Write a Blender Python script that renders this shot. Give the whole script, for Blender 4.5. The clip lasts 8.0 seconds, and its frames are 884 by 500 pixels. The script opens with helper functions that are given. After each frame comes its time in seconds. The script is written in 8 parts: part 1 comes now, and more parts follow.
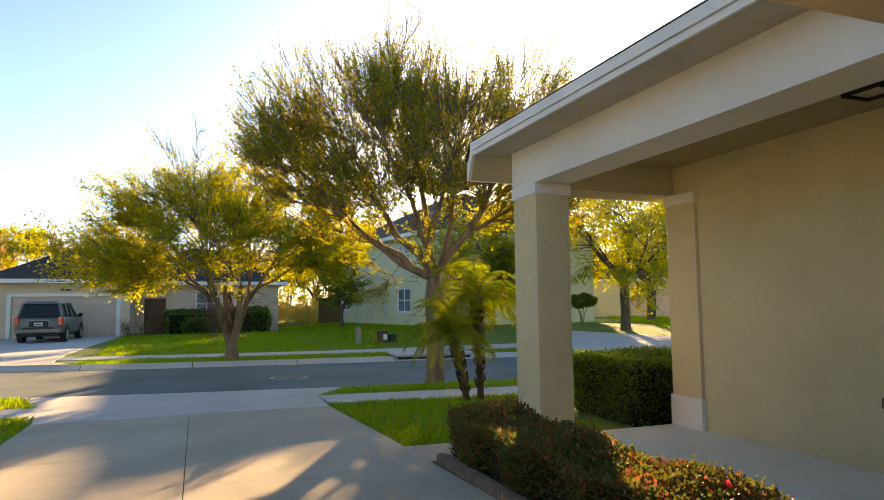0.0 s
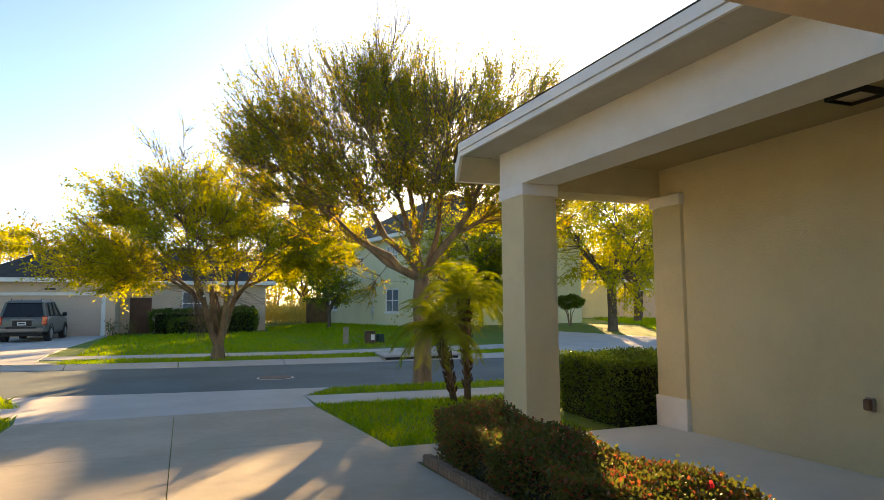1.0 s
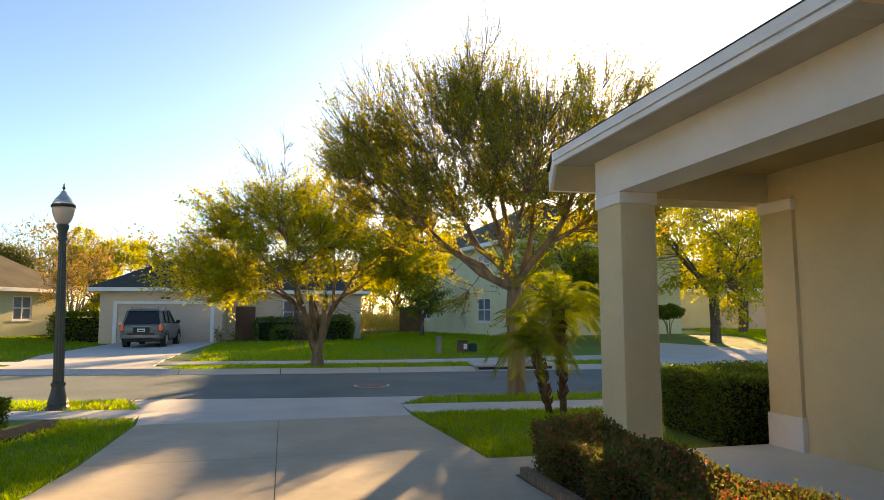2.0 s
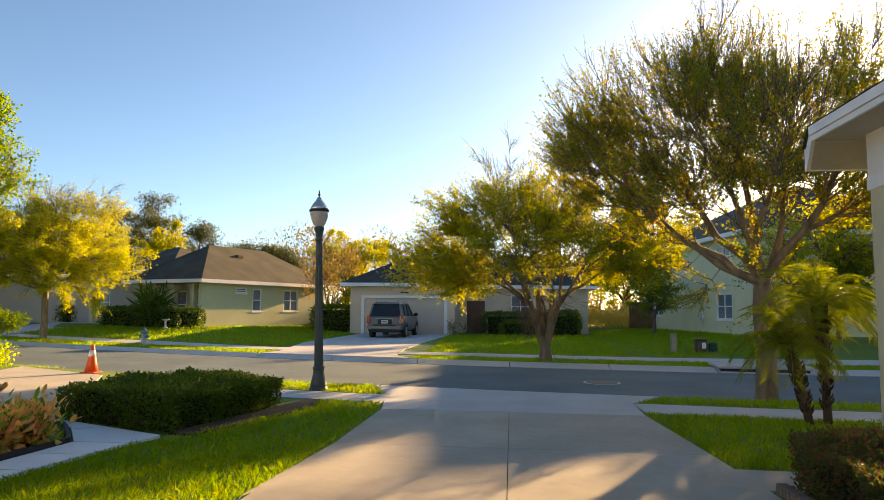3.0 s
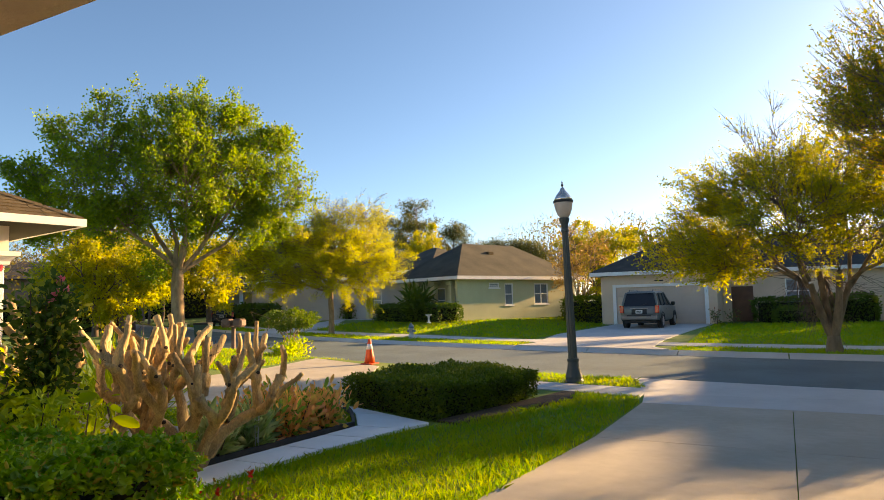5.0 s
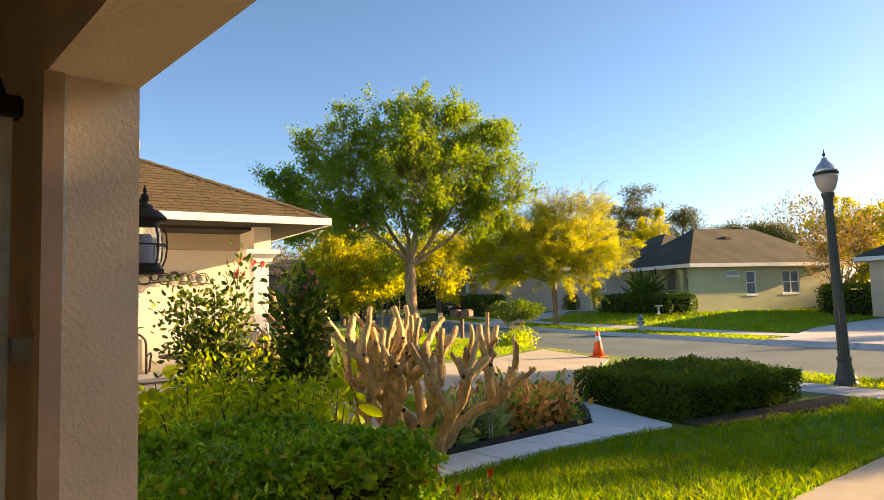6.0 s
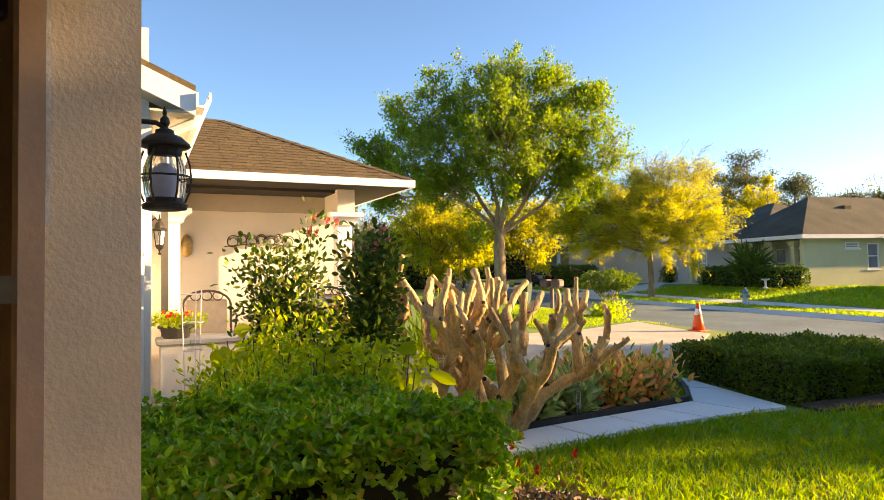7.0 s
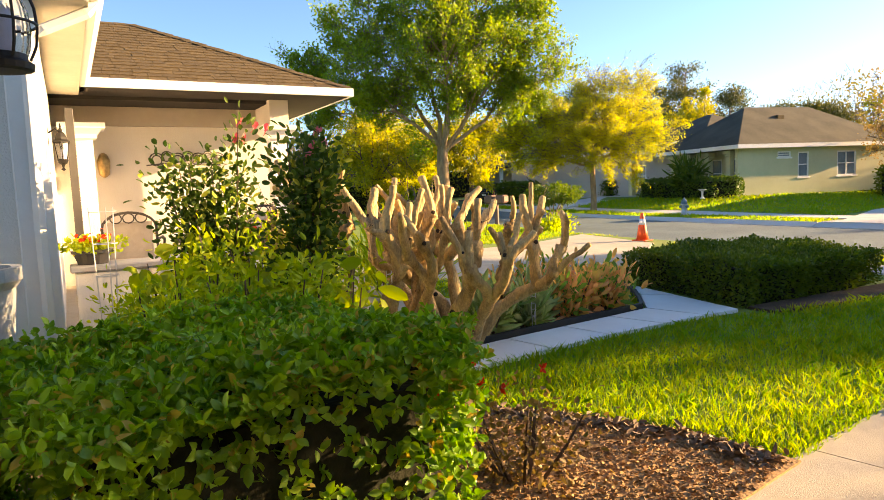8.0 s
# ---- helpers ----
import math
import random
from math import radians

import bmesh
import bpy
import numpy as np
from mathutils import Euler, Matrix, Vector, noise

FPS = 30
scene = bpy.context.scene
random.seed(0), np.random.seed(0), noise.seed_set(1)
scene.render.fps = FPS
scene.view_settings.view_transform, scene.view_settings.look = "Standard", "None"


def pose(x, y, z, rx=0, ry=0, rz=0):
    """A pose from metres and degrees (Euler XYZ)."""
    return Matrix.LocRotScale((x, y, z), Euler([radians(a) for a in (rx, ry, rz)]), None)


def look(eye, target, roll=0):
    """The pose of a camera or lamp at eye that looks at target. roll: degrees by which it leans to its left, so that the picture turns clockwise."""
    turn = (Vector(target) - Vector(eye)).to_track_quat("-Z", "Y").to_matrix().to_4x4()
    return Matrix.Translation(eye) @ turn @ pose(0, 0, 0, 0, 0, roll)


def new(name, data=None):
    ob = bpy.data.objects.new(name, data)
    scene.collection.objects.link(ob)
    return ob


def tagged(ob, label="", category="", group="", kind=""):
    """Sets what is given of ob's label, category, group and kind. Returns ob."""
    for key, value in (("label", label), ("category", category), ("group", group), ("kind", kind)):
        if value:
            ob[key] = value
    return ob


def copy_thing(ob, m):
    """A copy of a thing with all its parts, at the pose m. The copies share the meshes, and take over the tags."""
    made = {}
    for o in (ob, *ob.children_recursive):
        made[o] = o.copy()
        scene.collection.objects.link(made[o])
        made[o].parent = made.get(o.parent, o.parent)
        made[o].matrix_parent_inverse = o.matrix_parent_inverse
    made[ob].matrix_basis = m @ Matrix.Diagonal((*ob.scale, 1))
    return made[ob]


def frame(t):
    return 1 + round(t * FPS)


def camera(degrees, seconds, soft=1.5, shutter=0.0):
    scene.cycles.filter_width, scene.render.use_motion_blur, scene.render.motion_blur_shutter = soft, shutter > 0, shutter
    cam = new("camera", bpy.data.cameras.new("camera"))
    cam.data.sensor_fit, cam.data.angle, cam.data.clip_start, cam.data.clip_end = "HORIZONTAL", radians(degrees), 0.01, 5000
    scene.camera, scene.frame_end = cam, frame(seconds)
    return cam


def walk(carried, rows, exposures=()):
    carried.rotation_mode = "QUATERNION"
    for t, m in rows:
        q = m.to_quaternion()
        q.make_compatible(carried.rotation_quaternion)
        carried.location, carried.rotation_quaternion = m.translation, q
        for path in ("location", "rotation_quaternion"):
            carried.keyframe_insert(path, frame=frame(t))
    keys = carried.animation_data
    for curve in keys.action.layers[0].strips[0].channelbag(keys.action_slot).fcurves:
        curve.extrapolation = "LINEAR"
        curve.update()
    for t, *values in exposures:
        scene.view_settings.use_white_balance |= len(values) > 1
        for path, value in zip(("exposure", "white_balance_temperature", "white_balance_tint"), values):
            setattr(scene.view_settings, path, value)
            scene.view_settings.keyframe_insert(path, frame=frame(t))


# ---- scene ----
cam = camera(68.4, 8.0, 0.6)
PATH = [
    (0, (0.079, 0.747, 1.495), (0.781, 2.612, 1.661), -0.6),
    (0.5, (0.081, 0.747, 1.506), (0.808, 2.603, 1.673), -0.4),
    (1, (0.092, 0.74, 1.497), (0.827, 2.593, 1.664), -0.4),
    (1.2, (0.089, 0.753, 1.508), (0.818, 2.608, 1.672), -0.4),
    (2.3, (0.038, 0.737, 1.516), (0.31, 2.708, 1.723), 0.1),
    (2.5, (0.053, 0.794, 1.512), (0.171, 2.78, 1.718), 0.3),
    (3, (0.038, 0.831, 1.507), (-0.174, 2.812, 1.686), 0.5),
    (3.5, (0.038, 0.898, 1.501), (-0.413, 2.841, 1.66), -0.2),
    (4, (0.034, 0.932, 1.497), (-0.554, 2.837, 1.656), -0.9),
    (4.2, (0.041, 0.942, 1.488), (-0.586, 2.834, 1.65), -1.1),
    (5.3, (-0.052, 0.998, 1.518), (-1.112, 2.686, 1.681), -1.3),
    (5.5, (-0.129, 1.035, 1.526), (-1.279, 2.663, 1.692), -1.2),
    (6, (-0.277, 1.183, 1.507), (-1.735, 2.543, 1.657), -1.7),
    (6.5, (-0.365, 1.373, 1.472), (-2.032, 2.467, 1.621), -2.0),
    (6.7, (-0.450, 1.434, 1.452), (-2.124, 2.521, 1.580), -1.6),
    (7, (-0.588, 1.552, 1.426), (-2.226, 2.697, 1.491), -0.8),
    (7.3, (-0.753, 1.611, 1.412), (-2.330, 2.840, 1.367), -0.6),
    (7.5, (-0.847, 1.648, 1.399), (-2.417, 2.882, 1.285), -0.9),
    (8, (-0.985, 1.8, 1.321), (-2.516, 3.073, 1.138), -2.4),
]
EXPOSURES = [(0.0, 2.2, 7700, 7), (1.2, 2.2, 7700, 7), (2.5, 1.93, 7600, 8), (4.2, 1.8, 7300, 9), (5.5, 1.88, 7300, 9), (6.0, 2.02, 7200, 9), (6.5, 2.35, 7100, 9), (7.5, 2.2, 7000, 10), (8.0, 2.35, 7000, 10)]
walk(cam, [(t, look(eye, target, roll)) for t, eye, target, roll in PATH], EXPOSURES)

# ---- world, sun ----
SUN_AZ, SUN_EL = 27.5, 13.2
world = bpy.data.worlds.new("sky")
scene.world = world
world.use_nodes = True
_n = world.node_tree.nodes
_sky = _n.new("ShaderNodeTexSky")
_sky.sky_type = "NISHITA"
_sky.sun_disc = False
_sky.sun_elevation = radians(SUN_EL)
_sky.sun_rotation = radians(SUN_AZ)
_sky.air_density, _sky.dust_density, _sky.ozone_density = 0.75, 0.55, 2.85
world.node_tree.links.new(_sky.outputs[0], _n["Background"].inputs[0])
_n["Background"].inputs[1].default_value = 0.075
sun = new("sun", bpy.data.lights.new("sun", "SUN"))
sun.data.energy, sun.data.angle, sun.data.color = 5.0, radians(0.6), (1.0, 0.66, 0.34)
sun.matrix_world = look((math.sin(radians(SUN_AZ)) * 50, math.cos(radians(SUN_AZ)) * 50, 50 * math.tan(radians(SUN_EL))), (0, 0, 0))

# ---- materials ----
MATS = {}


def mat(name, c1, c2=None, scale=4.0, rough=0.85, bump=0.0, bscale=80.0, metal=0.0, trans=0.0, island=False, obj=0.0, spec=0.4, stretch=(1, 1, 1), fine=0.35, accent=None):
    """Two colours mixed by a broad and a fine noise, or leaf by leaf; a fine relief; some light let through."""
    if name in MATS:
        return MATS[name]
    m = bpy.data.materials.new(name)
    MATS[name] = m
    m.use_nodes = True
    nt, nd = m.node_tree, m.node_tree.nodes
    link = nt.links.new
    p = nd["Principled BSDF"]
    p.inputs["Roughness"].default_value, p.inputs["Metallic"].default_value = rough, metal
    p.inputs["Specular IOR Level"].default_value = spec
    c2 = c2 or tuple(v * 0.75 for v in c1)
    mix = nd.new("ShaderNodeMix")
    mix.data_type = "RGBA"
    mix.inputs[6].default_value, mix.inputs[7].default_value = (*c1, 1), (*c2, 1)
    tc = nd.new("ShaderNodeTexCoord")
    mp = nd.new("ShaderNodeMapping")
    mp.inputs["Scale"].default_value = stretch
    link(tc.outputs["Object"], mp.inputs[0])
    n1 = nd.new("ShaderNodeTexNoise")
    n1.inputs["Scale"].default_value, n1.inputs["Detail"].default_value = scale, 4
    link(mp.outputs[0], n1.inputs[0])
    n2 = nd.new("ShaderNodeTexNoise")
    n2.inputs["Scale"].default_value, n2.inputs["Detail"].default_value = scale * 9, 3
    link(mp.outputs[0], n2.inputs[0])
    if island:
        g = nd.new("ShaderNodeNewGeometry")
        a = nd.new("ShaderNodeMath")
        a.operation = "MULTIPLY_ADD"
        link(g.outputs["Random Per Island"], a.inputs[0])
        a.inputs[1].default_value = 0.75
        b = nd.new("ShaderNodeMath")
        b.operation = "MULTIPLY_ADD"
        link(n1.outputs[0], b.inputs[0])
        b.inputs[1].default_value, b.inputs[2].default_value = 1.2, -0.45
        link(b.outputs[0], a.inputs[2])
        a.use_clamp = True
        link(a.outputs[0], mix.inputs[0])
        if accent:
            k1, k2, k3 = nd.new("ShaderNodeMath"), nd.new("ShaderNodeMath"), nd.new("ShaderNodeMath")
            k1.operation, k2.operation, k3.operation = "MULTIPLY", "FRACT", "LESS_THAN"
            link(g.outputs["Random Per Island"], k1.inputs[0])
            k1.inputs[1].default_value, k3.inputs[1].default_value = 37.7, accent[1]
            link(k1.outputs[0], k2.inputs[0])
            link(k2.outputs[0], k3.inputs[0])
            mix2 = nd.new("ShaderNodeMix")
            mix2.data_type = "RGBA"
            link(k3.outputs[0], mix2.inputs[0])
            link(mix.outputs[2], mix2.inputs[6])
            mix2.inputs[7].default_value = (*accent[0], 1)
            mix = mix2
    else:
        a = nd.new("ShaderNodeMath")
        a.operation = "MULTIPLY_ADD"
        link(n2.outputs[0], a.inputs[0])
        a.inputs[1].default_value = fine * 2
        b = nd.new("ShaderNodeMath")
        b.operation = "MULTIPLY_ADD"
        link(n1.outputs[0], b.inputs[0])
        b.inputs[1].default_value, b.inputs[2].default_value = 2.4, -0.7 - fine
        link(b.outputs[0], a.inputs[2])
        a.use_clamp = True
        if obj:
            oi = nd.new("ShaderNodeObjectInfo")
            o = nd.new("ShaderNodeMath")
            o.operation = "MULTIPLY_ADD"
            link(oi.outputs["Random"], o.inputs[0])
            o.inputs[1].default_value = obj
            link(a.outputs[0], o.inputs[2])
            o.use_clamp = True
            link(o.outputs[0], mix.inputs[0])
        else:
            link(a.outputs[0], mix.inputs[0])
    link(mix.outputs[2], p.inputs["Base Color"])
    if bump:
        n3 = nd.new("ShaderNodeTexNoise")
        n3.inputs["Scale"].default_value, n3.inputs["Detail"].default_value = bscale, 3
        link(mp.outputs[0], n3.inputs[0])
        bn = nd.new("ShaderNodeBump")
        bn.inputs["Strength"].default_value, bn.inputs["Distance"].default_value = min(1.0, bump), 0.01 * max(1.0, bump)
        link(n3.outputs[0], bn.inputs["Height"])
        link(bn.outputs[0], p.inputs["Normal"])
    if trans:
        t = nd.new("ShaderNodeBsdfTranslucent")
        hue = nd.new("ShaderNodeHueSaturation")
        hue.inputs["Saturation"].default_value, hue.inputs["Value"].default_value = 1.1, 1.4
        link(mix.outputs[2], hue.inputs["Color"])
        link(hue.outputs[0], t.inputs[0])
        ms = nd.new("ShaderNodeMixShader")
        ms.inputs[0].default_value = trans
        link(p.outputs[0], ms.inputs[1])
        link(t.outputs[0], ms.inputs[2])
        link(ms.outputs[0], nd["Material Output"].inputs[0])
    return m


def glass(name, tint=(0.9, 0.95, 1.0), rough=0.0):
    if name in MATS:
        return MATS[name]
    m = bpy.data.materials.new(name)
    MATS[name] = m
    m.use_nodes = True
    p = m.node_tree.nodes["Principled BSDF"]
    p.inputs["Base Color"].default_value = (*tint, 1)
    p.inputs["Roughness"].default_value, p.inputs["Transmission Weight"].default_value, p.inputs["IOR"].default_value = rough, 1.0, 1.2
    return m


STUCCO_TAN = mat("tan_stucco", (0.71, 0.615, 0.38), (0.64, 0.55, 0.335), 1.2, 0.92, 0.9, 55)
STUCCO_GARAGE = mat("garage_stucco", (0.80, 0.68, 0.50), (0.71, 0.59, 0.42), 2.5, 0.92, 0.45, 62)
# Darker than the outer stucco: the garage's shade is put into this colour.
GARAGE_INSIDE = mat("garage_inside_shade", (0.37, 0.29, 0.165), (0.26, 0.20, 0.115), 1.6, 0.95, 0.6, 40)
STUCCO_WHITE = mat("white_stucco", (0.84, 0.82, 0.77), (0.76, 0.73, 0.67), 1.0, 0.9, 0.6, 60)
TRIM_WHITE = mat("white_trim_paint", (0.86, 0.85, 0.82), (0.78, 0.76, 0.72), 1.5, 0.6, 0.1, 30)
CONCRETE = mat("drive_concrete", (0.51, 0.46, 0.365), (0.41, 0.365, 0.285), 0.9, 0.9, 0.4, 160, obj=0.25, fine=0.5)
WALK_CONCRETE = mat("walk_concrete", (0.56, 0.55, 0.53), (0.47, 0.465, 0.445), 1.1, 0.9, 0.3, 150, obj=0.25)
PORCH_CONCRETE = mat("porch_concrete", (0.80, 0.81, 0.78), (0.72, 0.73, 0.70), 1.5, 0.85, 0.2, 90)
ASPHALT = mat("asphalt", (0.13, 0.182, 0.195), (0.093, 0.128, 0.14), 0.5, 0.85, 0.6, 220)
SOIL = mat("lawn_soil", (0.10, 0.20, 0.022), (0.17, 0.22, 0.035), 0.6, 1.0, 0.8, 40)
GRASS = mat("grass_blades", (0.14, 0.32, 0.015), (0.38, 0.40, 0.018), 0.8, 0.6, trans=0.55, island=True, spec=0.3)
MULCH = mat("brown_mulch", (0.47, 0.29, 0.13), (0.26, 0.155, 0.068), 9.0, 1.0, 1.0, 45)
SHINGLE_BROWN = mat("brown_shingle", (0.150, 0.107, 0.047), (0.090, 0.064, 0.029), 5.0, 0.95, 0.8, 120, obj=0.6, fine=0.6)
SHINGLE_GREY = mat("grey_shingle", (0.072, 0.068, 0.060), (0.042, 0.040, 0.036), 1.6, 0.95, 0.5, 60)
SHINGLE_DUN = mat("dun_shingle", (0.085, 0.077, 0.052), (0.044, 0.041, 0.029), 0.7, 0.95, 0.5, 60)
DARK_SOIL = mat("dark_bed_soil", (0.085, 0.058, 0.034), (0.045, 0.032, 0.02), 7.0, 1.0, 1.0, 45)
DARK_METAL = mat("black_metal", (0.014, 0.014, 0.014), (0.026, 0.024, 0.022), 8.0, 0.5, spec=0.3)
GALV = mat("galvanised_steel", (0.70, 0.78, 0.82), (0.42, 0.48, 0.52), 7.0, 0.34, metal=0.85)
BARK = mat("grey_brown_bark", (0.17, 0.125, 0.09), (0.085, 0.062, 0.045), 6.0, 0.95, 1.0, 45, stretch=(1, 1, 0.35))
ELM_BARK = mat("pale_grey_bark", (0.30, 0.215, 0.125), (0.13, 0.094, 0.056), 6.0, 0.95, 1.0, 45, stretch=(1, 1, 0.35))
SMOOTH_BARK = mat("smooth_tan_bark", (0.68, 0.49, 0.21), (0.28, 0.19, 0.085), 8.0, 0.8, 1.6, 34, stretch=(1, 1, 0.5), fine=0.7)
OAK_BARK = mat("tan_oak_bark", (0.40, 0.28, 0.15), (0.20, 0.135, 0.075), 7.0, 0.95, 1.0, 45, stretch=(1, 1, 0.35))
LEAF_GREEN = mat("green_leaves", (0.09, 0.15, 0.012), (0.24, 0.25, 0.016), 0.5, 0.5, trans=0.55, island=True)
LEAF_ELM = mat("elm_leaves", (0.14, 0.19, 0.014), (0.33, 0.31, 0.02), 0.5, 0.5, trans=0.62, island=True, accent=((0.50, 0.33, 0.04), 0.16))
LEAF_YELLOW = mat("yellow_leaves", (0.22, 0.25, 0.014), (0.46, 0.42, 0.018), 0.4, 0.5, trans=0.6, island=True)
LEAF_GOLD = mat("golden_leaves", (0.34, 0.37, 0.02), (0.56, 0.53, 0.026), 0.4, 0.5, trans=0.6, island=True)
LEAF_OAK = mat("bright_green_leaves", (0.115, 0.21, 0.016), (0.28, 0.34, 0.022), 0.4, 0.5, trans=0.58, island=True)
LEAF_DARK = mat("dark_hedge_leaves", (0.05, 0.105, 0.014), (0.14, 0.19, 0.022), 1.5, 0.5, trans=0.4, island=True)
LEAF_BOX = mat("box_hedge_leaves", (0.040, 0.085, 0.010), (0.14, 0.19, 0.016), 1.5, 0.5, trans=0.42, island=True)
LEAF_BUSH = mat("glossy_bush_leaves", (0.07, 0.16, 0.016), (0.24, 0.33, 0.03), 1.5, 0.45, trans=0.5, island=True, spec=0.5)
LEAF_RED = mat("red_tinged_leaves", (0.075, 0.12, 0.026), (0.18, 0.16, 0.038), 2.0, 0.5, trans=0.35, island=True, accent=((0.30, 0.105, 0.055), 0.2))
LEAF_VIB = mat("viburnum_leaves", (0.10, 0.24, 0.016), (0.36, 0.54, 0.035), 1.5, 0.38, trans=0.38, island=True, spec=0.45, accent=((0.46, 0.36, 0.06), 0.08))
LEAF_CROTON = mat("croton_leaves", (0.62, 0.48, 0.10), (0.92, 0.42, 0.20), 2.5, 0.45, trans=0.45, island=True, accent=((0.20, 0.34, 0.05), 0.25))
LEAF_LIME = mat("lime_leaves", (0.22, 0.33, 0.022), (0.48, 0.53, 0.04), 1.5, 0.5, trans=0.56, island=True)
LEAF_SHRUB = mat("shrub_leaves", (0.20, 0.33, 0.018), (0.54, 0.60, 0.036), 1.5, 0.45, trans=0.58, island=True, spec=0.4, accent=((0.62, 0.64, 0.06), 0.2))
FLOWER_PINK = mat("pink_petals", (0.9, 0.17, 0.20), (0.8, 0.09, 0.10), 5.0, 0.5, trans=0.35, island=True)
FLOWER_RED = mat("red_petals", (0.75, 0.06, 0.02), (0.6, 0.03, 0.01), 5.0, 0.5, trans=0.35, island=True)
# Panes carry a pale blue reflection of the sky in their base colour.
WINDOW = mat("window_sky_tint", (0.24, 0.30, 0.35), (0.15, 0.19, 0.22), 0.9, 0.08, spec=0.8)


# ---- building helpers ----
def mesh_of(name, verts, faces, material=None, smooth=False):
    me = bpy.data.meshes.new(name)
    me.from_pydata([tuple(v) for v in verts], [], [tuple(f) for f in faces])
    if smooth:
        me.polygons.foreach_set("use_smooth", [True] * len(me.polygons))
    if material:
        me.materials.append(material)
    me.update()
    return me


def fast_mesh(name, verts, quads, material, smooth=False):
    """A mesh of quads from arrays."""
    verts, quads = np.asarray(verts, np.float32), np.asarray(quads, np.int32)
    me = bpy.data.meshes.new(name)
    me.vertices.add(len(verts))
    me.vertices.foreach_set("co", verts.ravel())
    k = quads.shape[1]
    me.loops.add(quads.size)
    me.loops.foreach_set("vertex_index", quads.ravel())
    me.polygons.add(len(quads))
    me.polygons.foreach_set("loop_start", np.arange(0, quads.size, k, dtype=np.int32))
    me.polygons.foreach_set("loop_total", np.full(len(quads), k, np.int32))
    if smooth:
        me.polygons.foreach_set("use_smooth", np.ones(len(quads), bool))
    me.materials.append(material)
    me.update(calc_edges=True)
    return me


def thing(name, m, label, category, group="", kind=""):
    ob = new(name)
    ob.empty_display_size = 0.2
    ob.matrix_world = m
    return tagged(ob, label, category, group, kind)


def part(name, data, parent, label=""):
    ob = new(name, data)
    ob.parent = parent
    return tagged(ob, label) if label else ob


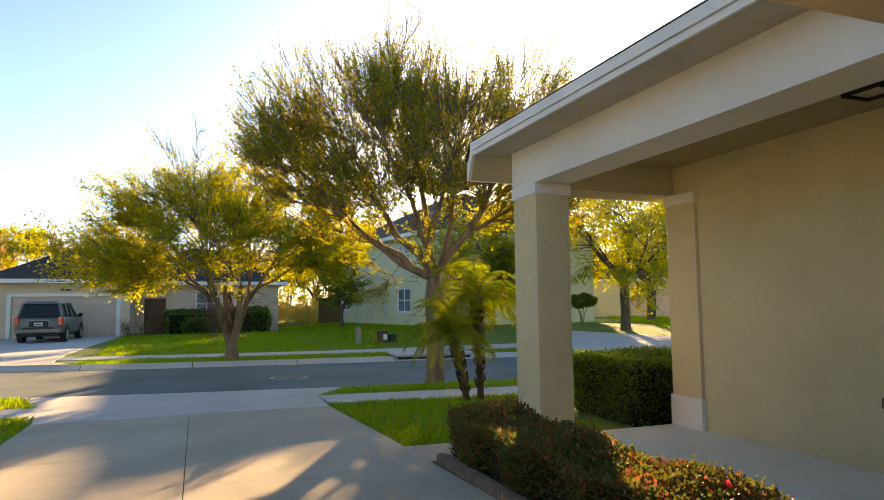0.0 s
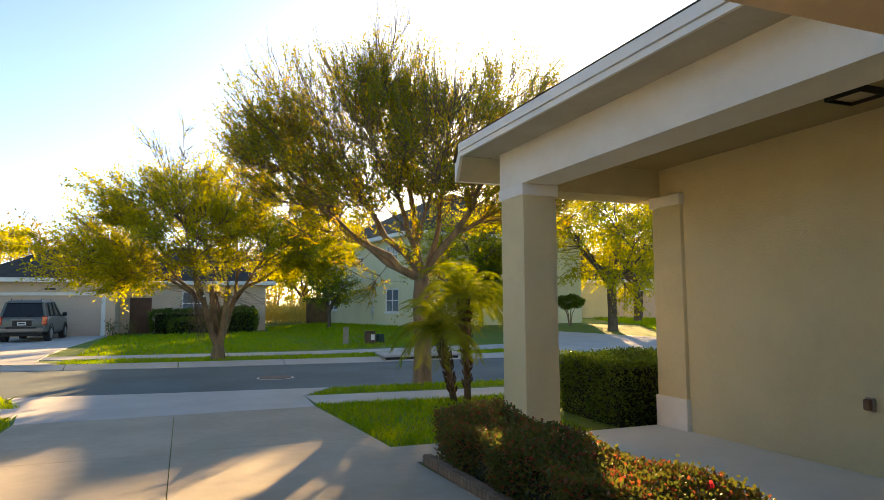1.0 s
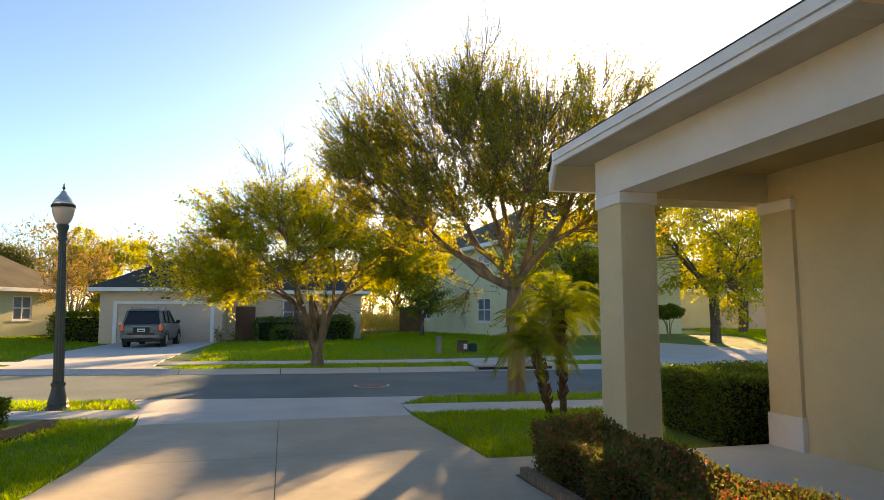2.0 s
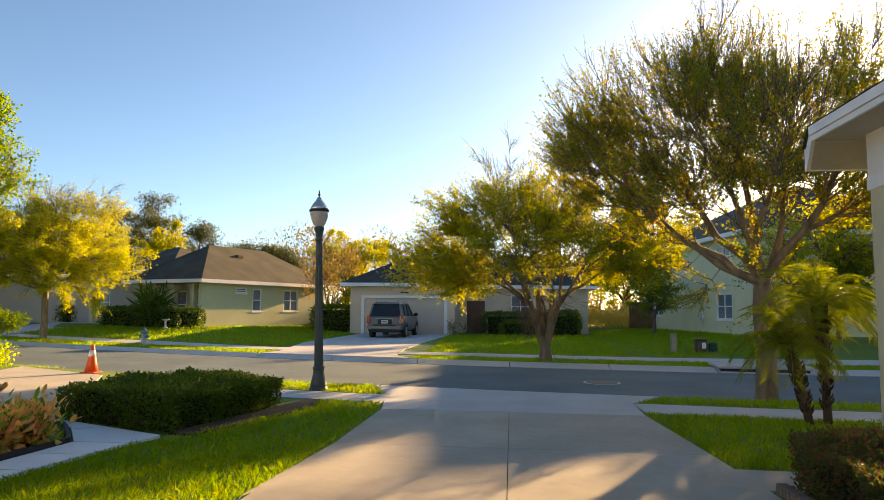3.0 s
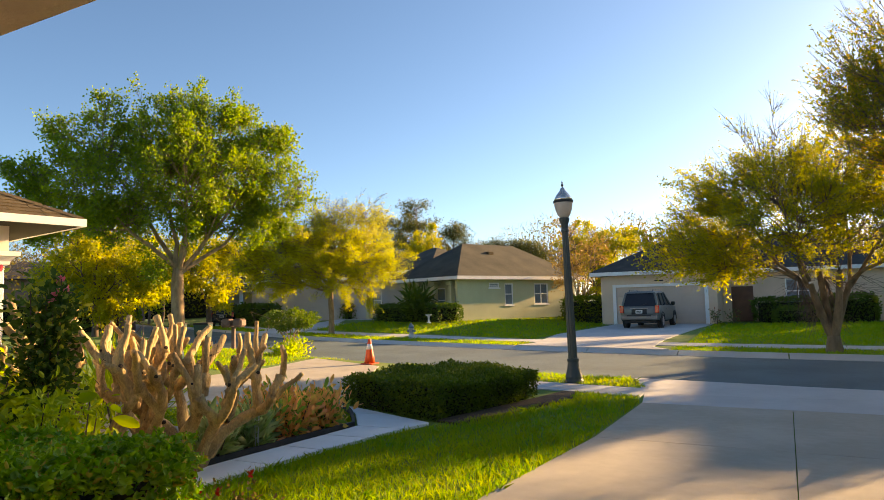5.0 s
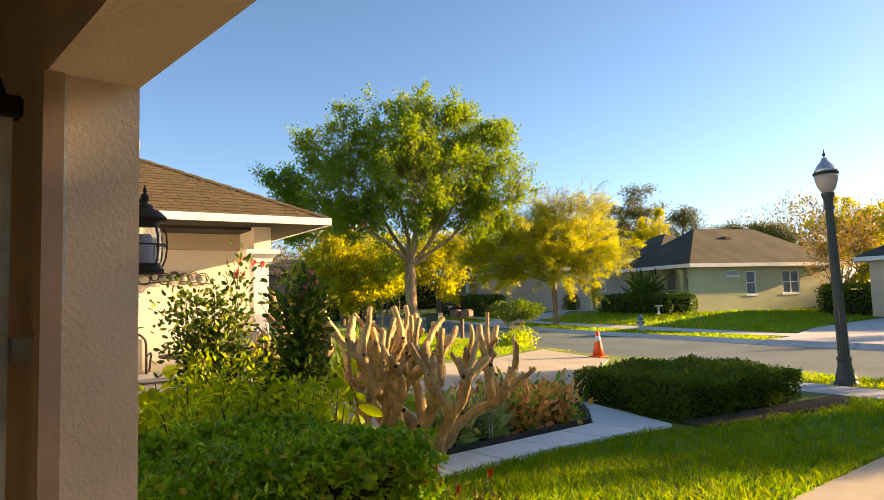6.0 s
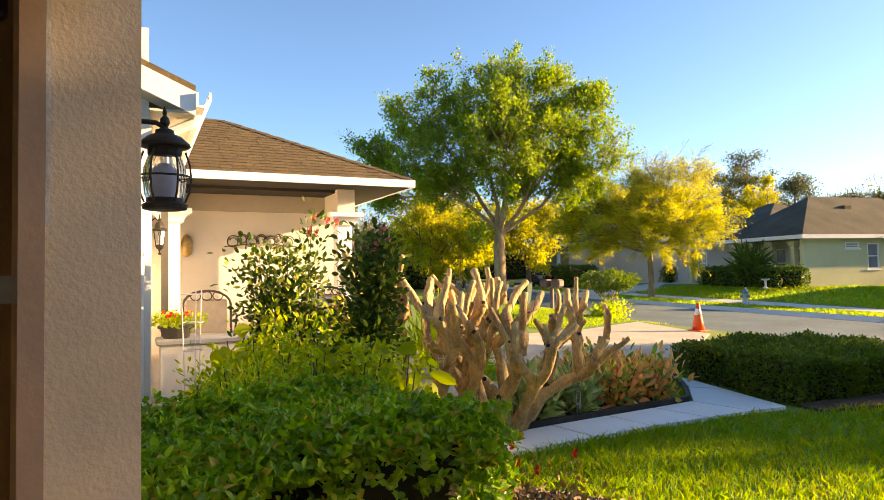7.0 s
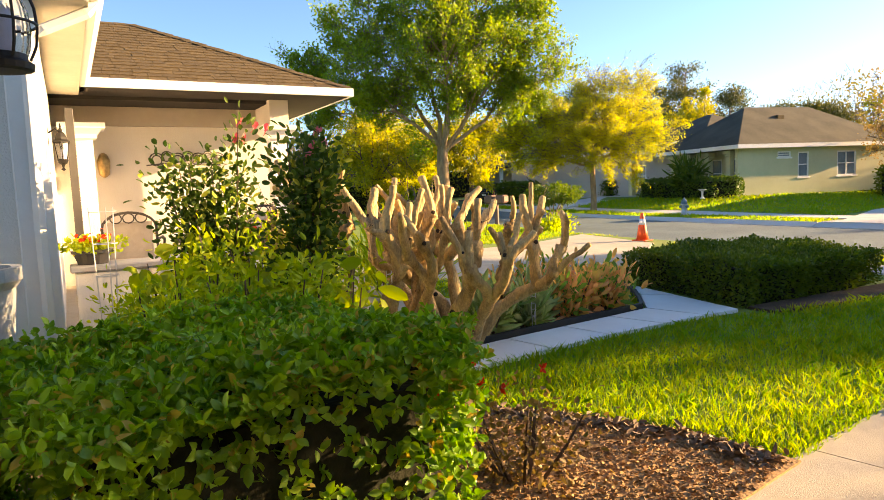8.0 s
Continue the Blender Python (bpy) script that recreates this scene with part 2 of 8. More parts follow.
class Shape:
    """Gathers boxes, tubes and turned forms into one mesh."""

    def __init__(self):
        self.v, self.f = [], []

    def add(self, verts, faces):
        k = len(self.v)
        self.v += [tuple(p) for p in verts]
        self.f += [tuple(k + i for i in f) for f in faces]
        return self

    def box(self, x0, x1, y0, y1, z0, z1, m=None):
        vs = [Vector((x, y, z)) for z in (z0, z1) for x, y in ((x0, y0), (x1, y0), (x1, y1), (x0, y1))]
        if m:
            vs = [m @ v for v in vs]
        return self.add(vs, [(3, 2, 1, 0), (4, 5, 6, 7), (0, 1, 5, 4), (1, 2, 6, 5), (2, 3, 7, 6), (3, 0, 4, 7)])

    def soft_box(self, x0, x1, y0, y1, z0, z1, b=0.01, m=None):
        """A box with its edges taken off."""
        bm = bmesh.new()
        bmesh.ops.create_cube(bm, size=1)
        for v in bm.verts:
            v.co = ((x0 + x1) / 2 + v.co.x * (x1 - x0), (y0 + y1) / 2 + v.co.y * (y1 - y0), (z0 + z1) / 2 + v.co.z * (z1 - z0))
        bmesh.ops.bevel(bm, geom=bm.edges[:], offset=b, segments=1, affect="EDGES", profile=0.5)
        if m:
            bm.transform(m)
        bm.verts.index_update()
        self.add([v.co.copy() for v in bm.verts], [[v.index for v in f.verts] for f in bm.faces])
        bm.free()
        return self

    def rough_box(self, x0, x1, y0, y1, z0, z1, step=0.05, amp=0.004, seed=0.0):
        """The four sides of an upright box with an uneven, hand-floated surface and softened corners."""
        nx, ny, nz = max(2, int((x1 - x0) / step)), max(2, int((y1 - y0) / step)), max(2, int((z1 - z0) / step))
        ring = [(x0 + (x1 - x0) * i / nx, y0) for i in range(nx)] + [(x1, y0 + (y1 - y0) * i / ny) for i in range(ny)] + [(x1 - (x1 - x0) * i / nx, y1) for i in range(nx)] + [(x0, y1 - (y1 - y0) * i / ny) for i in range(ny)]
        cx, cy, m = (x0 + x1) / 2, (y0 + y1) / 2, len(ring)
        vs = []
        for k in range(nz + 1):
            z = z0 + (z1 - z0) * k / nz
            for i, (x, y) in enumerate(ring):
                v = Vector((x * 9 + seed, y * 9, z * 9))
                o = 1.0 + (noise.noise(v) + 0.6 * noise.noise(v * 2.3)) * amp / 0.25
                if i in (0, nx, nx + ny, 2 * nx + ny):
                    o -= 0.022
                vs.append((cx + (x - cx) * o, cy + (y - cy) * o, z))
        fs = [(k * m + i, k * m + (i + 1) % m, (k + 1) * m + (i + 1) % m, (k + 1) * m + i) for k in range(nz) for i in range(m)]
        return self.add(vs, fs + [tuple(range(m - 1, -1, -1)), tuple(nz * m + i for i in range(m))])

    def prism(self, pts, z0, z1):
        """A flat outline given counter-clockwise, drawn up; z0 and z1 may be functions of x and y."""
        fz0 = z0 if callable(z0) else (lambda x, y: z0)
        fz1 = z1 if callable(z1) else (lambda x, y: z1)
        n = len(pts)
        vs = [(x, y, fz0(x, y)) for x, y in pts] + [(x, y, fz1(x, y)) for x, y in pts]
        fs = [tuple(range(n - 1, -1, -1)), tuple(range(n, 2 * n))]
        fs += [(i, (i + 1) % n, n + (i + 1) % n, n + i) for i in range(n)]
        return self.add(vs, fs)

    def tube(self, pts, radii, sides=8, caps=True):
        pts = [Vector(p) for p in pts]
        if not isinstance(radii, (list, tuple)):
            radii = [radii] * len(pts)
        vs, fs = [], []
        ref = Vector((0.31, 0.17, 0.93)).normalized()
        for i, p in enumerate(pts):
            d = (pts[min(i + 1, len(pts) - 1)] - pts[max(i - 1, 0)]).normalized()
            a = d.cross(ref)
            a = a.normalized() if a.length > 1e-3 else d.orthogonal().normalized()
            b = d.cross(a)
            for k in range(sides):
                w = 2 * math.pi * k / sides
                vs.append(p + radii[i] * (math.cos(w) * a + math.sin(w) * b))
        for i in range(len(pts) - 1):
            for k in range(sides):
                k2 = (k + 1) % sides
                fs.append((i * sides + k, i * sides + k2, (i + 1) * sides + k2, (i + 1) * sides + k))
        if caps:
            fs.append(tuple(range(sides - 1, -1, -1)))
            fs.append(tuple((len(pts) - 1) * sides + k for k in range(sides)))
        return self.add(vs, fs)

    def lathe(self, profile, sides=20, centre=(0, 0)):
        """profile: (radius, height) from the bottom up."""
        vs, fs = [], []
        for r, z in profile:
            for k in range(sides):
                w = 2 * math.pi * k / sides
                vs.append((centre[0] + r * math.cos(w), centre[1] + r * math.sin(w), z))
        for i in range(len(profile) - 1):
            for k in range(sides):
                k2 = (k + 1) % sides
                fs.append((i * sides + k, i * sides + k2, (i + 1) * sides + k2, (i + 1) * sides + k))
        fs.append(tuple(range(sides - 1, -1, -1)))
        fs.append(tuple((len(profile) - 1) * sides + k for k in range(sides)))
        return self.add(vs, fs)

    def mesh(self, name, material, smooth=False):
        return mesh_of(name, self.v, self.f, material, smooth)


def structure(name, shape, material, label, category, parent=None):
    ob = new(name, shape.mesh(name, material))
    return tagged(ob, label, category, kind="structure")


# ---- the lie of the land ----
def far_kerb(x):
    if x < -30:
        return far_kerb(-30) + (x + 30) * -0.55
    if x > 14:
        return far_kerb(14) + (x - 14) * 0.02
    return 21.75 - 0.16 * x + 0.0065 * x * x


def near_kerb(x):
    return far_kerb(x) - 7.15


ROAD_Z = -0.28


def gz(x, y):
    """Height of the ground."""
    nk, fk = near_kerb(x), far_kerb(x)
    if y <= nk:
        ye = max(1.6, y + 14.6 - nk)
        return -0.015 * (min(ye, 14.6) - 1.6)
    if y < fk:
        return ROAD_Z
    up = min(1.0, max(0.0, (y - fk - 2.0) / 8.0))
    side = min(1.0, max(0.0, (-x - 10.0) / 6.0)) if x < 0 else min(1.0, max(0.0, (x - 5.0) / 6.0))
    return -0.18 + 0.08 * up + 0.38 * up * side


xs = [-1500, -600, -250, -120, -80, -60, -50, -42] + list(np.arange(-36, 36.1, 2.0)) + [42, 50, 60, 80, 120, 250, 600, 1500]
shape = Shape()
rows = []
for x in xs:
    nk, fk = near_kerb(x), far_kerb(x)
    lo = min(-60.0, nk - 100)
    ys = [lo, lo * 0.3 + nk * 0.7 - 6 if x < -42 or x > 42 else -6.0, nk - 13, nk - 9, nk - 6, nk - 3, nk - 0.5, nk - 0.02]
    zs = [gz(x, y) for y in ys]
    ys += [nk + 0.02, (nk + fk) / 2, fk - 0.02]
    zs += [ROAD_Z - 0.06] * 3
    for dy in (0.02, 1.0, 2.0, 4.0, 6.0, 10.0, 18.0, 40.0, 90.0, 250.0, 900.0, 2500.0):
        ys.append(fk + dy)
        zs.append(gz(x, fk + dy))
    rows.append(list(zip([x] * len(ys), ys, zs)))
nrow = len(rows[0])
vs = [p for r in rows for p in r]
fs = [(i * nrow + k, (i + 1) * nrow + k, (i + 1) * nrow + k + 1, i * nrow + k + 1) for i in range(len(rows) - 1) for k in range(nrow - 1)]
structure("ground", Shape().add(vs, fs), SOIL, "green and brown turf ground running to the horizon", "ground")


def strip(x0, x1, lo, hi, z_lo, z_hi, step=2.0, thick=0.1):
    """A band between two curves of x with a given height at either side."""
    s = Shape()
    n = max(1, int(round((x1 - x0) / step)))
    for i in range(n):
        a, b = x0 + (x1 - x0) * i / n, x0 + (x1 - x0) * (i + 1) / n
        vs = [(a, lo(a), z_lo), (b, lo(b), z_lo), (b, hi(b), z_hi), (a, hi(a), z_hi)]
        vs += [(p[0], p[1], p[2] - thick) for p in vs]
        s.add(vs, [(0, 1, 2, 3), (7, 6, 5, 4), (0, 4, 5, 1), (2, 6, 7, 3)] + ([(3, 7, 4, 0)] if i == 0 else []) + ([(1, 5, 6, 2)] if i == n - 1 else []))
    return s


structure("road", strip(-90, 90, lambda x: near_kerb(x) + 0.5, lambda x: far_kerb(x) - 0.3, ROAD_Z, ROAD_Z), ASPHALT, "grey asphalt street with worn lighter patches", "road")


def kerb(name, lo, hi, z_lo, z_hi, label):
    top = thing(name, Matrix(), label, "kerb", kind="structure")
    x = -48.0
    while x < 40:
        part("kerb_stone", strip(x, x + 2.97, lo, hi, z_lo, z_hi, 1.0, 0.14).mesh("kerb_stone", WALK_CONCRETE), top)
        x += 3.0
    return top


kerb("kerb_near", lambda x: near_kerb(x) - 0.05, lambda x: near_kerb(x) + 0.5, -0.2, ROAD_Z + 0.012, "low sloping concrete kerb and gutter")
kerb("kerb_far", lambda x: far_kerb(x) - 0.45, lambda x: far_kerb(x) + 0.06, ROAD_Z + 0.015, -0.15, "pale concrete kerb with leaf litter at its foot")


def slab(name, pts, top, material, parent, up=0.02, thick=0.12):
    s = Shape().prism(pts, lambda x, y: gz(x, y) + up - thick, lambda x, y: gz(x, y) + up)
    return part(name, s.mesh(name, material), parent)


drive = thing("driveway", Matrix(), "pale poured concrete driveway with saw-cut joints", "driveway", kind="structure")
J = 0.0045
for y0, y1, l0, l1, r0, r1 in ((1.9, 5.15, -2.3, -2.25, 2.34, 2.34), (5.15, 8.5, -2.25, -2.03, 2.34, 2.25), (8.5, 11.45, -2.03, -2.06, 2.25, 2.12)):
    slab("slab", [(l0, y0 + J), (-J, y0 + J), (-J, y1 - J), (l1, y1 - J)], 0, CONCRETE, drive)
    slab("slab", [(J, y0 + J), (r0, y0 + J), (r1, y1 - J), (J, y1 - J)], 0, CONCRETE, drive)
slab("slab", [(-2.06, 11.45 + J), (2.12, 11.45 + J), (2.2, 13.0 - J), (-2.24, 12.6 - J)], 0, WALK_CONCRETE, drive)
slab("slab", [(-2.24, 12.6 + J), (2.2, 13.0 + J), (2.9, near_kerb(2.9) - 0.05), (0, near_kerb(0) - 0.05), (-2.9, near_kerb(-2.9) - 0.05)], 0, WALK_CONCRETE, drive)
slab("slab", [(2.26, 7.0), (5.8, 7.0), (5.8, 7.68), (2.26, 7.82)], 0, CONCRETE, drive)

walk_right = thing("pavement_right", Matrix(), "concrete footpath of square slabs beside the verge", "footpath", kind="structure")
for i in range(16):
    x = 2.2 + i * 1.52
    f = lambda v: 13.0 + (near_kerb(v) - near_kerb(2.2)) * 0.9
    slab("slab", [(x + J, f(x) - 1.2), (x + 1.52 - J, f(x + 1.52) - 1.2), (x + 1.52 - J, f(x + 1.52) - 0.05), (x + J, f(x) - 0.05)], 0, WALK_CONCRETE, walk_right)
walk_left = thing("pavement_left", Matrix(), "concrete footpath slabs by the lamp post", "footpath", kind="structure")
for i in range(5):
    x = -2.24 - i * 1.3
    f = lambda v: 12.25 + (near_kerb(v) - near_kerb(-2.2)) * 0.9
    slab("slab", [(x - 1.3 + J, f(x - 1.3) - 0.02), (x - J, f(x) - 0.02), (x - J, f(x) + 1.05), (x - 1.3 + J, f(x - 1.3) + 1.05)], 0, WALK_CONCRETE, walk_left)
walk_far = thing("pavement_far", Matrix(), "narrow concrete footpath on the opposite side of the street", "footpath", kind="structure")
for i in range(44):
    x = -48 + i * 2.0
    f = lambda v: far_kerb(v) + 2.0
    slab("slab", [(x + J, f(x)), (x + 2 - J, f(x + 2)), (x + 2 - J, f(x + 2) + 1.25), (x + J, f(x) + 1.25)], 0, WALK_CONCRETE, walk_far, up=0.03)


def plate(name, pts, material, label, category, up=0.025, thick=0.1):
    s = Shape().prism(pts, lambda x, y: gz(x, y) + up - thick, lambda x, y: gz(x, y) + up)
    return structure(name, s, material, label, category)


# drives of the houses across the street and next door
fk = far_kerb
plate("drive_opposite", [(-8.9, fk(-8.9)), (-3.3, fk(-3.3)), (-4.0, fk(-4) + 1.0), (-4.2, 27), (-3.7, 40.4), (-9.0, 40.4), (-9.4, 30), (-8.6, fk(-8.6) + 1.0)], WALK_CONCRETE, "light concrete drive up to the garage opposite", "driveway", up=0.05)
plate("drive_next_door", [(-6.35, 9.45), (-9.75, 15.75), (-13.3, 17.55), (-12.3, 14.2), (-12.2, 11.2), (-11.9, 7.6), (-8.8, 8.2)], CONCRETE, "pale concrete drive of the house next door", "driveway", up=0.02)
plate("drive_far_right", [(11.6, fk(11.6)), (19.5, fk(19.5)), (30.0, 46.5), (24.6, 47.0), (15.5, 29.0)], WALK_CONCRETE, "light concrete drive of a distant house", "driveway", up=0.05)
plate("drive_far_left", [(-30.5, fk(-30.5)), (-26.5, fk(-26.5)), (-28.0, 44.0), (-32.0, 44.0)], WALK_CONCRETE, "light concrete drive beside the yellow tree", "driveway", up=0.05)
plate("bed_mulch", [(-2.22, 2.0), (-2.2, 4.95), (-2.7, 4.95), (-3.3, 4.75), (-3.75, 4.5), (-5.0, 4.3), (-5.6, 2.0)], MULCH, "bare brown mulch bed at the garage corner", "flower bed", up=0.03)
plate("bed_porch", [(2.36, 2.0), (3.0, 2.0), (3.0, 6.9), (2.36, 6.9)], MULCH, "mulch strip under the low hedge", "flower bed", up=0.03)
plate("bed_hedge", [(-4.24, 8.74), (-3.86, 8.66), (-3.16, 11.5), (-3.36, 12.3), (-3.6, 12.35), (-3.75, 11.35)], DARK_SOIL, "dark soil strip beside the clipped hedge", "flower bed", up=0.03)

path = thing("garden_path", Matrix(), "pale paver path curving past the flower bed", "path", kind="structure")
edge_l = [(-5.0, 3.6), (-5.0, 4.35), (-5.0, 5.1), (-5.0, 5.85), (-4.98, 6.6), (-4.96, 7.3), (-4.95, 7.95), (-5.5, 8.7), (-6.1, 9.35)]
edge_r = [(-4.5, 3.6), (-4.5, 4.35), (-4.5, 5.1), (-4.48, 5.85), (-4.45, 6.6), (-4.37, 7.35), (-4.3, 8.0), (-4.2, 8.5), (-6.3, 9.42)]
for i in range(7):
    a, b, c, d = edge_l[i], edge_r[i], edge_r[i + 1], edge_l[i + 1]
    g = 0.012
    slab("paver", [(a[0], a[1] + g), (b[0], b[1] + g), (c[0], c[1] - g), (d[0], d[1] - g)], 0, PORCH_CONCRETE, path, up=0.035)
slab("paver", [(-4.95, 7.97), (-4.22, 8.52), (-5.2, 8.95), (-5.5, 8.7)], 0, PORCH_CONCRETE, path, up=0.035)
slab("paver", [(-5.52, 8.72), (-5.22, 8.97), (-6.3, 9.42), (-6.1, 9.35)], 0, PORCH_CONCRETE, path, up=0.035)

# ---- houses ----
def wall_shape(length, height, thick, openings=(), z0=0.0):
    """A wall along +x from 0, its outer face at y = 0 and its body behind it (+y), with openings (x0, x1, z0, z1) right through; one skin."""
    xs = sorted({0.0, length, *[v for o in openings for v in o[:2]]})
    zs = sorted({z0, height, *[v for o in openings for v in o[2:]]})
    solid = lambda i, k: 0 <= i < len(xs) - 1 and 0 <= k < len(zs) - 1 and not any(o[0] < (xs[i] + xs[i + 1]) / 2 < o[1] and o[2] < (zs[k] + zs[k + 1]) / 2 < o[3] for o in openings)
    s, at = Shape(), {}

    def v(i, k, y):
        if (i, k, y) not in at:
            at[i, k, y] = len(s.v)
            s.v.append((xs[i], y, zs[k]))
        return at[i, k, y]

    for i in range(len(xs) - 1):
        for k in range(len(zs) - 1):
            if not solid(i, k):
                continue
            s.f.append((v(i, k, 0.0), v(i + 1, k, 0.0), v(i + 1, k + 1, 0.0), v(i, k + 1, 0.0)))
            s.f.append((v(i, k + 1, thick), v(i + 1, k + 1, thick), v(i + 1, k, thick), v(i, k, thick)))
            for di, dk, p, q in ((-1, 0, (i, k + 1), (i, k)), (1, 0, (i + 1, k), (i + 1, k + 1)), (0, -1, (i, k), (i + 1, k)), (0, 1, (i + 1, k + 1), (i, k + 1))):
                if not solid(i + di, k + dk):
                    s.f.append((v(*p, 0.0), v(*p, thick), v(*q, thick), v(*q, 0.0)))
    return s


def place(s, m):
    s.v = [tuple(m @ Vector(v)) for v in s.v]
    return s


def window(parent, m, w, h, panes=2, frame_mat=TRIM_WHITE, sill=True, t=0.06, name="window"):
    """A sash window in the plane y = 0 of m, its lower left corner at the origin; sash, bars, panes and sill."""
    fr = Shape()
    f = 0.075
    fr.box(0, f, -0.03, t, 0, h).box(w - f, w, -0.03, t, 0, h).box(f, w - f, -0.03, t, 0, f).box(f, w - f, -0.03, t, h - f, h)
    fr.box(f, w - f, -0.015, t - 0.01, h * 0.5 - 0.03, h * 0.5 + 0.03)
    for i in range(1, panes):
        fr.box(w * i / panes - 0.03, w * i / panes + 0.03, -0.02, t - 0.01, f, h - f)
    win = part(name, place(fr, m).mesh("frame", frame_mat), parent)
    for i in range(panes):
        a, b = w * i / panes + 0.03, w * (i + 1) / panes - 0.03
        part("pane", place(Shape().box(a, b, 0.02, 0.035, f, h * 0.5 - 0.03), m).mesh("pane", WINDOW), win)
        part("pane", place(Shape().box(a, b, 0.03, 0.045, h * 0.5 + 0.03, h - f), m).mesh("pane", WINDOW), win)
    if sill:
        part("sill", place(Shape().soft_box(-0.08, w + 0.08, -0.09, 0.02, -0.09, 0.0, 0.01), m).mesh("sill", frame_mat), win)
    return win


def hip_roof(x0, x1, y0, y1, z, pitch, over=0.45, thick=0.12):
    """A hip roof over a rectangle, with its eave at height z."""
    a0, a1, b0, b1 = x0 - over, x1 + over, y0 - over, y1 + over
    w, d = a1 - a0, b1 - b0
    r = min(w, d) / 2
    h = r * pitch
    if w >= d:
        top = [(a0 + r, (b0 + b1) / 2), (a1 - r, (b0 + b1) / 2)]
        fs = [(0, 1, 5, 4), (1, 2, 5), (2, 3, 4, 5), (3, 0, 4)]
    else:
        top = [((a0 + a1) / 2, b0 + r), ((a0 + a1) / 2, b1 - r)]
        fs = [(0, 1, 4), (1, 2, 5, 4), (2, 3, 5), (3, 0, 4, 5)]
    s = Shape()
    vs = [(a0, b0, z), (a1, b0, z), (a1, b1, z), (a0, b1, z), (*top[0], z + h), (*top[1], z + h)]
    s.add(vs, fs)
    s.add([(v[0], v[1], v[2] - (thick if i < 4 else thick)) for i, v in enumerate(vs)], [tuple(reversed(f)) for f in fs])
    return s


def eaves(house, x0, x1, y0, y1, z, over=0.45, h=0.2, soffit=None):
    """Fascia boards round the eave and the soffit boards under it, a part for each side."""
    a0, a1, b0, b1 = x0 - over, x1 + over, y0 - over, y1 + over
    t = 0.04
    for q in ((a0 - t, a1 + t, b0 - t, b0), (a0 - t, a1 + t, b1, b1 + t), (a0 - t, a0, b0, b1), (a1, a1 + t, b0, b1)):
        part("fascia", Shape().box(*q, z - h, z + 0.02).mesh("fascia", TRIM_WHITE), house)
    for q in ((a0, a1, b0, y0), (a0, a1, y1, b1), (a0, x0, y0, y1), (x1, a1, y0, y1)):
        part("soffit", Shape().box(*q, z - h + 0.01, z - h + 0.03).mesh("soffit", soffit or TRIM_WHITE), house)


def shell(house, x0, x1, y0, y1, h, material, openings=None, thick=0.2):
    """Four walls round a rectangle. openings: by side s, e, n, w, measured along the side from its left end as seen from outside."""
    o = openings or {}
    spots = {"s": (pose(x0, y0, 0), x1 - x0), "e": (pose(x1, y0, 0, 0, 0, 90), y1 - y0), "n": (pose(x1, y1, 0, 0, 0, 180), x1 - x0), "w": (pose(x0, y1, 0, 0, 0, 270), y1 - y0)}
    for side, (m, length) in spots.items():
        s = wall_shape(length, h, thick, o.get(side, ()))
        if side in "ew":
            s.v = [(min(max(v[0], thick), length - thick), v[1], v[2]) for v in s.v]
        part("wall", place(s, m).mesh("wall", material), house)
        for a, b, c, d in o.get(side, ()):
            if d - c < 1.9 and c > 0.3:
                window(house, m @ pose(a, 0.05, c), b - a, d - c, 2 if b - a > 0.75 else 1)


CREAM = mat("cream_stucco", (0.62, 0.60, 0.37), (0.55, 0.53, 0.32), 0.8, 0.9, 0.3, 30)
BEIGE = mat("beige_stucco", (0.78, 0.73, 0.48), (0.70, 0.65, 0.42), 0.6, 0.9, 0.3, 30)
PINKISH = mat("pinkish_stucco", (0.72, 0.55, 0.40), (0.64, 0.48, 0.345), 0.6, 0.9, 0.3, 30)
GREYWHITE = mat("greywhite_stucco", (0.52, 0.49, 0.47), (0.45, 0.42, 0.40), 0.6, 0.9, 0.3, 30)
DOOR_PANEL = mat("garage_door_paint", (0.66, 0.51, 0.40), (0.59, 0.45, 0.35), 0.6, 0.6, 0.1, 20)
BRICK_RED = mat("red_brick_face", (0.26, 0.09, 0.055), (0.18, 0.06, 0.04), 3.0, 0.9, 0.5, 30)


def sectional_door(parent, m, w, h, material):
    """A garage door of four hinged sections with pressed panels."""
    for i in range(4):
        s = Shape()
        z0, z1 = h * i / 4 + 0.006, h * (i + 1) / 4 - 0.006
        s.box(0, w, 0.0, 0.05, z0, z1)
        n = 8
        for k in range(n):
            a, b = w * k / n + 0.08, w * (k + 1) / n - 0.08
            s.soft_box(a, b, -0.014, 0.001, z0 + 0.09, z1 - 0.09, 0.006)
        ob = part("door_section", place(s, m).mesh("door_section", material), parent)
    return ob


# -- the house with the garage that the camera stands in --
HW, HZ, YI, YO = 2.436, 2.215, 1.62, 1.882
gar = place(wall_shape(9.65, 3.0, YO - YI, [(3.5 - HW, 3.5 + HW, 0.0, HZ)]), pose(-3.5, YI, 0))
structure("wall_garage_front", gar, STUCCO_GARAGE, "tan rough stucco wall round the open garage doorway", "wall")
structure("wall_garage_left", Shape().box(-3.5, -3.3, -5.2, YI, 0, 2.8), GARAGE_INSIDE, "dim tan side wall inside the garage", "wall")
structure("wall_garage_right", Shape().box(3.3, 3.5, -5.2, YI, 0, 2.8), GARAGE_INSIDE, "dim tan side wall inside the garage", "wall")
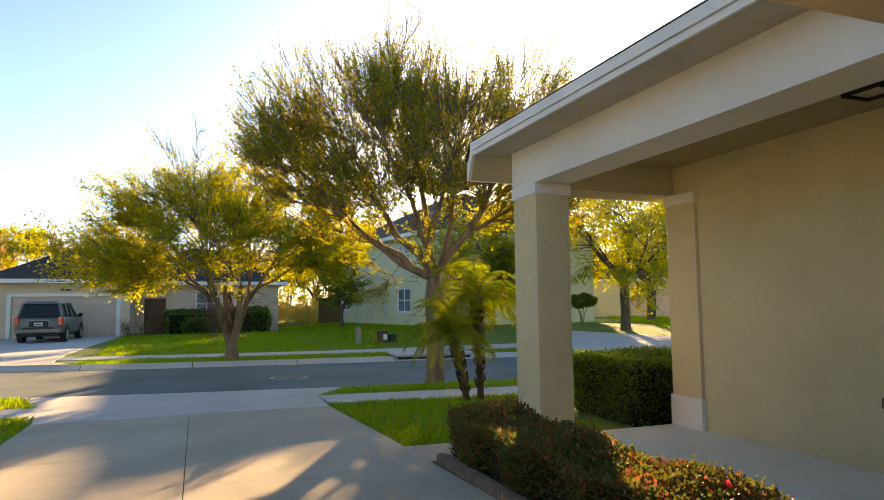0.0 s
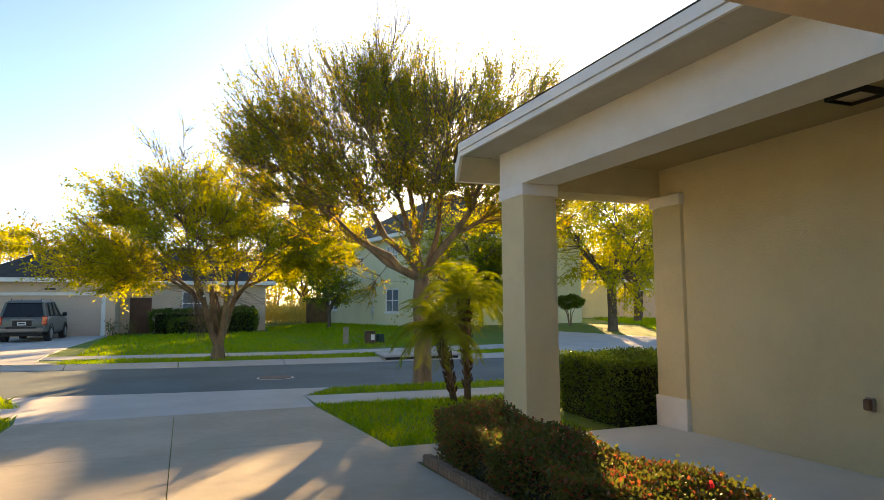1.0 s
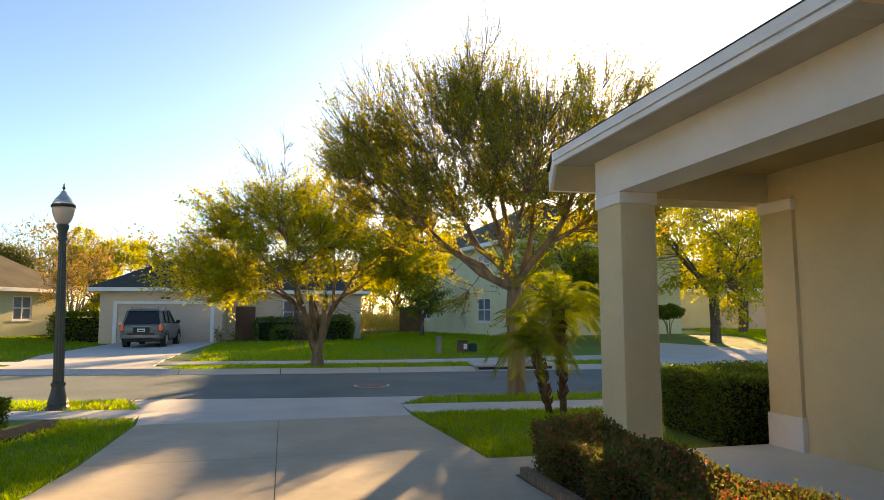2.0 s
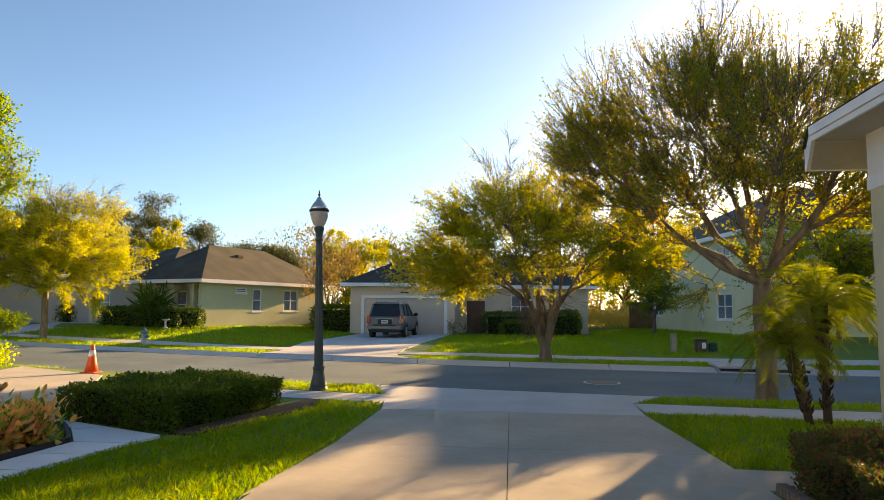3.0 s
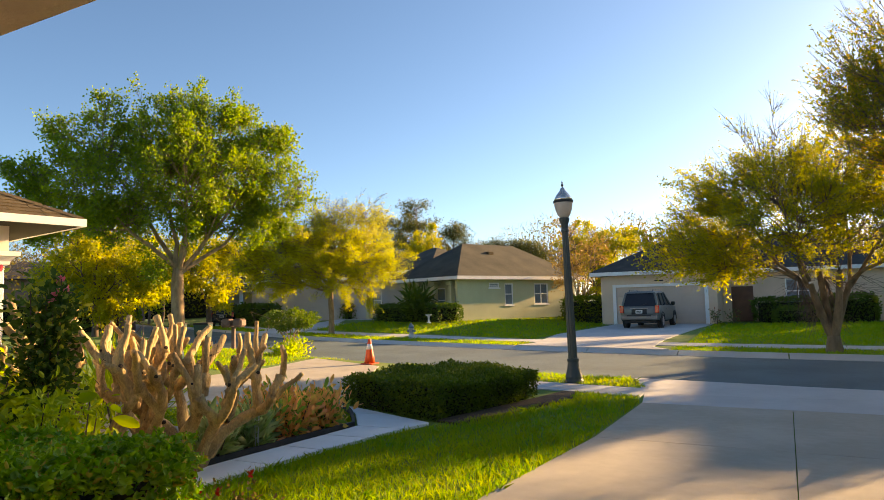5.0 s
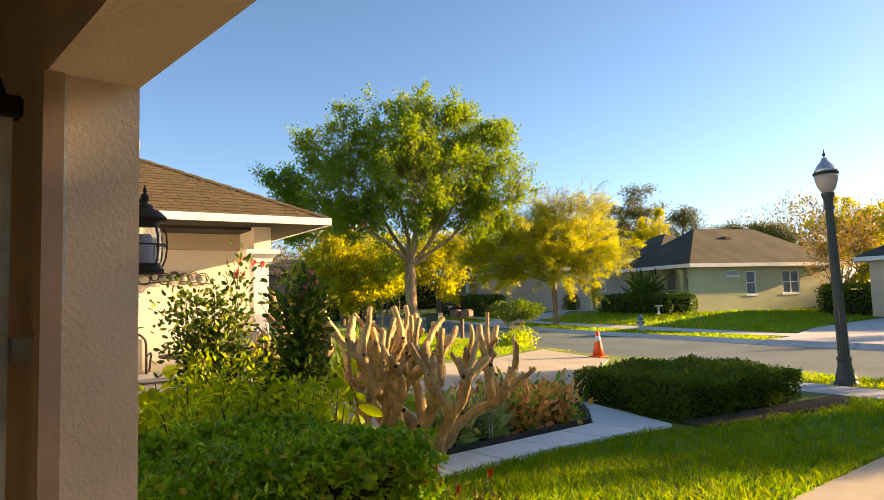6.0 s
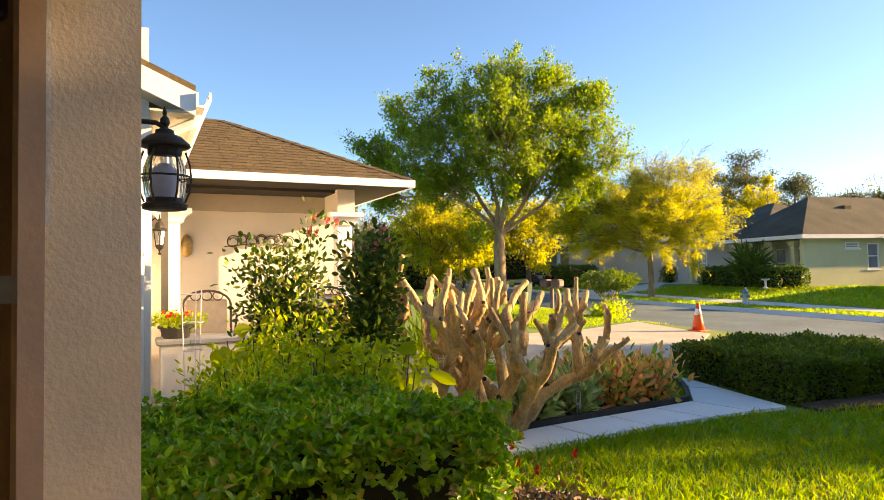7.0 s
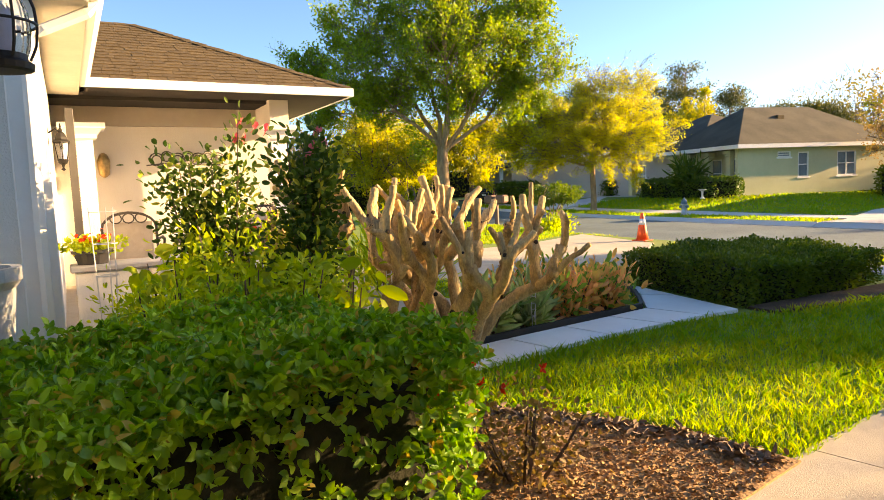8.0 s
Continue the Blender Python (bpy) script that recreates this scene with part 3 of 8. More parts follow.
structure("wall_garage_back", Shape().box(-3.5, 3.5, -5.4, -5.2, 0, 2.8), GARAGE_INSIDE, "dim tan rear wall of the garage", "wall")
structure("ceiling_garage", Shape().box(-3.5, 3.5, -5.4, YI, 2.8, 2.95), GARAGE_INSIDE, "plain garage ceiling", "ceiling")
structure("floor_garage", Shape().box(-3.3, 3.3, -5.2, 1.9, -0.12, 0.02), CONCRETE, "grey concrete garage floor slab", "floor")
STOP_TRIM = mat("door_stop_paint", (0.50, 0.36, 0.25), (0.42, 0.30, 0.2), 3.0, 0.5, 0.2, 40)
trim = Shape().box(-HW - 0.001, -HW + 0.012, YI - 0.01, YI + 0.045, 0, HZ).box(HW - 0.012, HW + 0.001, YI - 0.01, YI + 0.045, 0, HZ)
structure("trim_door_stop", trim, STOP_TRIM, "narrow brown door-stop strip along the garage jamb", "trim")
CHALK = mat("white_caulk", (0.75, 0.74, 0.7), (0.6, 0.56, 0.5), 20.0, 0.8, 0.5, 60)
structure("trim_caulk", Shape().box(-HW - 0.001, -HW + 0.006, YI + 0.046, YI + 0.056, 1.55, HZ - 0.02), CHALK, "flaking white caulk line on the jamb", "trim")

roof_a = thing("house_roof", Matrix(), "low brown shingle roof over garage and porch with white fascia", "roof", kind="structure")
part("roof_slope", Shape().add([(-4.0, 2.3, 3.02), (3.35, 2.3, 3.02), (3.35, -5.9, 5.4), (-4.0, -5.9, 5.4)], [(0, 1, 2, 3)]).mesh("roof_slope", SHINGLE_BROWN), roof_a)
part("fascia", Shape().box(-4.0, 3.35, 2.28, 2.33, 2.84, 3.02).mesh("fascia", TRIM_WHITE), roof_a)
part("soffit", Shape().box(-4.0, 3.35, YO, 2.28, 2.85, 2.87).mesh("soffit", TRIM_WHITE), roof_a)

# porch
CX0, CX1, CY0, CY1 = 3.80, 4.27, 7.48, 8.07
WX = 5.83
structure("wall_porch", Shape().box(WX, 6.15, YO, 7.08, -0.12, 3.45), STUCCO_TAN, "smooth tan stucco wall along the porch", "wall")
# Ceiling is the wall's tan darkened in colour to stand in for shade.
structure("ceiling_porch", Shape().box(CX1, WX, YO, 8.0, 3.22, 3.3), mat("porch_ceiling_shade", (0.40, 0.33, 0.18), (0.34, 0.28, 0.15), 1.2, 0.92, 0.5, 55), "tan plastered porch ceiling", "ceiling")
structure("floor_porch", Shape().box(3.0, WX, YO, 7.6, -0.2, -0.05), PORCH_CONCRETE, "pale smooth concrete porch floor", "floor")
structure("beam_porch", Shape().box(CX0, CX1 - 0.001, YO, 8.07, 2.93, 3.43), STUCCO_WHITE, "broad white painted porch beam", "beam")
structure("beam_cross", Shape().box(CX1, 6.15, 7.5, 8.0, 2.86, 3.42), STUCCO_TAN, "tan cross beam over the porch opening", "beam")
structure("beam_end", Shape().box(WX, 6.15, 7.081, 7.499, 2.862, 3.45), STUCCO_TAN, "tan wall end above the pilaster", "wall")
col = thing("porch_column", pose(CX0, CY0, 0), "square tan stucco column with a white cap", "column", kind="structure")
w, d = CX1 - CX0, CY1 - CY0
part("shaft", Shape().rough_box(0.006, w - 0.006, 0.006, d - 0.006, -0.15, 2.79).mesh("shaft", STUCCO_TAN), col)
part("cap", Shape().soft_box(-0.012, w + 0.012, -0.012, d + 0.012, 2.79, 2.928, 0.008).mesh("cap", TRIM_WHITE), col)
pil = thing("porch_pilaster", pose(WX, 7.08, 0), "tan pilaster with white cap and white base block", "column", kind="structure")
part("shaft", Shape().rough_box(-0.05, 0.4, 0.0, 0.52, 0.33, 2.72, seed=5.0).mesh("shaft", STUCCO_TAN), pil)
part("cap", Shape().soft_box(-0.075, 0.42, -0.02, 0.54, 2.72, 2.858, 0.008).mesh("cap", TRIM_WHITE), pil)
part("base_block", Shape().soft_box(-0.07, 0.42, -0.015, 0.535, -0.1, 0.33, 0.008).mesh("base_block", TRIM_WHITE), pil)
# eave over the porch: fascia boards, sloping soffit, shingle roof
EX, EY = 3.34, 8.28
part("fascia", Shape().prism([(EX, YO), (EX + 0.03, YO), (EX + 0.03, EY), (EX, EY)], 3.385, 3.445).mesh("fascia", TRIM_WHITE), roof_a)
part("fascia", Shape().prism([(EX - 0.02, YO), (EX + 0.03, YO), (EX + 0.03, EY + 0.02), (EX - 0.02, EY + 0.02)], 3.451, 3.55).mesh("fascia", TRIM_WHITE), roof_a)
part("fascia", Shape().add([(EX, EY, 3.385), (EX, EY, 3.55), (EX + 0.12, EY + 0.42, 3.14), (EX + 0.12, EY + 0.42, 3.40), (EX + 0.16, EY + 0.42, 3.14), (EX + 0.16, EY + 0.42, 3.40), (EX + 0.04, EY, 3.385), (EX + 0.04, EY, 3.55)], [(0, 1, 3, 2), (2, 3, 5, 4), (4, 5, 7, 6), (6, 7, 1, 0), (1, 7, 5, 3), (0, 2, 4, 6)]).mesh("fascia", TRIM_WHITE), roof_a)
part("fascia", Shape().box(EX + 0.12, 9.0, EY + 0.42, EY + 0.46, 3.14, 3.40).mesh("fascia", TRIM_WHITE), roof_a)
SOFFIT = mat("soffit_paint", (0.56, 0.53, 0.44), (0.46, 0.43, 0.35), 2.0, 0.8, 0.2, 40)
yy = YO
while yy < EY - 0.1:
    y2 = min(EY, yy + 2.13)
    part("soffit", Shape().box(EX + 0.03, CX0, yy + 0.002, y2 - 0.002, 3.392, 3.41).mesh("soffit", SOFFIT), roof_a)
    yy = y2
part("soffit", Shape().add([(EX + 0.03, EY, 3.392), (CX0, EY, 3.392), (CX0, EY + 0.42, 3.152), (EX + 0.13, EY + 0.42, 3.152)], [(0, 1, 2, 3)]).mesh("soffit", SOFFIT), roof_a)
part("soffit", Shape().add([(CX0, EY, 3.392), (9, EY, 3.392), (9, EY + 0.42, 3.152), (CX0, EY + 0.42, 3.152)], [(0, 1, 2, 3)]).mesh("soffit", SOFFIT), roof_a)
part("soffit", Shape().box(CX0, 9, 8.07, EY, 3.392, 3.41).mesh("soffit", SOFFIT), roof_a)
part("roof_slope", Shape().add([(EX - 0.03, YO - 0.5, 3.56), (EX - 0.03, EY + 0.02, 3.56), (6.6, EY + 0.02, 4.9), (6.6, YO - 0.5, 4.9)], [(3, 2, 1, 0)]).mesh("roof_slope", SHINGLE_BROWN), roof_a)
part("roof_slope", Shape().add([(EX - 0.03, EY + 0.02, 3.56), (EX + 0.1, EY + 0.48, 3.41), (9.0, EY + 0.48, 3.41), (9.0, EY - 3, 4.9), (6.6, EY + 0.02, 4.9)], [(0, 1, 2, 3, 4)]).mesh("roof_slope", SHINGLE_BROWN), roof_a)
structure("wall_front_room", Shape().box(6.15, 10.0, 7.08, 7.3, -0.12, 3.4), STUCCO_TAN, "tan stucco front wall beyond the pilaster", "wall")

# -- the house next door, turned ten degrees --
MB = pose(0, 0, 0, 0, 0, -10)
nb = thing("neighbour_house", MB, "white stucco house with brown shingle roof and sunlit porch wall", "house")
CREAM_WHITE = mat("cream_white_stucco", (0.70, 0.65, 0.57), (0.64, 0.59, 0.51), 1.0, 0.9, 0.5, 50)
part("wall", Shape().box(-12.75, -12.5, -4.0, 4.77, -0.2, 2.95).mesh("wall", CREAM_WHITE), nb, "cream rear wall of the entry porch")
part("end_beam", Shape().box(-12.5, -11.56, 4.47, 4.77, 2.38, 2.93).mesh("end_beam", CREAM_WHITE), nb)
# Near-black colour puts the shade under the eaves into the soffit boards.
SHADE_SOFFIT = mat("soffit_shade", (0.035, 0.031, 0.027), (0.025, 0.022, 0.019), 1.5, 0.9, 0.2, 40)
part("porch_ceiling", Shape().box(-12.5, -11.7, -4.0, 4.47, 2.79, 2.85).mesh("porch_ceiling", SHADE_SOFFIT), nb)
part("wall", Shape().box(-17.0, -12.5, 4.77, 5.0, -0.2, 2.95).mesh("wall", STUCCO_WHITE), nb)
part("wall", Shape().box(-7.3, -7.05, -4.0, 1.5, -0.2, 3.6).mesh("wall", STUCCO_WHITE), nb)
part("wall", Shape().box(-12.5, -7.3, 1.25, 1.5, -0.2, 2.8).mesh("wall", STUCCO_WHITE), nb)
eaves(nb, -17.0, -11.7, -4.0, 4.77, 2.93, 0.8, 0.1, SHADE_SOFFIT)
# sloping roof in courses of shingles
RX, RY, RZ, PITCH = -10.88, 5.57, 2.96, 0.5
nroof = part("roof", Shape().add([(RX, -5.0, RZ - 0.03), (RX, RY, RZ - 0.03), (RX - 2.75, RY - 2.75, RZ - 0.03 + 1.375), (RX - 2.75, -5.0, RZ - 0.03 + 1.375)], [(0, 1, 2, 3)]).add([(RX, RY, RZ - 0.03), (-17.5, RY, RZ - 0.03), (-17.5, RY - 2.75, RZ + 1.345), (RX - 2.75, RY - 2.75, RZ + 1.345)], [(0, 1, 2, 3)]).mesh("roof", SHINGLE_BROWN), nb, "brown asphalt shingle roof")
rng = random.Random(5)
shingle_meshes = []
SW = (0.15, 0.18, 0.21, 0.24, 0.3)
tab = lambda wv: ([(0, 0, 0), (0, wv, 0), (-0.17, wv, 0.0), (-0.17, 0, 0.0), (0, 0, 0.016), (0, wv, 0.016), (-0.17, wv, 0.004), (-0.17, 0, 0.004)], [(4, 5, 6, 7), (0, 1, 5, 4), (1, 2, 6, 5), (3, 0, 4, 7)])
for wv in SW:
    shingle_meshes.append(mesh_of("shingle", *tab(wv), SHINGLE_BROWN))
slope = Matrix.Rotation(math.atan(PITCH), 4, "Y")
count, rest = 0, Shape()
for row in range(20):
    dx = row * 0.14
    y = RY - dx - 0.02
    while y > 1.15:
        j = rng.randrange(5)
        m = pose(RX - dx, y - SW[j], RZ - 0.02 + dx * PITCH + rng.uniform(0, 0.007)) @ slope
        if count < 300:
            ob = part("shingle", shingle_meshes[j], nroof)
            ob.matrix_basis = m
        else:
            vv, ff = tab(SW[j])
            rest.add([m @ Vector(v) for v in vv], ff)
        y -= SW[j] + 0.006
        count += 1
tagged(part("upper_shingles", rest.mesh("upper_shingles", SHINGLE_BROWN), nroof), kind="stuff")
hip_mesh = Shape().add([(0.0, 0.0, 0.022), (-0.3, -0.3, 0.3 * PITCH + 0.006), (0.012, -0.13, 0.006), (-0.288, -0.43, 0.3 * PITCH - 0.006), (-0.13, 0.012, 0.006), (-0.43, -0.288, 0.3 * PITCH - 0.006), (0.0, 0.0, -0.004)], [(0, 1, 3, 2), (0, 4, 5, 1), (0, 2, 6), (0, 6, 4)]).mesh("hip_cap", SHINGLE_BROWN)
for k in range(12):
    part("hip_cap", hip_mesh, nroof).matrix_basis = pose(RX - k * 0.22, RY - k * 0.22, RZ + k * 0.22 * PITCH)
# gable end and gutter of the near wing
part("gable_roof", Shape().add([(-6.72, 1.86, 2.98), (-11.6, 1.86, 2.98), (-11.6, -1.6, 4.5), (-6.72, -1.6, 4.5), (-6.72, 1.86, 3.04), (-11.6, 1.86, 3.04), (-11.6, -1.6, 4.56), (-6.72, -1.6, 4.56)], [(3, 2, 1, 0), (4, 5, 6, 7), (0, 1, 5, 4), (3, 0, 4, 7)]).mesh("gable_roof", SHINGLE_BROWN), nb)
part("rake_board", Shape().add([(-6.7, 1.86, 2.78), (-6.7, -1.6, 4.3), (-6.7, -1.6, 4.5), (-6.7, 1.86, 2.98), (-6.74, 1.86, 2.78), (-6.74, -1.6, 4.3), (-6.74, -1.6, 4.5), (-6.74, 1.86, 2.98)], [(0, 1, 2, 3), (7, 6, 5, 4), (0, 4, 5, 1), (2, 6, 7, 3), (0, 3, 7, 4)]).mesh("rake_board", TRIM_WHITE), nb)
part("soffit", Shape().box(-11.4, -6.74, 1.5, 1.86, 2.80, 2.82).add([(-7.05, 1.86, 2.79), (-6.74, 1.86, 2.79), (-6.74, -1.6, 4.31), (-7.05, -1.6, 4.31)], [(0, 1, 2, 3)]).mesh("soffit", SOFFIT), nb)
part("gutter", Shape().add([(x, y, z) for x in (-11.4, -6.66) for y, z in ((1.86, 2.97), (1.86, 2.84), (1.93, 2.84), (1.985, 2.91), (1.985, 2.975), (1.965, 2.975), (1.965, 2.92), (1.92, 2.86), (1.88, 2.86), (1.88, 2.97))], [tuple(range(10)), tuple(range(19, 9, -1))] + [(i, 10 + i, 10 + (i + 1) % 10, (i + 1) % 10) for i in range(10)]).mesh("gutter", TRIM_WHITE), nb, "white aluminium gutter")
part("downspout", Shape().tube([(-6.95, 1.9, 2.84), (-6.95, 1.85, 2.76), (-6.98, 1.56, 2.62), (-6.98, 1.44, 2.55), (-6.98, 1.42, 1.2), (-6.98, 1.42, 0.05)], 0.045, 6).mesh("downspout", TRIM_WHITE), nb, "white downspout with an elbow")
part("corner_board", Shape().soft_box(-7.06, -7.0, 1.28, 1.52, -0.2, 2.8, 0.01).mesh("corner_board", TRIM_WHITE), nb)


def capital_column(parent, x, y, w, h):
    c = part("entry_column", Shape().soft_box(x - w / 2, x + w / 2, y - w / 2, y + w / 2, -0.15, h, 0.01).mesh("shaft", STUCCO_WHITE), parent)
    prof = [(0.0, h - 0.02), (0.05, h), (0.06, h + 0.05), (0.12, h + 0.12), (0.16, h + 0.13), (0.16, h + 0.2)]
    s = Shape()
    for (a, z0), (b, z1) in zip(prof, prof[1:]):
        k0, k1 = w / 2 + a, w / 2 + b
        s.add([(x - k0, y - k0, z0), (x + k0, y - k0, z0), (x + k0, y + k0, z0), (x - k0, y + k0, z0), (x - k1, y - k1, z1), (x + k1, y - k1, z1), (x + k1, y + k1, z1), (x - k1, y + k1, z1)], [(0, 1, 5, 4), (1, 2, 6, 5), (2, 3, 7, 6), (3, 0, 4, 7), (4, 5, 6, 7), (3, 2, 1, 0)])
    part("capital", s.mesh("capital", TRIM_WHITE), c)
    return c


capital_column(nb, -11.72, 1.86, 0.26, 2.24)
capital_column(nb, -11.72, 4.6, 0.26, 2.24)
part("frieze", Shape().box(-12.5, -12.4, -4.0, 4.468, 2.5, 2.785).mesh("frieze", mat("tan_beam_paint", (0.46, 0.40, 0.32), (0.40, 0.34, 0.27), 1.2, 0.9, 0.3, 40)), nb)
part("post", Shape().soft_box(-9.35, -9.27, 1.66, 1.74, -0.15, 2.35, 0.006).mesh("post", mat("dark_post_colour", (0.085, 0.078, 0.07), (0.06, 0.055, 0.05), 3, 0.6)), nb)
structure("floor_next_door", Shape().prism([tuple((MB @ Vector((x, y, 0)))[:2]) for x, y in ((-12.5, 1.5), (-7.0, 1.5), (-7.0, 5.2), (-12.5, 5.2))], -0.25, 0.12), CONCRETE, "pale concrete entry court of the house next door", "floor")

# -- house opposite with the two-car garage --
hc = thing("house_opposite", pose(0, 0, -0.08), "pinkish stucco house with dark hip roof and wide garage", "house")
GY = 40.5
front = place(wall_shape(6.5, 2.9, 0.2, [(0.9, 5.85, 0.0, 2.2)]), pose(-9.9, GY, 0))
part("wall", front.mesh("wall", PINKISH), hc)
part("wall", Shape().box(-9.9, -9.7, GY + 0.2, 52, 0, 2.9).mesh("wall", PINKISH), hc)
part("wall", Shape().box(-3.6, -3.4, GY + 0.2, 44, 0, 2.9).mesh("wall", PINKISH), hc)
part("wall", place(wall_shape(8.4, 2.9, 0.2, [(0.5, 1.7, 0, 2.1), (3.4, 4.7, 1.0, 2.5)]), pose(-3.4, 44, 0)).mesh("wall", PINKISH), hc)
window(hc, pose(0.0, 44.05, 1.0), 1.3, 1.5, 2)
part("front_door", Shape().soft_box(-2.9, -1.7, 44.06, 44.12, 0, 2.1, 0.01).mesh("front_door", mat("brown_door_paint", (0.16, 0.07, 0.035), (0.11, 0.05, 0.025), 3, 0.5)), hc)
part("wall", Shape().box(4.8, 5.0, 44.2, 52, 0, 2.9).mesh("wall", PINKISH), hc)
part("wall", Shape().box(-9.7, 5.0, 52, 52.2, 0, 2.9).mesh("wall", PINKISH), hc)
sectional_door(hc, pose(-9.0, GY + 0.1, 0.0), 4.95, 2.2, DOOR_PANEL)
tr = Shape().box(-9.2, -9.0, GY - 0.03, GY, 0, 2.36).box(-4.05, -3.85, GY - 0.03, GY, 0, 2.36).box(-9.0, -4.05, GY - 0.03, GY, 2.2, 2.36)
part("door_trim", tr.mesh("door_trim", TRIM_WHITE), hc)
for a in ((-9.9, -3.4, GY, 50), (-4.5, 5.0, 44, 52)):
    eaves(hc, *a, 3.1, 0.5, 0.2)
    part("roof", hip_roof(*a, 3.12, 0.52, 0.54).mesh("roof", SHINGLE_GREY), hc)
part("number_bars", Shape().box(-6.75, -6.25, GY - 0.02, GY - 0.005, 2.5, 2.58).mesh("number_bars", DARK_METAL), hc)

# -- long cream house beside the corner --
hd = thing("cream_house", pose(-18.4, 38.0, 0.27, 0, 0, -23), "cream stucco bungalow with grey hip roof and white fascia", "house")
part("wall", place(wall_shape(11.5, 2.7, 0.2, [(2.75, 3.7, 2.12, 2.45), (4.2, 5.0, 0.95, 2.4), (7.1, 8.55, 0.95, 2.4)]), pose(0, 0, 0, 0, 0, 90)).mesh("wall", CREAM), hd)
window(hd, pose(-0.05, 2.75, 2.12, 0, 0, 90), 0.95, 0.33, 1)
window(hd, pose(-0.05, 4.2, 0.95, 0, 0, 90), 0.8, 1.45, 1)
window(hd, pose(-0.05, 7.1, 0.95, 0, 0, 90), 1.45, 1.45, 2)
part("wall", place(wall_shape(6.0, 2.7, 0.2, [(2.45, 3.4, 0.5, 2.2), (4.15, 5.1, 0.5, 2.2)]), pose(-6.2, 1.3, 0)).mesh("wall", CREAM), hd)
window(hd, pose(-3.75, 1.35, 0.5), 0.95, 1.7, 1)
window(hd, pose(-2.05, 1.35, 0.5), 0.95, 1.7, 1)
for x in (-5.9, -4.25, -2.6, -0.85):
    cl = part("porch_pillar", Shape().soft_box(x - 0.16, x + 0.16, 0.05, 0.37, 0, 2.3, 0.02).mesh("pillar", CREAM), hd)
    part("capital", Shape().soft_box(x - 0.24, x + 0.24, -0.03, 0.45, 2.3, 2.42, 0.02).soft_box(x - 0.3, x + 0.3, -0.09, 0.51, 2.42, 2.6, 0.02).mesh("capital", CREAM), cl)
part("wall", Shape().box(-6.2, -0.2, 11.3, 11.5, 0, 2.7).mesh("wall", CREAM), hd)
part("wall", Shape().box(-6.4, -6.2, 1.3, 11.5, 0, 2.7).mesh("wall", CREAM), hd)
eaves(hd, -6.4, 0.0, 0.1, 11.5, 2.85, 0.5, 0.2)
part("roof", hip_roof(-6.4, 0.0, 0.1, 11.5, 2.87, 0.66, 0.54).mesh("roof", SHINGLE_DUN), hd)
part("roof_vent", Shape().soft_box(-2.75, -1.9, 4.6, 5.1, 4.45, 4.72, 0.03).mesh("roof_vent", SHINGLE_BROWN), hd)
part("vent_pipe", Shape().tube([(-1.3, 2.9, 3.6), (-1.3, 2.9, 4.0)], 0.05, 8).tube([(-1.0, 3.9, 3.5), (-1.0, 3.9, 3.8)], 0.05, 8).mesh("vent_pipe", GALV), hd)
# higher entry wing with a second fascia
part("wall", Shape().box(-13.5, -6.45, 3.0, 9.5, 0, 3.5).mesh("wall", CREAM), hd)
eaves(hd, -13.5, -6.0, 2.6, 9.5, 3.7, 0.4, 0.2)
part("roof", hip_roof(-13.5, -6.0, 2.6, 9.5, 3.72, 0.5, 0.44).mesh("roof", SHINGLE_DUN), hd)
for x in (-12.5, -7.2):
    part("porch_pillar", Shape().soft_box(x - 0.22, x + 0.22, 1.2, 1.64, 0, 3.4, 0.02).mesh("pillar", CREAM), hd)
part("entry_beam", Shape().box(-12.8, -6.9, 1.2, 3.0, 3.0, 3.45).mesh("entry_beam", CREAM), hd)

# -- two-storey beige house behind the tree --
he = thing("two_storey_house", pose(11.9, 34.5, 0.25, 0, 0, 8.5), "two-storey beige stucco house with dark hip roof", "house")
shell(he, 0, 12, 0, 15, 5.1, BEIGE, {"w": [(1.3, 2.2, 3.5, 4.4), (11.1, 12.9, 0.8, 2.2), (11.2, 12.8, 3.65, 4.75), (6.8, 7.7, 3.6, 4.4), (1.7, 3.1, 0.9, 1.9)], "s": [(1.2, 2.8, 3.6, 4.9), (5.0, 6.6, 3.6, 4.9), (1.2, 2.8, 0.8, 2.3)]})
eaves(he, 0, 12, 0, 15, 5.3, 0.5, 0.2)
part("roof", hip_roof(0, 12, 0, 15, 5.32, 0.53, 0.54).mesh("roof", SHINGLE_DUN), he)
part("meter_pipe", Shape().tube([(-0.06, 5.6, 0.3), (-0.06, 5.6, 3.2)], 0.035, 6).soft_box(-0.14, -0.01, 5.4, 5.7, 0.7, 1.15, 0.02).mesh("meter_pipe", GALV), he)
part("rear_wall", Shape().box(-1.6, 0.0, 13.6, 13.8, 0, 1.8).mesh("rear_wall", mat("brown_fence_wood", (0.22, 0.12, 0.05), (0.14, 0.08, 0.035), 2, 0.9)), he)

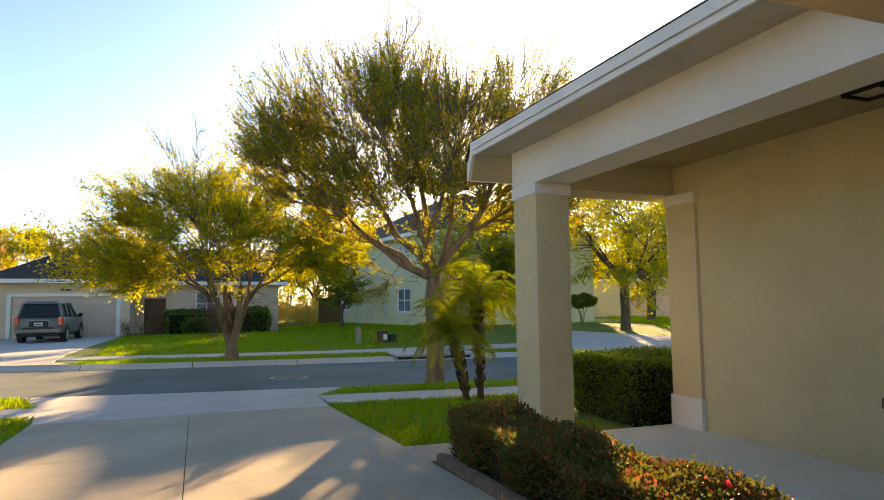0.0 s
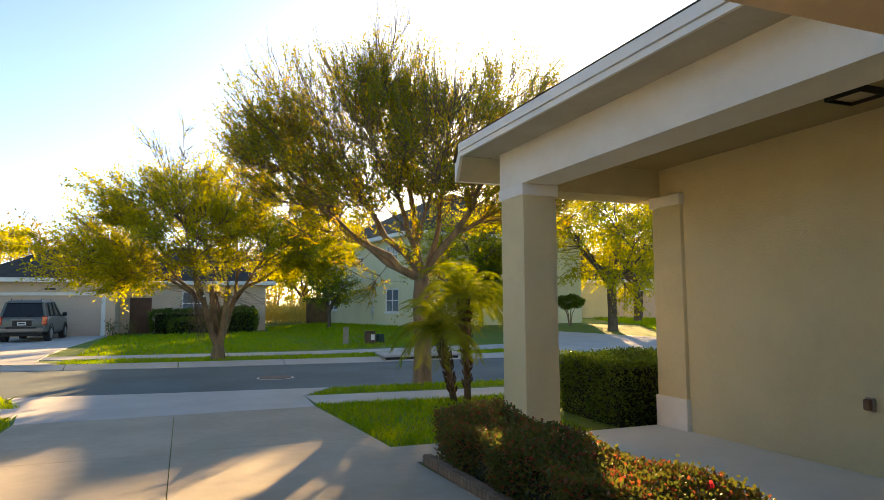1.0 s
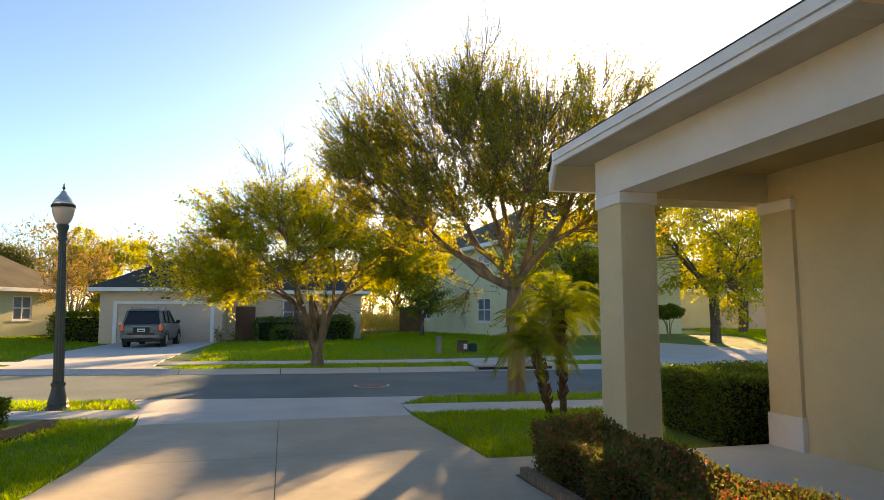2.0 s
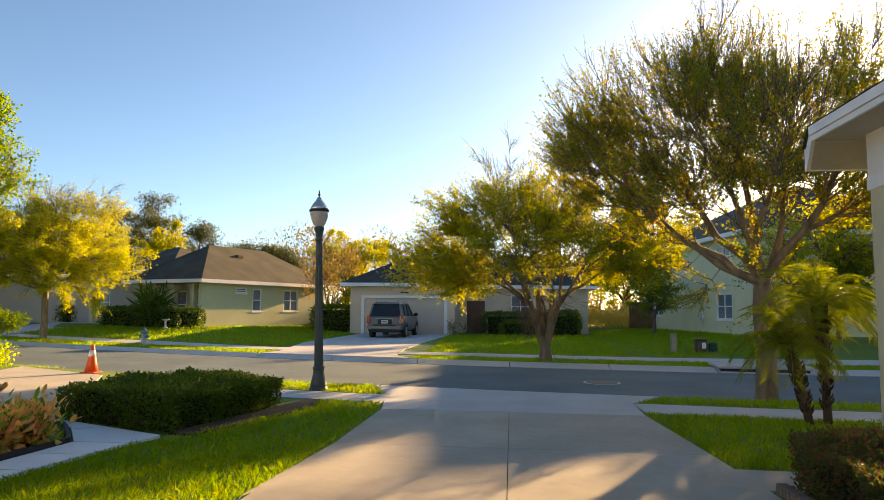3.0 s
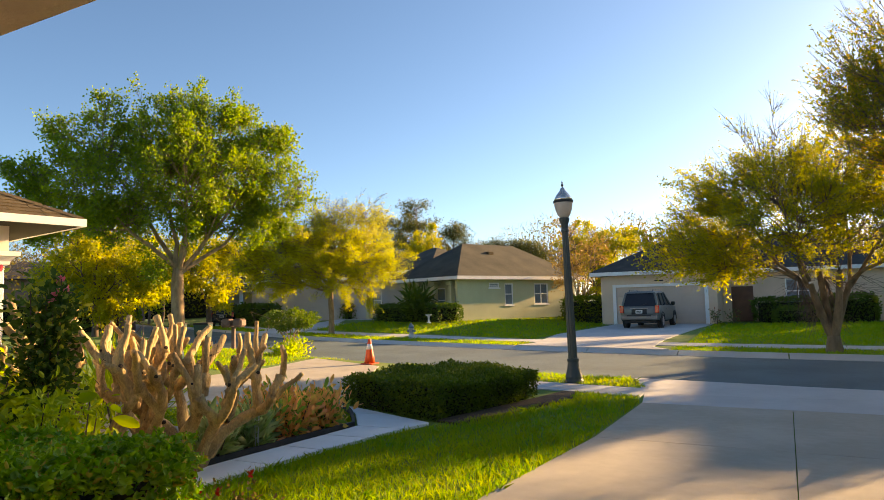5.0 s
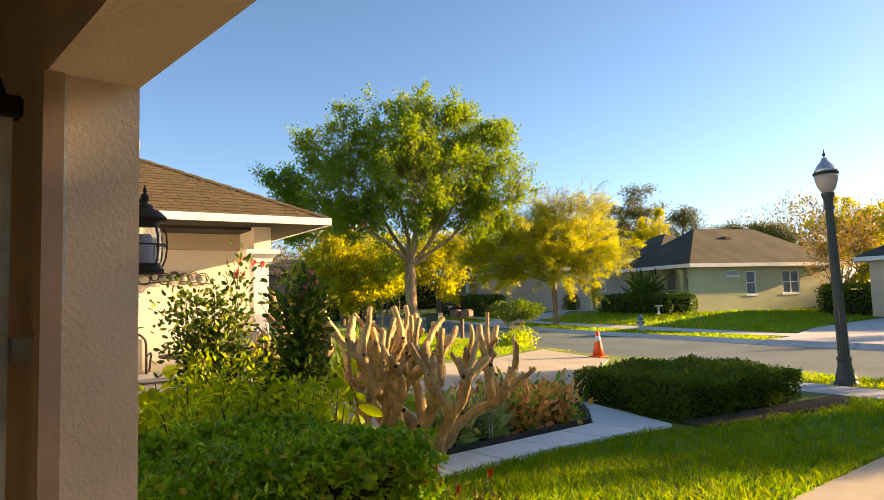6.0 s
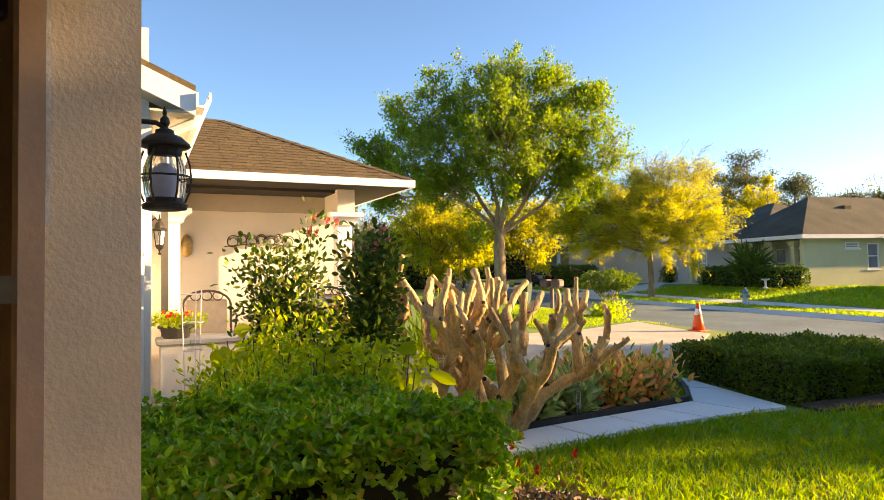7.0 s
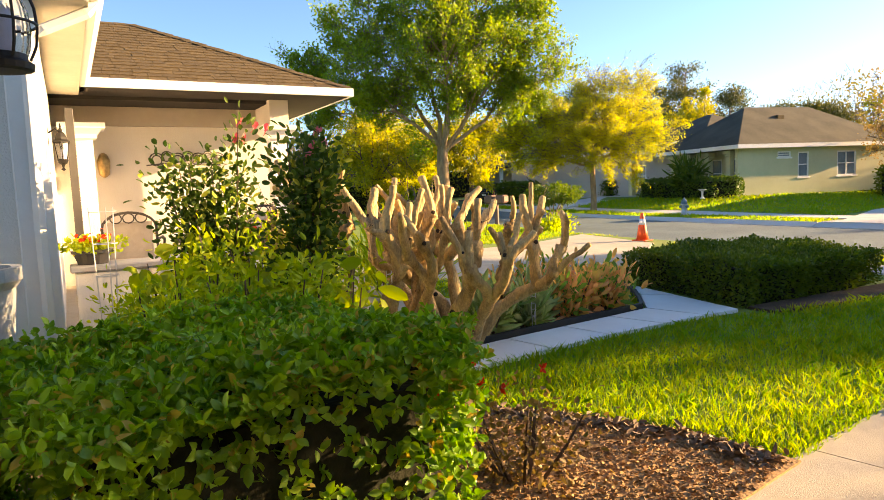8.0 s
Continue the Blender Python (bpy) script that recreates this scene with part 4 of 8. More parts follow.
# -- house beyond the porch opening --
hf = thing("distant_garage_house", pose(28.5, 50.5, 0.25, 0, 0, -37), "distant cream house with garage and grey roof", "house")
shell(hf, 0, 13, 0, 9, 3.0, CREAM, {"s": [(6.6, 11.4, 0, 2.2), (1.5, 3.2, 0.8, 2.2)]})
sectional_door(hf, pose(6.6, 0.12, 0), 4.8, 2.2, DOOR_PANEL)
part("door_hood", Shape().soft_box(6.3, 11.7, -0.2, 0.0, 2.25, 2.5, 0.03).mesh("door_hood", TRIM_WHITE), hf)
eaves(hf, 0, 13, 0, 9, 3.2, 0.5, 0.2)
part("roof", hip_roof(0, 13, 0, 9, 3.22, 0.5, 0.54).mesh("roof", SHINGLE_GREY), hf)

# -- houses far down the street --
hg = thing("porch_house", pose(-45.5, 47.5, 0.25, 0, 0, 30), "pale house with a columned porch and dark hip roof", "house")
shell(hg, -4, 8, 2.2, 10, 5.6, GREYWHITE, {"s": [(5.5, 7.2, 0.8, 2.3), (5.5, 7.2, 3.6, 4.9), (9.0, 10.5, 3.6, 4.9)]})
for x in (-2.6, -0.6, 1.4):
    part("porch_column", Shape().soft_box(x - 0.18, x + 0.18, -0.18, 0.18, 0, 2.7, 0.02).mesh("column", TRIM_WHITE), hg)
part("porch_beam", Shape().box(-2.8, 1.6, -0.2, 2.2, 2.7, 3.0).mesh("porch_beam", TRIM_WHITE), hg)
part("porch_roof", hip_roof(-2.8, 1.6, -0.2, 2.2, 3.02, 0.7, 0.5).mesh("porch_roof", SHINGLE_GREY), hg)
part("roof", hip_roof(-4, 8, 2.2, 10, 5.7, 0.5, 0.5).mesh("roof", SHINGLE_GREY), hg)
hh = thing("grey_house", pose(-31.5, 44.0, 0.25, 0, 0, 8), "grey-pink house wing behind the yellow tree", "house")
shell(hh, -9, 7, 0, 9, 3.2, GREYWHITE, {"s": [(10.9, 12.2, 0.7, 2.3)]})
eaves(hh, -9, 7, 0, 9, 3.4, 0.5, 0.2)
part("roof", hip_roof(-9, 7, 0, 9, 3.42, 0.4, 0.54).mesh("roof", SHINGLE_GREY), hh)
hi = thing("brown_house", pose(-66, 42, 0.25, 0, 0, 60), "distant brown house under the trees", "house")
shell(hi, -8, 8, 0, 9, 4.5, mat("brown_stucco", (0.28, 0.2, 0.15), (0.22, 0.15, 0.11), 0.6, 0.9), {"s": [(2, 3.5, 0.8, 2.3), (7, 8.5, 0.8, 2.3), (11, 14, 0, 2.2)]})
part("roof", hip_roof(-8, 8, 0, 9, 4.6, 0.4, 0.5).mesh("roof", SHINGLE_GREY), hi)

# ---- plants ----
def rand_dir(rng, n):
    v = rng.normal(size=(n, 3))
    return v / np.linalg.norm(v, axis=1, keepdims=True)


def leaves(name, p, d, length, width, material, rng, fold=0.0, facing=None):
    """Pointed leaves: one kite each, or two halves folded along the rib."""
    p, d = np.asarray(p, float), np.asarray(d, float)
    d = d / np.maximum(np.linalg.norm(d, axis=1, keepdims=True), 1e-6)
    n = len(p)
    side = np.cross(d, rand_dir(rng, n) if facing is None else facing + rand_dir(rng, n) * 0.45)
    side /= np.maximum(np.linalg.norm(side, axis=1, keepdims=True), 1e-6)
    up = np.cross(side, d)
    L = length * rng.uniform(0.65, 1.25, (n, 1))
    W = width * rng.uniform(0.7, 1.2, (n, 1))
    if fold <= 0:
        v = np.stack([p, p + d * L * 0.5 + side * W, p + d * L, p + d * L * 0.5 - side * W], 1).reshape(-1, 3)
        q = np.arange(4 * n).reshape(n, 4)
    else:
        # an oval blade, its halves raised along the rib and its tip bent down
        rib = p + d * L * 0.5
        tip = p + d * L - up * W * fold * 1.4
        lift = up * W * fold
        halves = []
        for sg in (1, -1):
            halves += [p + d * L * f + side * (sg * W * g) + lift * g for f, g in ((0.13, 0.55), (0.36, 0.98), (0.63, 0.95), (0.86, 0.52))]
        v = np.stack([p, tip, rib] + halves, 1).reshape(-1, 3)
        k = 11 * np.arange(n)[:, None]
        q = np.concatenate([k + [0, 3, 4, 5, 6, 1, 2], k + [0, 2, 1, 10, 9, 8, 7]], 0)
    return fast_mesh(name, v, q, material)


def arc(p, q, lift, n):
    """Points of a bent line from p to q, its middle pushed by lift."""
    t = np.linspace(0, 1, n)[:, None]
    return p * (1 - t) ** 2 + 2 * t * (1 - t) * ((p + q) / 2 + lift) + q * t ** 2


def link_up(targets, pos, way, clear, climb):
    """For each target the branch point that it best grows from."""
    out = []
    for t in targets:
        v = t - pos
        L = np.linalg.norm(v, axis=1) + 1e-6
        cost = L * (1.6 - (v * way).sum(1) / L) + climb * np.maximum(0.0, pos[:, 2] - t[2])
        cost[(L < 0.12) | (pos[:, 2] < clear)] = 1e9
        out.append(int(np.argmin(cost)))
    return out


def crown_tree(name, x, y, fork, lobes, label, leaf, leaf_mat, bark, boughs=14, twigs=90, whips=3, per=14, reach=1.5, whip=0.35, up=0.5, droop=0.0, spread=0.04, bare=0.1, seed=1, trunk=0.17, stems=1, face=True, group="", clump=0.55, thin=1.0, cut=0.0, climb=1.5, spurs=0, spur=1.2, limb=0.46, puff=0.9, mains=7, fan=0.0, skirt=0.0):
    """A tree whose crown is a group of lobes (side, depth, height, radius across, radius up), each fed by a limb from
    the fork, with boughs, twigs and leafy whips that grow out towards the lobe's skin."""
    rng = np.random.default_rng(seed)
    th = thing(name, pose(x, y, gz(x, y), 0, 0, math.degrees(math.atan2(-x, y - 0.8)) if face else 0), label, "tree", group)
    wood = Shape()
    base = np.array([0.0, 0, fork])
    if stems == 1:
        wood.tube([(0, 0, -0.15), (0, 0, 0.12), (0.02, 0, fork * 0.4), (-0.02, 0, fork * 0.8), (0, 0, fork + 0.15)], [trunk * 1.55, trunk * 1.15, trunk, trunk, trunk * 0.8], 12)
    else:
        wood.tube([(0, 0, -0.15), (0, 0, 0.1), (0, 0, fork + 0.1)], [trunk * 1.7, trunk * 1.4, trunk], 12)
    pos, way, rad = [], [], []
    clear = 2.1 if stems > 1 else fork

    def stem(pts, r0, r1, sides, caps=False):
        r = np.linspace(r0, r1, len(pts))
        wood.tube(pts, [float(v) for v in r], sides, caps=caps)
        d = np.diff(pts, axis=0)
        d /= np.linalg.norm(d, axis=1, keepdims=True) + 1e-9
        for k in range(1, len(pts)):
            pos.append(pts[k])
            way.append(d[k - 1])
            rad.append(r[k])

    forks = [base]
    if stems > 1:
        forks = []
        for k in range(stems):
            w = 2 * math.pi * (k + 0.3) / stems
            e = np.array([0.55 * math.cos(w), 0.45 * math.sin(w), 1.95 + 0.35 * (k % 2)])
            stem(arc(base, e, np.array([0, 0, -0.12]) + rng.normal(size=3) * 0.06, 7), trunk * 0.8, trunk * 0.5, 9)
            forks.append(e)
    for n, c in enumerate(lobes):
        c0 = np.array([c[0], c[1], c[2] - 0.15 * c[4]])
        if n < mains:
            start, r0 = min(forks, key=lambda f: np.linalg.norm(f[:2] * 2.5 - c[:2])) + rng.normal(size=3) * [0.03, 0.03, 0.12], trunk * (limb if stems == 1 else 0.36)
        else:
            i = link_up([c0], np.array(pos), np.array(way), clear + 0.4, climb)[0]
            start, r0 = pos[i], rad[i] * 0.7
        L = np.linalg.norm(c0 - start)
        pts = arc(start, c0, np.array([0.10 * c[0], 0.1 * c[1], -0.03 * L]) + rng.normal(size=3) * 0.06 * L, 9)
        pts[1:-1] += rng.normal(size=(7, 3)) * 0.01 * L
        stem(pts, r0, max(0.012, trunk * 0.12), 8)
    vol = np.array([c[3] ** 2 * c[4] for c in lobes]) ** 0.7
    share = vol / vol.sum()

    def targets(n, lo, hi):
        e = rng.choice(len(lobes), n, p=share)
        c = np.array(lobes)[e]
        d = rand_dir(rng, n)
        f = rng.uniform(lo, hi, (n, 1)) ** 0.6
        return c[:, :3] + d * f * np.column_stack([c[:, 3], c[:, 3], c[:, 4]])

    lowest = min(c[2] - c[4] for c in lobes)
    T = targets(boughs * len(lobes), 0.15, 0.75)
    P0, W0, R0 = np.array(pos), np.array(way), np.array(rad)
    for t, i in zip(T, link_up(T, P0, W0, clear, climb)):
        q, L = P0[i], np.linalg.norm(t - P0[i])
        pts = arc(q, t, W0[i] * 0.15 * L + rng.normal(size=3) * 0.07 * L, 6)
        stem(pts, max(0.008, min(R0[i] * 0.6, 0.018 * L + 0.008)), 0.007, 5)
    T = targets(twigs * len(lobes), 0.3, 1.0)
    P1, W1, R1 = np.array(pos), np.array(way), np.array(rad)
    twig_wood = Shape()
    # long sprays that stand out past the crown's skin
    mid = np.array(lobes)[:, :3].mean(0)
    tail = [i for i in range(len(P1)) if min(np.linalg.norm((P1[i] - c[:3]) / np.array([c[3], c[3], c[4]])) for c in lobes) > 0.55]
    for i in rng.choice(tail, min(spurs, len(tail)), replace=False) if spurs else ():
        o = P1[i] - mid
        o /= np.linalg.norm(o) + 1e-9
        o = o + W1[i] * 0.5 + rng.normal(size=3) * 0.3 + np.array([0, 0, 0.5 * up - 0.3 * droop])
        o /= np.linalg.norm(o)
        L = spur * rng.uniform(0.6, 1.3)
        pts = arc(P1[i], P1[i] + o * L, rng.normal(size=3) * 0.08 * L, 5)
        stem(pts, 0.009 * thin, 0.004 * thin, 4)
        more = [pts[k] + (rand_dir(rng, 1)[0] * 0.35 + o * 0.35) * rng.uniform(0.5, 1.1) * whip * 1.6 for k in (1, 2, 2, 3, 3, 4, 4)] + [pts[-1] + o * whip]
        T = np.concatenate([T, np.array(more)])
    P1, W1, R1 = np.array(pos), np.array(way), np.array(rad)
    LP, LD = [], []
    ztop = max(c[2] + c[4] for c in lobes)
    for t, i in zip(T, link_up(T, P1, W1, clear, climb)):
        q = P1[i]
        v = t - q
        L = np.linalg.norm(v)
        if L > reach:
            v *= reach / L
            L = reach
        t = q + v + np.array([0, 0, (up * 0.35 - droop * 0.5) * L])
        pts = arc(q, t, np.array([0, 0, (droop * 0.3 - up * 0.15) * L]) + rng.normal(size=3) * 0.06 * L, 4)
        if thin < 2.0:
            twig_wood.tube(pts, [0.0075 * thin, 0.006 * thin, 0.0045 * thin, 0.003 * thin], 3, caps=False)
        else:
            twig_wood.tube(pts[::3], [0.0075 * thin, 0.003 * thin], 3, caps=False)
        d0 = (pts[-1] - pts[-2]) / (np.linalg.norm(pts[-1] - pts[-2]) + 1e-9)
        dens = 1 + clump * 2.2 * noise.noise(Vector(t) * puff + Vector((seed, 3.1, 0.7)))
        high = (t[2] - lowest) / (ztop - lowest)
        if cut and high > cut:
            dens *= max(0.1, 1 - (high - cut) / (1 - cut) * 1.1)
        for j in range(whips):
            k = rng.uniform(0.3, 1.0) * 2.999 if j else 2.999
            kk = int(k)
            a = pts[kk] + (pts[kk + 1] - pts[kk]) * (k - kk)
            o = a - base
            d = d0 + o / (np.linalg.norm(o) + 1e-9) * fan + rng.normal(size=3) * 0.42 / (1 + fan) + np.array([0, 0, 0.45 * up - 0.7 * droop])
            d /= np.linalg.norm(d)
            wl = whip * rng.uniform(0.6, 1.35)
            e = a + d * wl
            m = (a + e) / 2 + rng.normal(size=3) * 0.05 * wl + np.array([0, 0, (0.12 * droop - 0.06 * up) * wl])
            if thin < 1.2:
                twig_wood.tube([a, m, e], [0.004 * thin, 0.003 * thin, 0.0018 * thin], 3, caps=False)
            elif thin < 2.0:
                twig_wood.tube([a, e], [0.004 * thin, 0.0018 * thin], 3, caps=False)
            n = int(per * max(0.0, dens) * rng.uniform(0.6, 1.4))
            if rng.uniform() < bare or n < 1:
                continue
            u = rng.uniform(0, 1, (n, 1))
            LP.append(a * (1 - u) + e * u + rng.normal(size=(n, 3)) * spread)
            LD.append(d * 0.7 + rng.normal(size=(n, 3)) * 0.6 - [0, 0, droop * 0.5])
    part("trunk", wood.mesh("trunk", bark, True), th)
    tagged(part("branchwork", twig_wood.mesh("branchwork", BARK), th), kind="stuff")
    LP, LD = np.concatenate(LP), np.concatenate(LD)
    keep = ((LP[:, 2] > skirt) | (np.hypot(LP[:, 0], LP[:, 1]) > 2.2)) & (np.arange(len(LP)) % 10 < 7)
    part("crown", leaves("crown", LP[keep], LD[keep], leaf[0] * 1.18, leaf[1] * 1.18, leaf_mat, rng), th)
    return th


crown_tree("street_elm", 5.0, 14.35, 2.3,
           [(-2.9, 0.2, 4.9, 1.45, 1.4), (-2.1, -0.2, 6.0, 1.4, 1.3), (-3.4, 0.1, 5.8, 1.1, 1.1), (-0.6, 0.1, 6.9, 0.95, 1.2), (-0.9, -0.8, 5.2, 1.6, 1.6), (0.6, 0.5, 5.4, 1.5, 1.6), (1.9, 0.0, 6.3, 1.0, 1.3), (2.9, 0.2, 5.9, 0.9, 1.1), (2.5, 0.3, 4.6, 1.3, 1.2), (-0.2, 1.6, 5.4, 1.6, 1.6), (0.5, -1.4, 5.1, 1.5, 1.4), (-1.5, 0.5, 6.6, 1.0, 1.0), (-2.3, 0.9, 4.5, 1.0, 0.8), (-3.7, 0.2, 5.1, 0.9, 0.9), (1.0, -0.8, 4.2, 1.2, 0.6), (-1.3, -0.7, 4.3, 1.1, 0.6), (2.4, -0.2, 3.8, 0.9, 0.6)],
           "tall spreading elm with feathery green sprays and bare whips", (0.052, 0.014), LEAF_ELM, ELM_BARK, boughs=16, twigs=115, whips=4, per=23, reach=1.3, whip=0.55, up=0.8, fan=0.45, spread=0.022, bare=0.1, seed=3, trunk=0.185, clump=0.75, cut=0.6, thin=1.3, spurs=90, spur=0.8, limb=0.48, puff=0.75)
crown_tree("yellowing_elm", 1.15, 22.75, 0.35,
           [(-3.2, 0.0, 3.7, 1.5, 1.3), (-2.4, 0.3, 5.0, 1.3, 1.1), (-1.3, -0.4, 5.4, 1.3, 1.3), (0.4, 0.2, 5.1, 1.4, 1.2), (1.9, 0.0, 4.6, 1.5, 1.1), (3.2, 0.2, 4.0, 1.4, 1.0), (-0.6, -1.5, 3.8, 1.7, 1.3), (1.0, 1.6, 4.0, 1.7, 1.3), (-2.9, -0.8, 2.8, 1.2, 0.7), (-2.6, -1.3, 2.6, 1.2, 0.7), (1.8, -1.2, 3.5, 1.4, 0.8), (-0.4, 1.4, 4.5, 1.5, 1.3), (3.0, -0.6, 3.2, 1.1, 0.6), (-0.8, 0.0, 5.9, 1.1, 0.9), (-3.9, 0.1, 3.3, 0.9, 0.9)],
           "wide low elm with yellow-green leaves on several trunks", (0.074, 0.022), LEAF_YELLOW, ELM_BARK, boughs=13, twigs=100, whips=4, per=20, reach=1.3, whip=0.48, up=0.4, droop=0.25, fan=0.5, spread=0.06, bare=0.08, seed=8, trunk=0.16, stems=4, clump=0.8, cut=0.6, thin=1.25, spurs=80, spur=0.9, skirt=2.15)
rg = np.random.default_rng(55)
oak = [(-0.6, 0, 9.0, 2.4, 1.8), (1.8, 0.5, 9.4, 1.9, 1.7), (-3.2, 0.4, 8.9, 1.8, 1.7), (3.7, -0.3, 8.3, 1.8, 1.6), (0.3, -1.6, 7.4, 2.7, 1.9), (-3.2, -0.8, 6.8, 2.1, 1.7), (3.6, 0.6, 6.6, 1.7, 1.1), (-5.8, 0.3, 7.2, 1.2, 1.4), (-5.7, 0.2, 5.6, 1.2, 1.0), (0.6, 2.3, 7.6, 2.4, 2.0), (1.4, 0.2, 5.7, 1.6, 0.9), (-2.9, 1.0, 5.5, 1.5, 0.9)]
for k in range(13):
    w = k * 0.483 + 0.1
    oak.append((5.8 * math.cos(w) - 0.3, rg.uniform(-0.8, 0.8), 7.1 + (3.7 if math.sin(w) > 0 else 1.4) * math.sin(w), rg.uniform(0.6, 0.95), rg.uniform(0.5, 0.8)))
oak = [(a, b, c + (0.45 if c > 8.0 else 0.0), d, e) for a, b, c, d, e in oak]
crown_tree("live_oak", -24.7, 21.8, 3.4, oak,
           "large oak with a dense bright green crown", (0.115, 0.040), LEAF_OAK, OAK_BARK, boughs=12, twigs=85, whips=4, per=12, reach=1.2, whip=0.45, up=0.2, spread=0.10, bare=0.05, seed=5, trunk=0.28, clump=0.6, thin=1.3, spurs=130, spur=0.8, limb=0.42, puff=0.8)
crown_tree("golden_elm", -23.0, 31.0, 2.4,
           [(-1.2, 0, 5.6, 1.8, 1.3), (0.8, 0.2, 5.9, 1.8, 1.3), (-3.2, 0, 5.0, 1.5, 1.2), (2.3, -0.2, 5.0, 1.5, 1.2), (0.0, -1.3, 4.7, 2.0, 1.2), (0.0, 1.4, 5.0, 2.0, 1.3), (-4.3, 0.2, 4.2, 1.1, 0.9), (3.1, 0.3, 3.9, 0.9, 0.9), (-1.9, -0.6, 4.0, 1.5, 0.8), (1.5, -0.6, 4.0, 1.4, 0.8), (0.0, 0.0, 7.0, 1.6, 0.9), (2.2, 0.3, 6.7, 1.2, 0.9), (-2.7, 0.3, 6.4, 1.3, 0.8), (-2.9, -0.5, 3.3, 1.5, 0.75), (2.0, -0.4, 3.3, 1.4, 0.75), (-0.5, -1.2, 3.5, 1.5, 0.7)],
           "golden-yellow street tree with bare upper twigs", (0.085, 0.024), LEAF_GOLD, OAK_BARK, boughs=12, twigs=90, whips=4, per=21, reach=1.3, whip=0.55, up=0.3, droop=0.45, fan=0.4, spread=0.07, bare=0.1, seed=11, trunk=0.15, clump=0.35, cut=0.58, thin=1.7, spurs=80, spur=1.0)


def small_tree(name, x, y, h, r, mat_, bark, label, seed, per=10, leaf=(0.2, 0.06), bare=0.1, fork=0.25, droop=0.2, twigs=55, cut=0.0):
    """A smaller tree further off: lobes scattered in a rounded crown."""
    rg = np.random.default_rng(seed)
    lobes = []
    for k in range(8):
        w, o = k * 2.4 + rg.uniform(-0.4, 0.4), rg.uniform(0.25, 0.62) * r
        lobes.append((o * math.cos(w), o * math.sin(w), h * rg.uniform(0.45, 0.82), r * rg.uniform(0.34, 0.5), h * rg.uniform(0.14, 0.2)))
    leaf, per = (leaf[0] * 0.74, leaf[1] * 0.74), per * 1.25
    return crown_tree(name, x, y, h * fork, lobes, label, leaf, mat_, bark, boughs=9, twigs=twigs, whips=3, per=per, reach=r * 0.4, whip=0.14 * r, up=0.3, droop=droop, spread=leaf[0] * 0.55, bare=bare, seed=seed, trunk=0.024 * h, face=False, thin=2.0, cut=cut, spurs=30, spur=0.22 * r)


LEAF_RUST = mat("rust_leaves", (0.24, 0.19, 0.04), (0.32, 0.20, 0.06), 0.4, 0.5, trans=0.45, island=True)
small_tree("crape_myrtle", -12.4, 44.5, 6.6, 2.4, LEAF_RUST, SMOOTH_BARK, "half-bare rusty small tree between the houses", 21, per=4, bare=0.45, fork=0.12, leaf=(0.15, 0.045), droop=0.0)
small_tree("yard_tree", 8.4, 40.5, 4.6, 1.8, LEAF_GREEN, BARK, "small dark green tree at the house corner", 22, per=5, leaf=(0.15, 0.045), bare=0.35)
small_tree("street_tree", 20.2, 28.2, 9.4, 5.0, LEAF_YELLOW, BARK, "spreading yellow tree on the far verge", 23, per=11, leaf=(0.16, 0.045), droop=0.5, twigs=85)
small_tree("street_tree", 27.5, 35.5, 9.6, 5.2, LEAF_YELLOW, BARK, "yellow-green street tree beyond the porch", 24, per=10, leaf=(0.2, 0.058), droop=0.4, twigs=70)
# Added tree: its yellow crown stands in for elm leaves lit gold.
small_tree("street_tree", 12.6, 30.0, 6.6, 3.7, LEAF_YELLOW, BARK, "drooping yellow tree before the two-storey house, standing in for sunlit elm leaves", 29, per=6, leaf=(0.15, 0.042), droop=0.5, twigs=60)
small_tree("yard_tree", 14.2, 31.0, 4.4, 1.6, LEAF_GREEN, BARK, "dark leafy tree beside the two-storey house", 30, per=11, leaf=(0.16, 0.05))
small_tree("street_tree", -36.0, 34.0, 8.0, 4.4, LEAF_YELLOW, BARK, "yellow street tree down the road", 25, per=10, leaf=(0.24, 0.07), droop=0.5)
small_tree("street_tree", -44.0, 33.0, 8.0, 5.0, LEAF_GOLD, BARK, "orange-yellow street tree down the road", 26, per=10, leaf=(0.26, 0.08), droop=0.5)
small_tree("street_tree", -39.0, 27.5, 7.5, 4.2, LEAF_YELLOW, BARK, "yellow-green tree past the oak", 27, per=10, leaf=(0.24, 0.07), droop=0.5)
small_tree("street_tree", -52.0, 40.0, 8.0, 4.6, LEAF_OAK, BARK, "green tree far down the street", 28, per=9, leaf=(0.3, 0.1))


# First three are additions, hidden behind nearer crowns, to shade the road.
for x, y, h, r, sd in ((16.5, 64, 11.0, 4.8, 82), (23.0, 61, 11.5, 5.0, 83), (10.5, 63, 9.0, 4.4, 81), (-15.2, 60.5, 9.0, 3.4, 84), (-33.2, 60.0, 9.3, 2.8, 85)):
    small_tree("background_tree", x, y, h, r, LEAF_YELLOW, BARK, "tall yellow-leaved tree behind the houses, three of them added for road shade", sd, per=9, leaf=(0.26, 0.085), twigs=55)
for x, y, h, r, sd in ((-9.6, 64.0, 10.6, 4.0, 86), (-5.0, 67.0, 10.0, 3.8, 87), (6.0, 66.0, 8.0, 3.6, 88)):
    small_tree("background_tree", x, y, h, r, LEAF_RUST, BARK, "nearly bare tree behind the houses", sd, per=3, leaf=(0.2, 0.06), twigs=75, bare=0.6, droop=0.0)


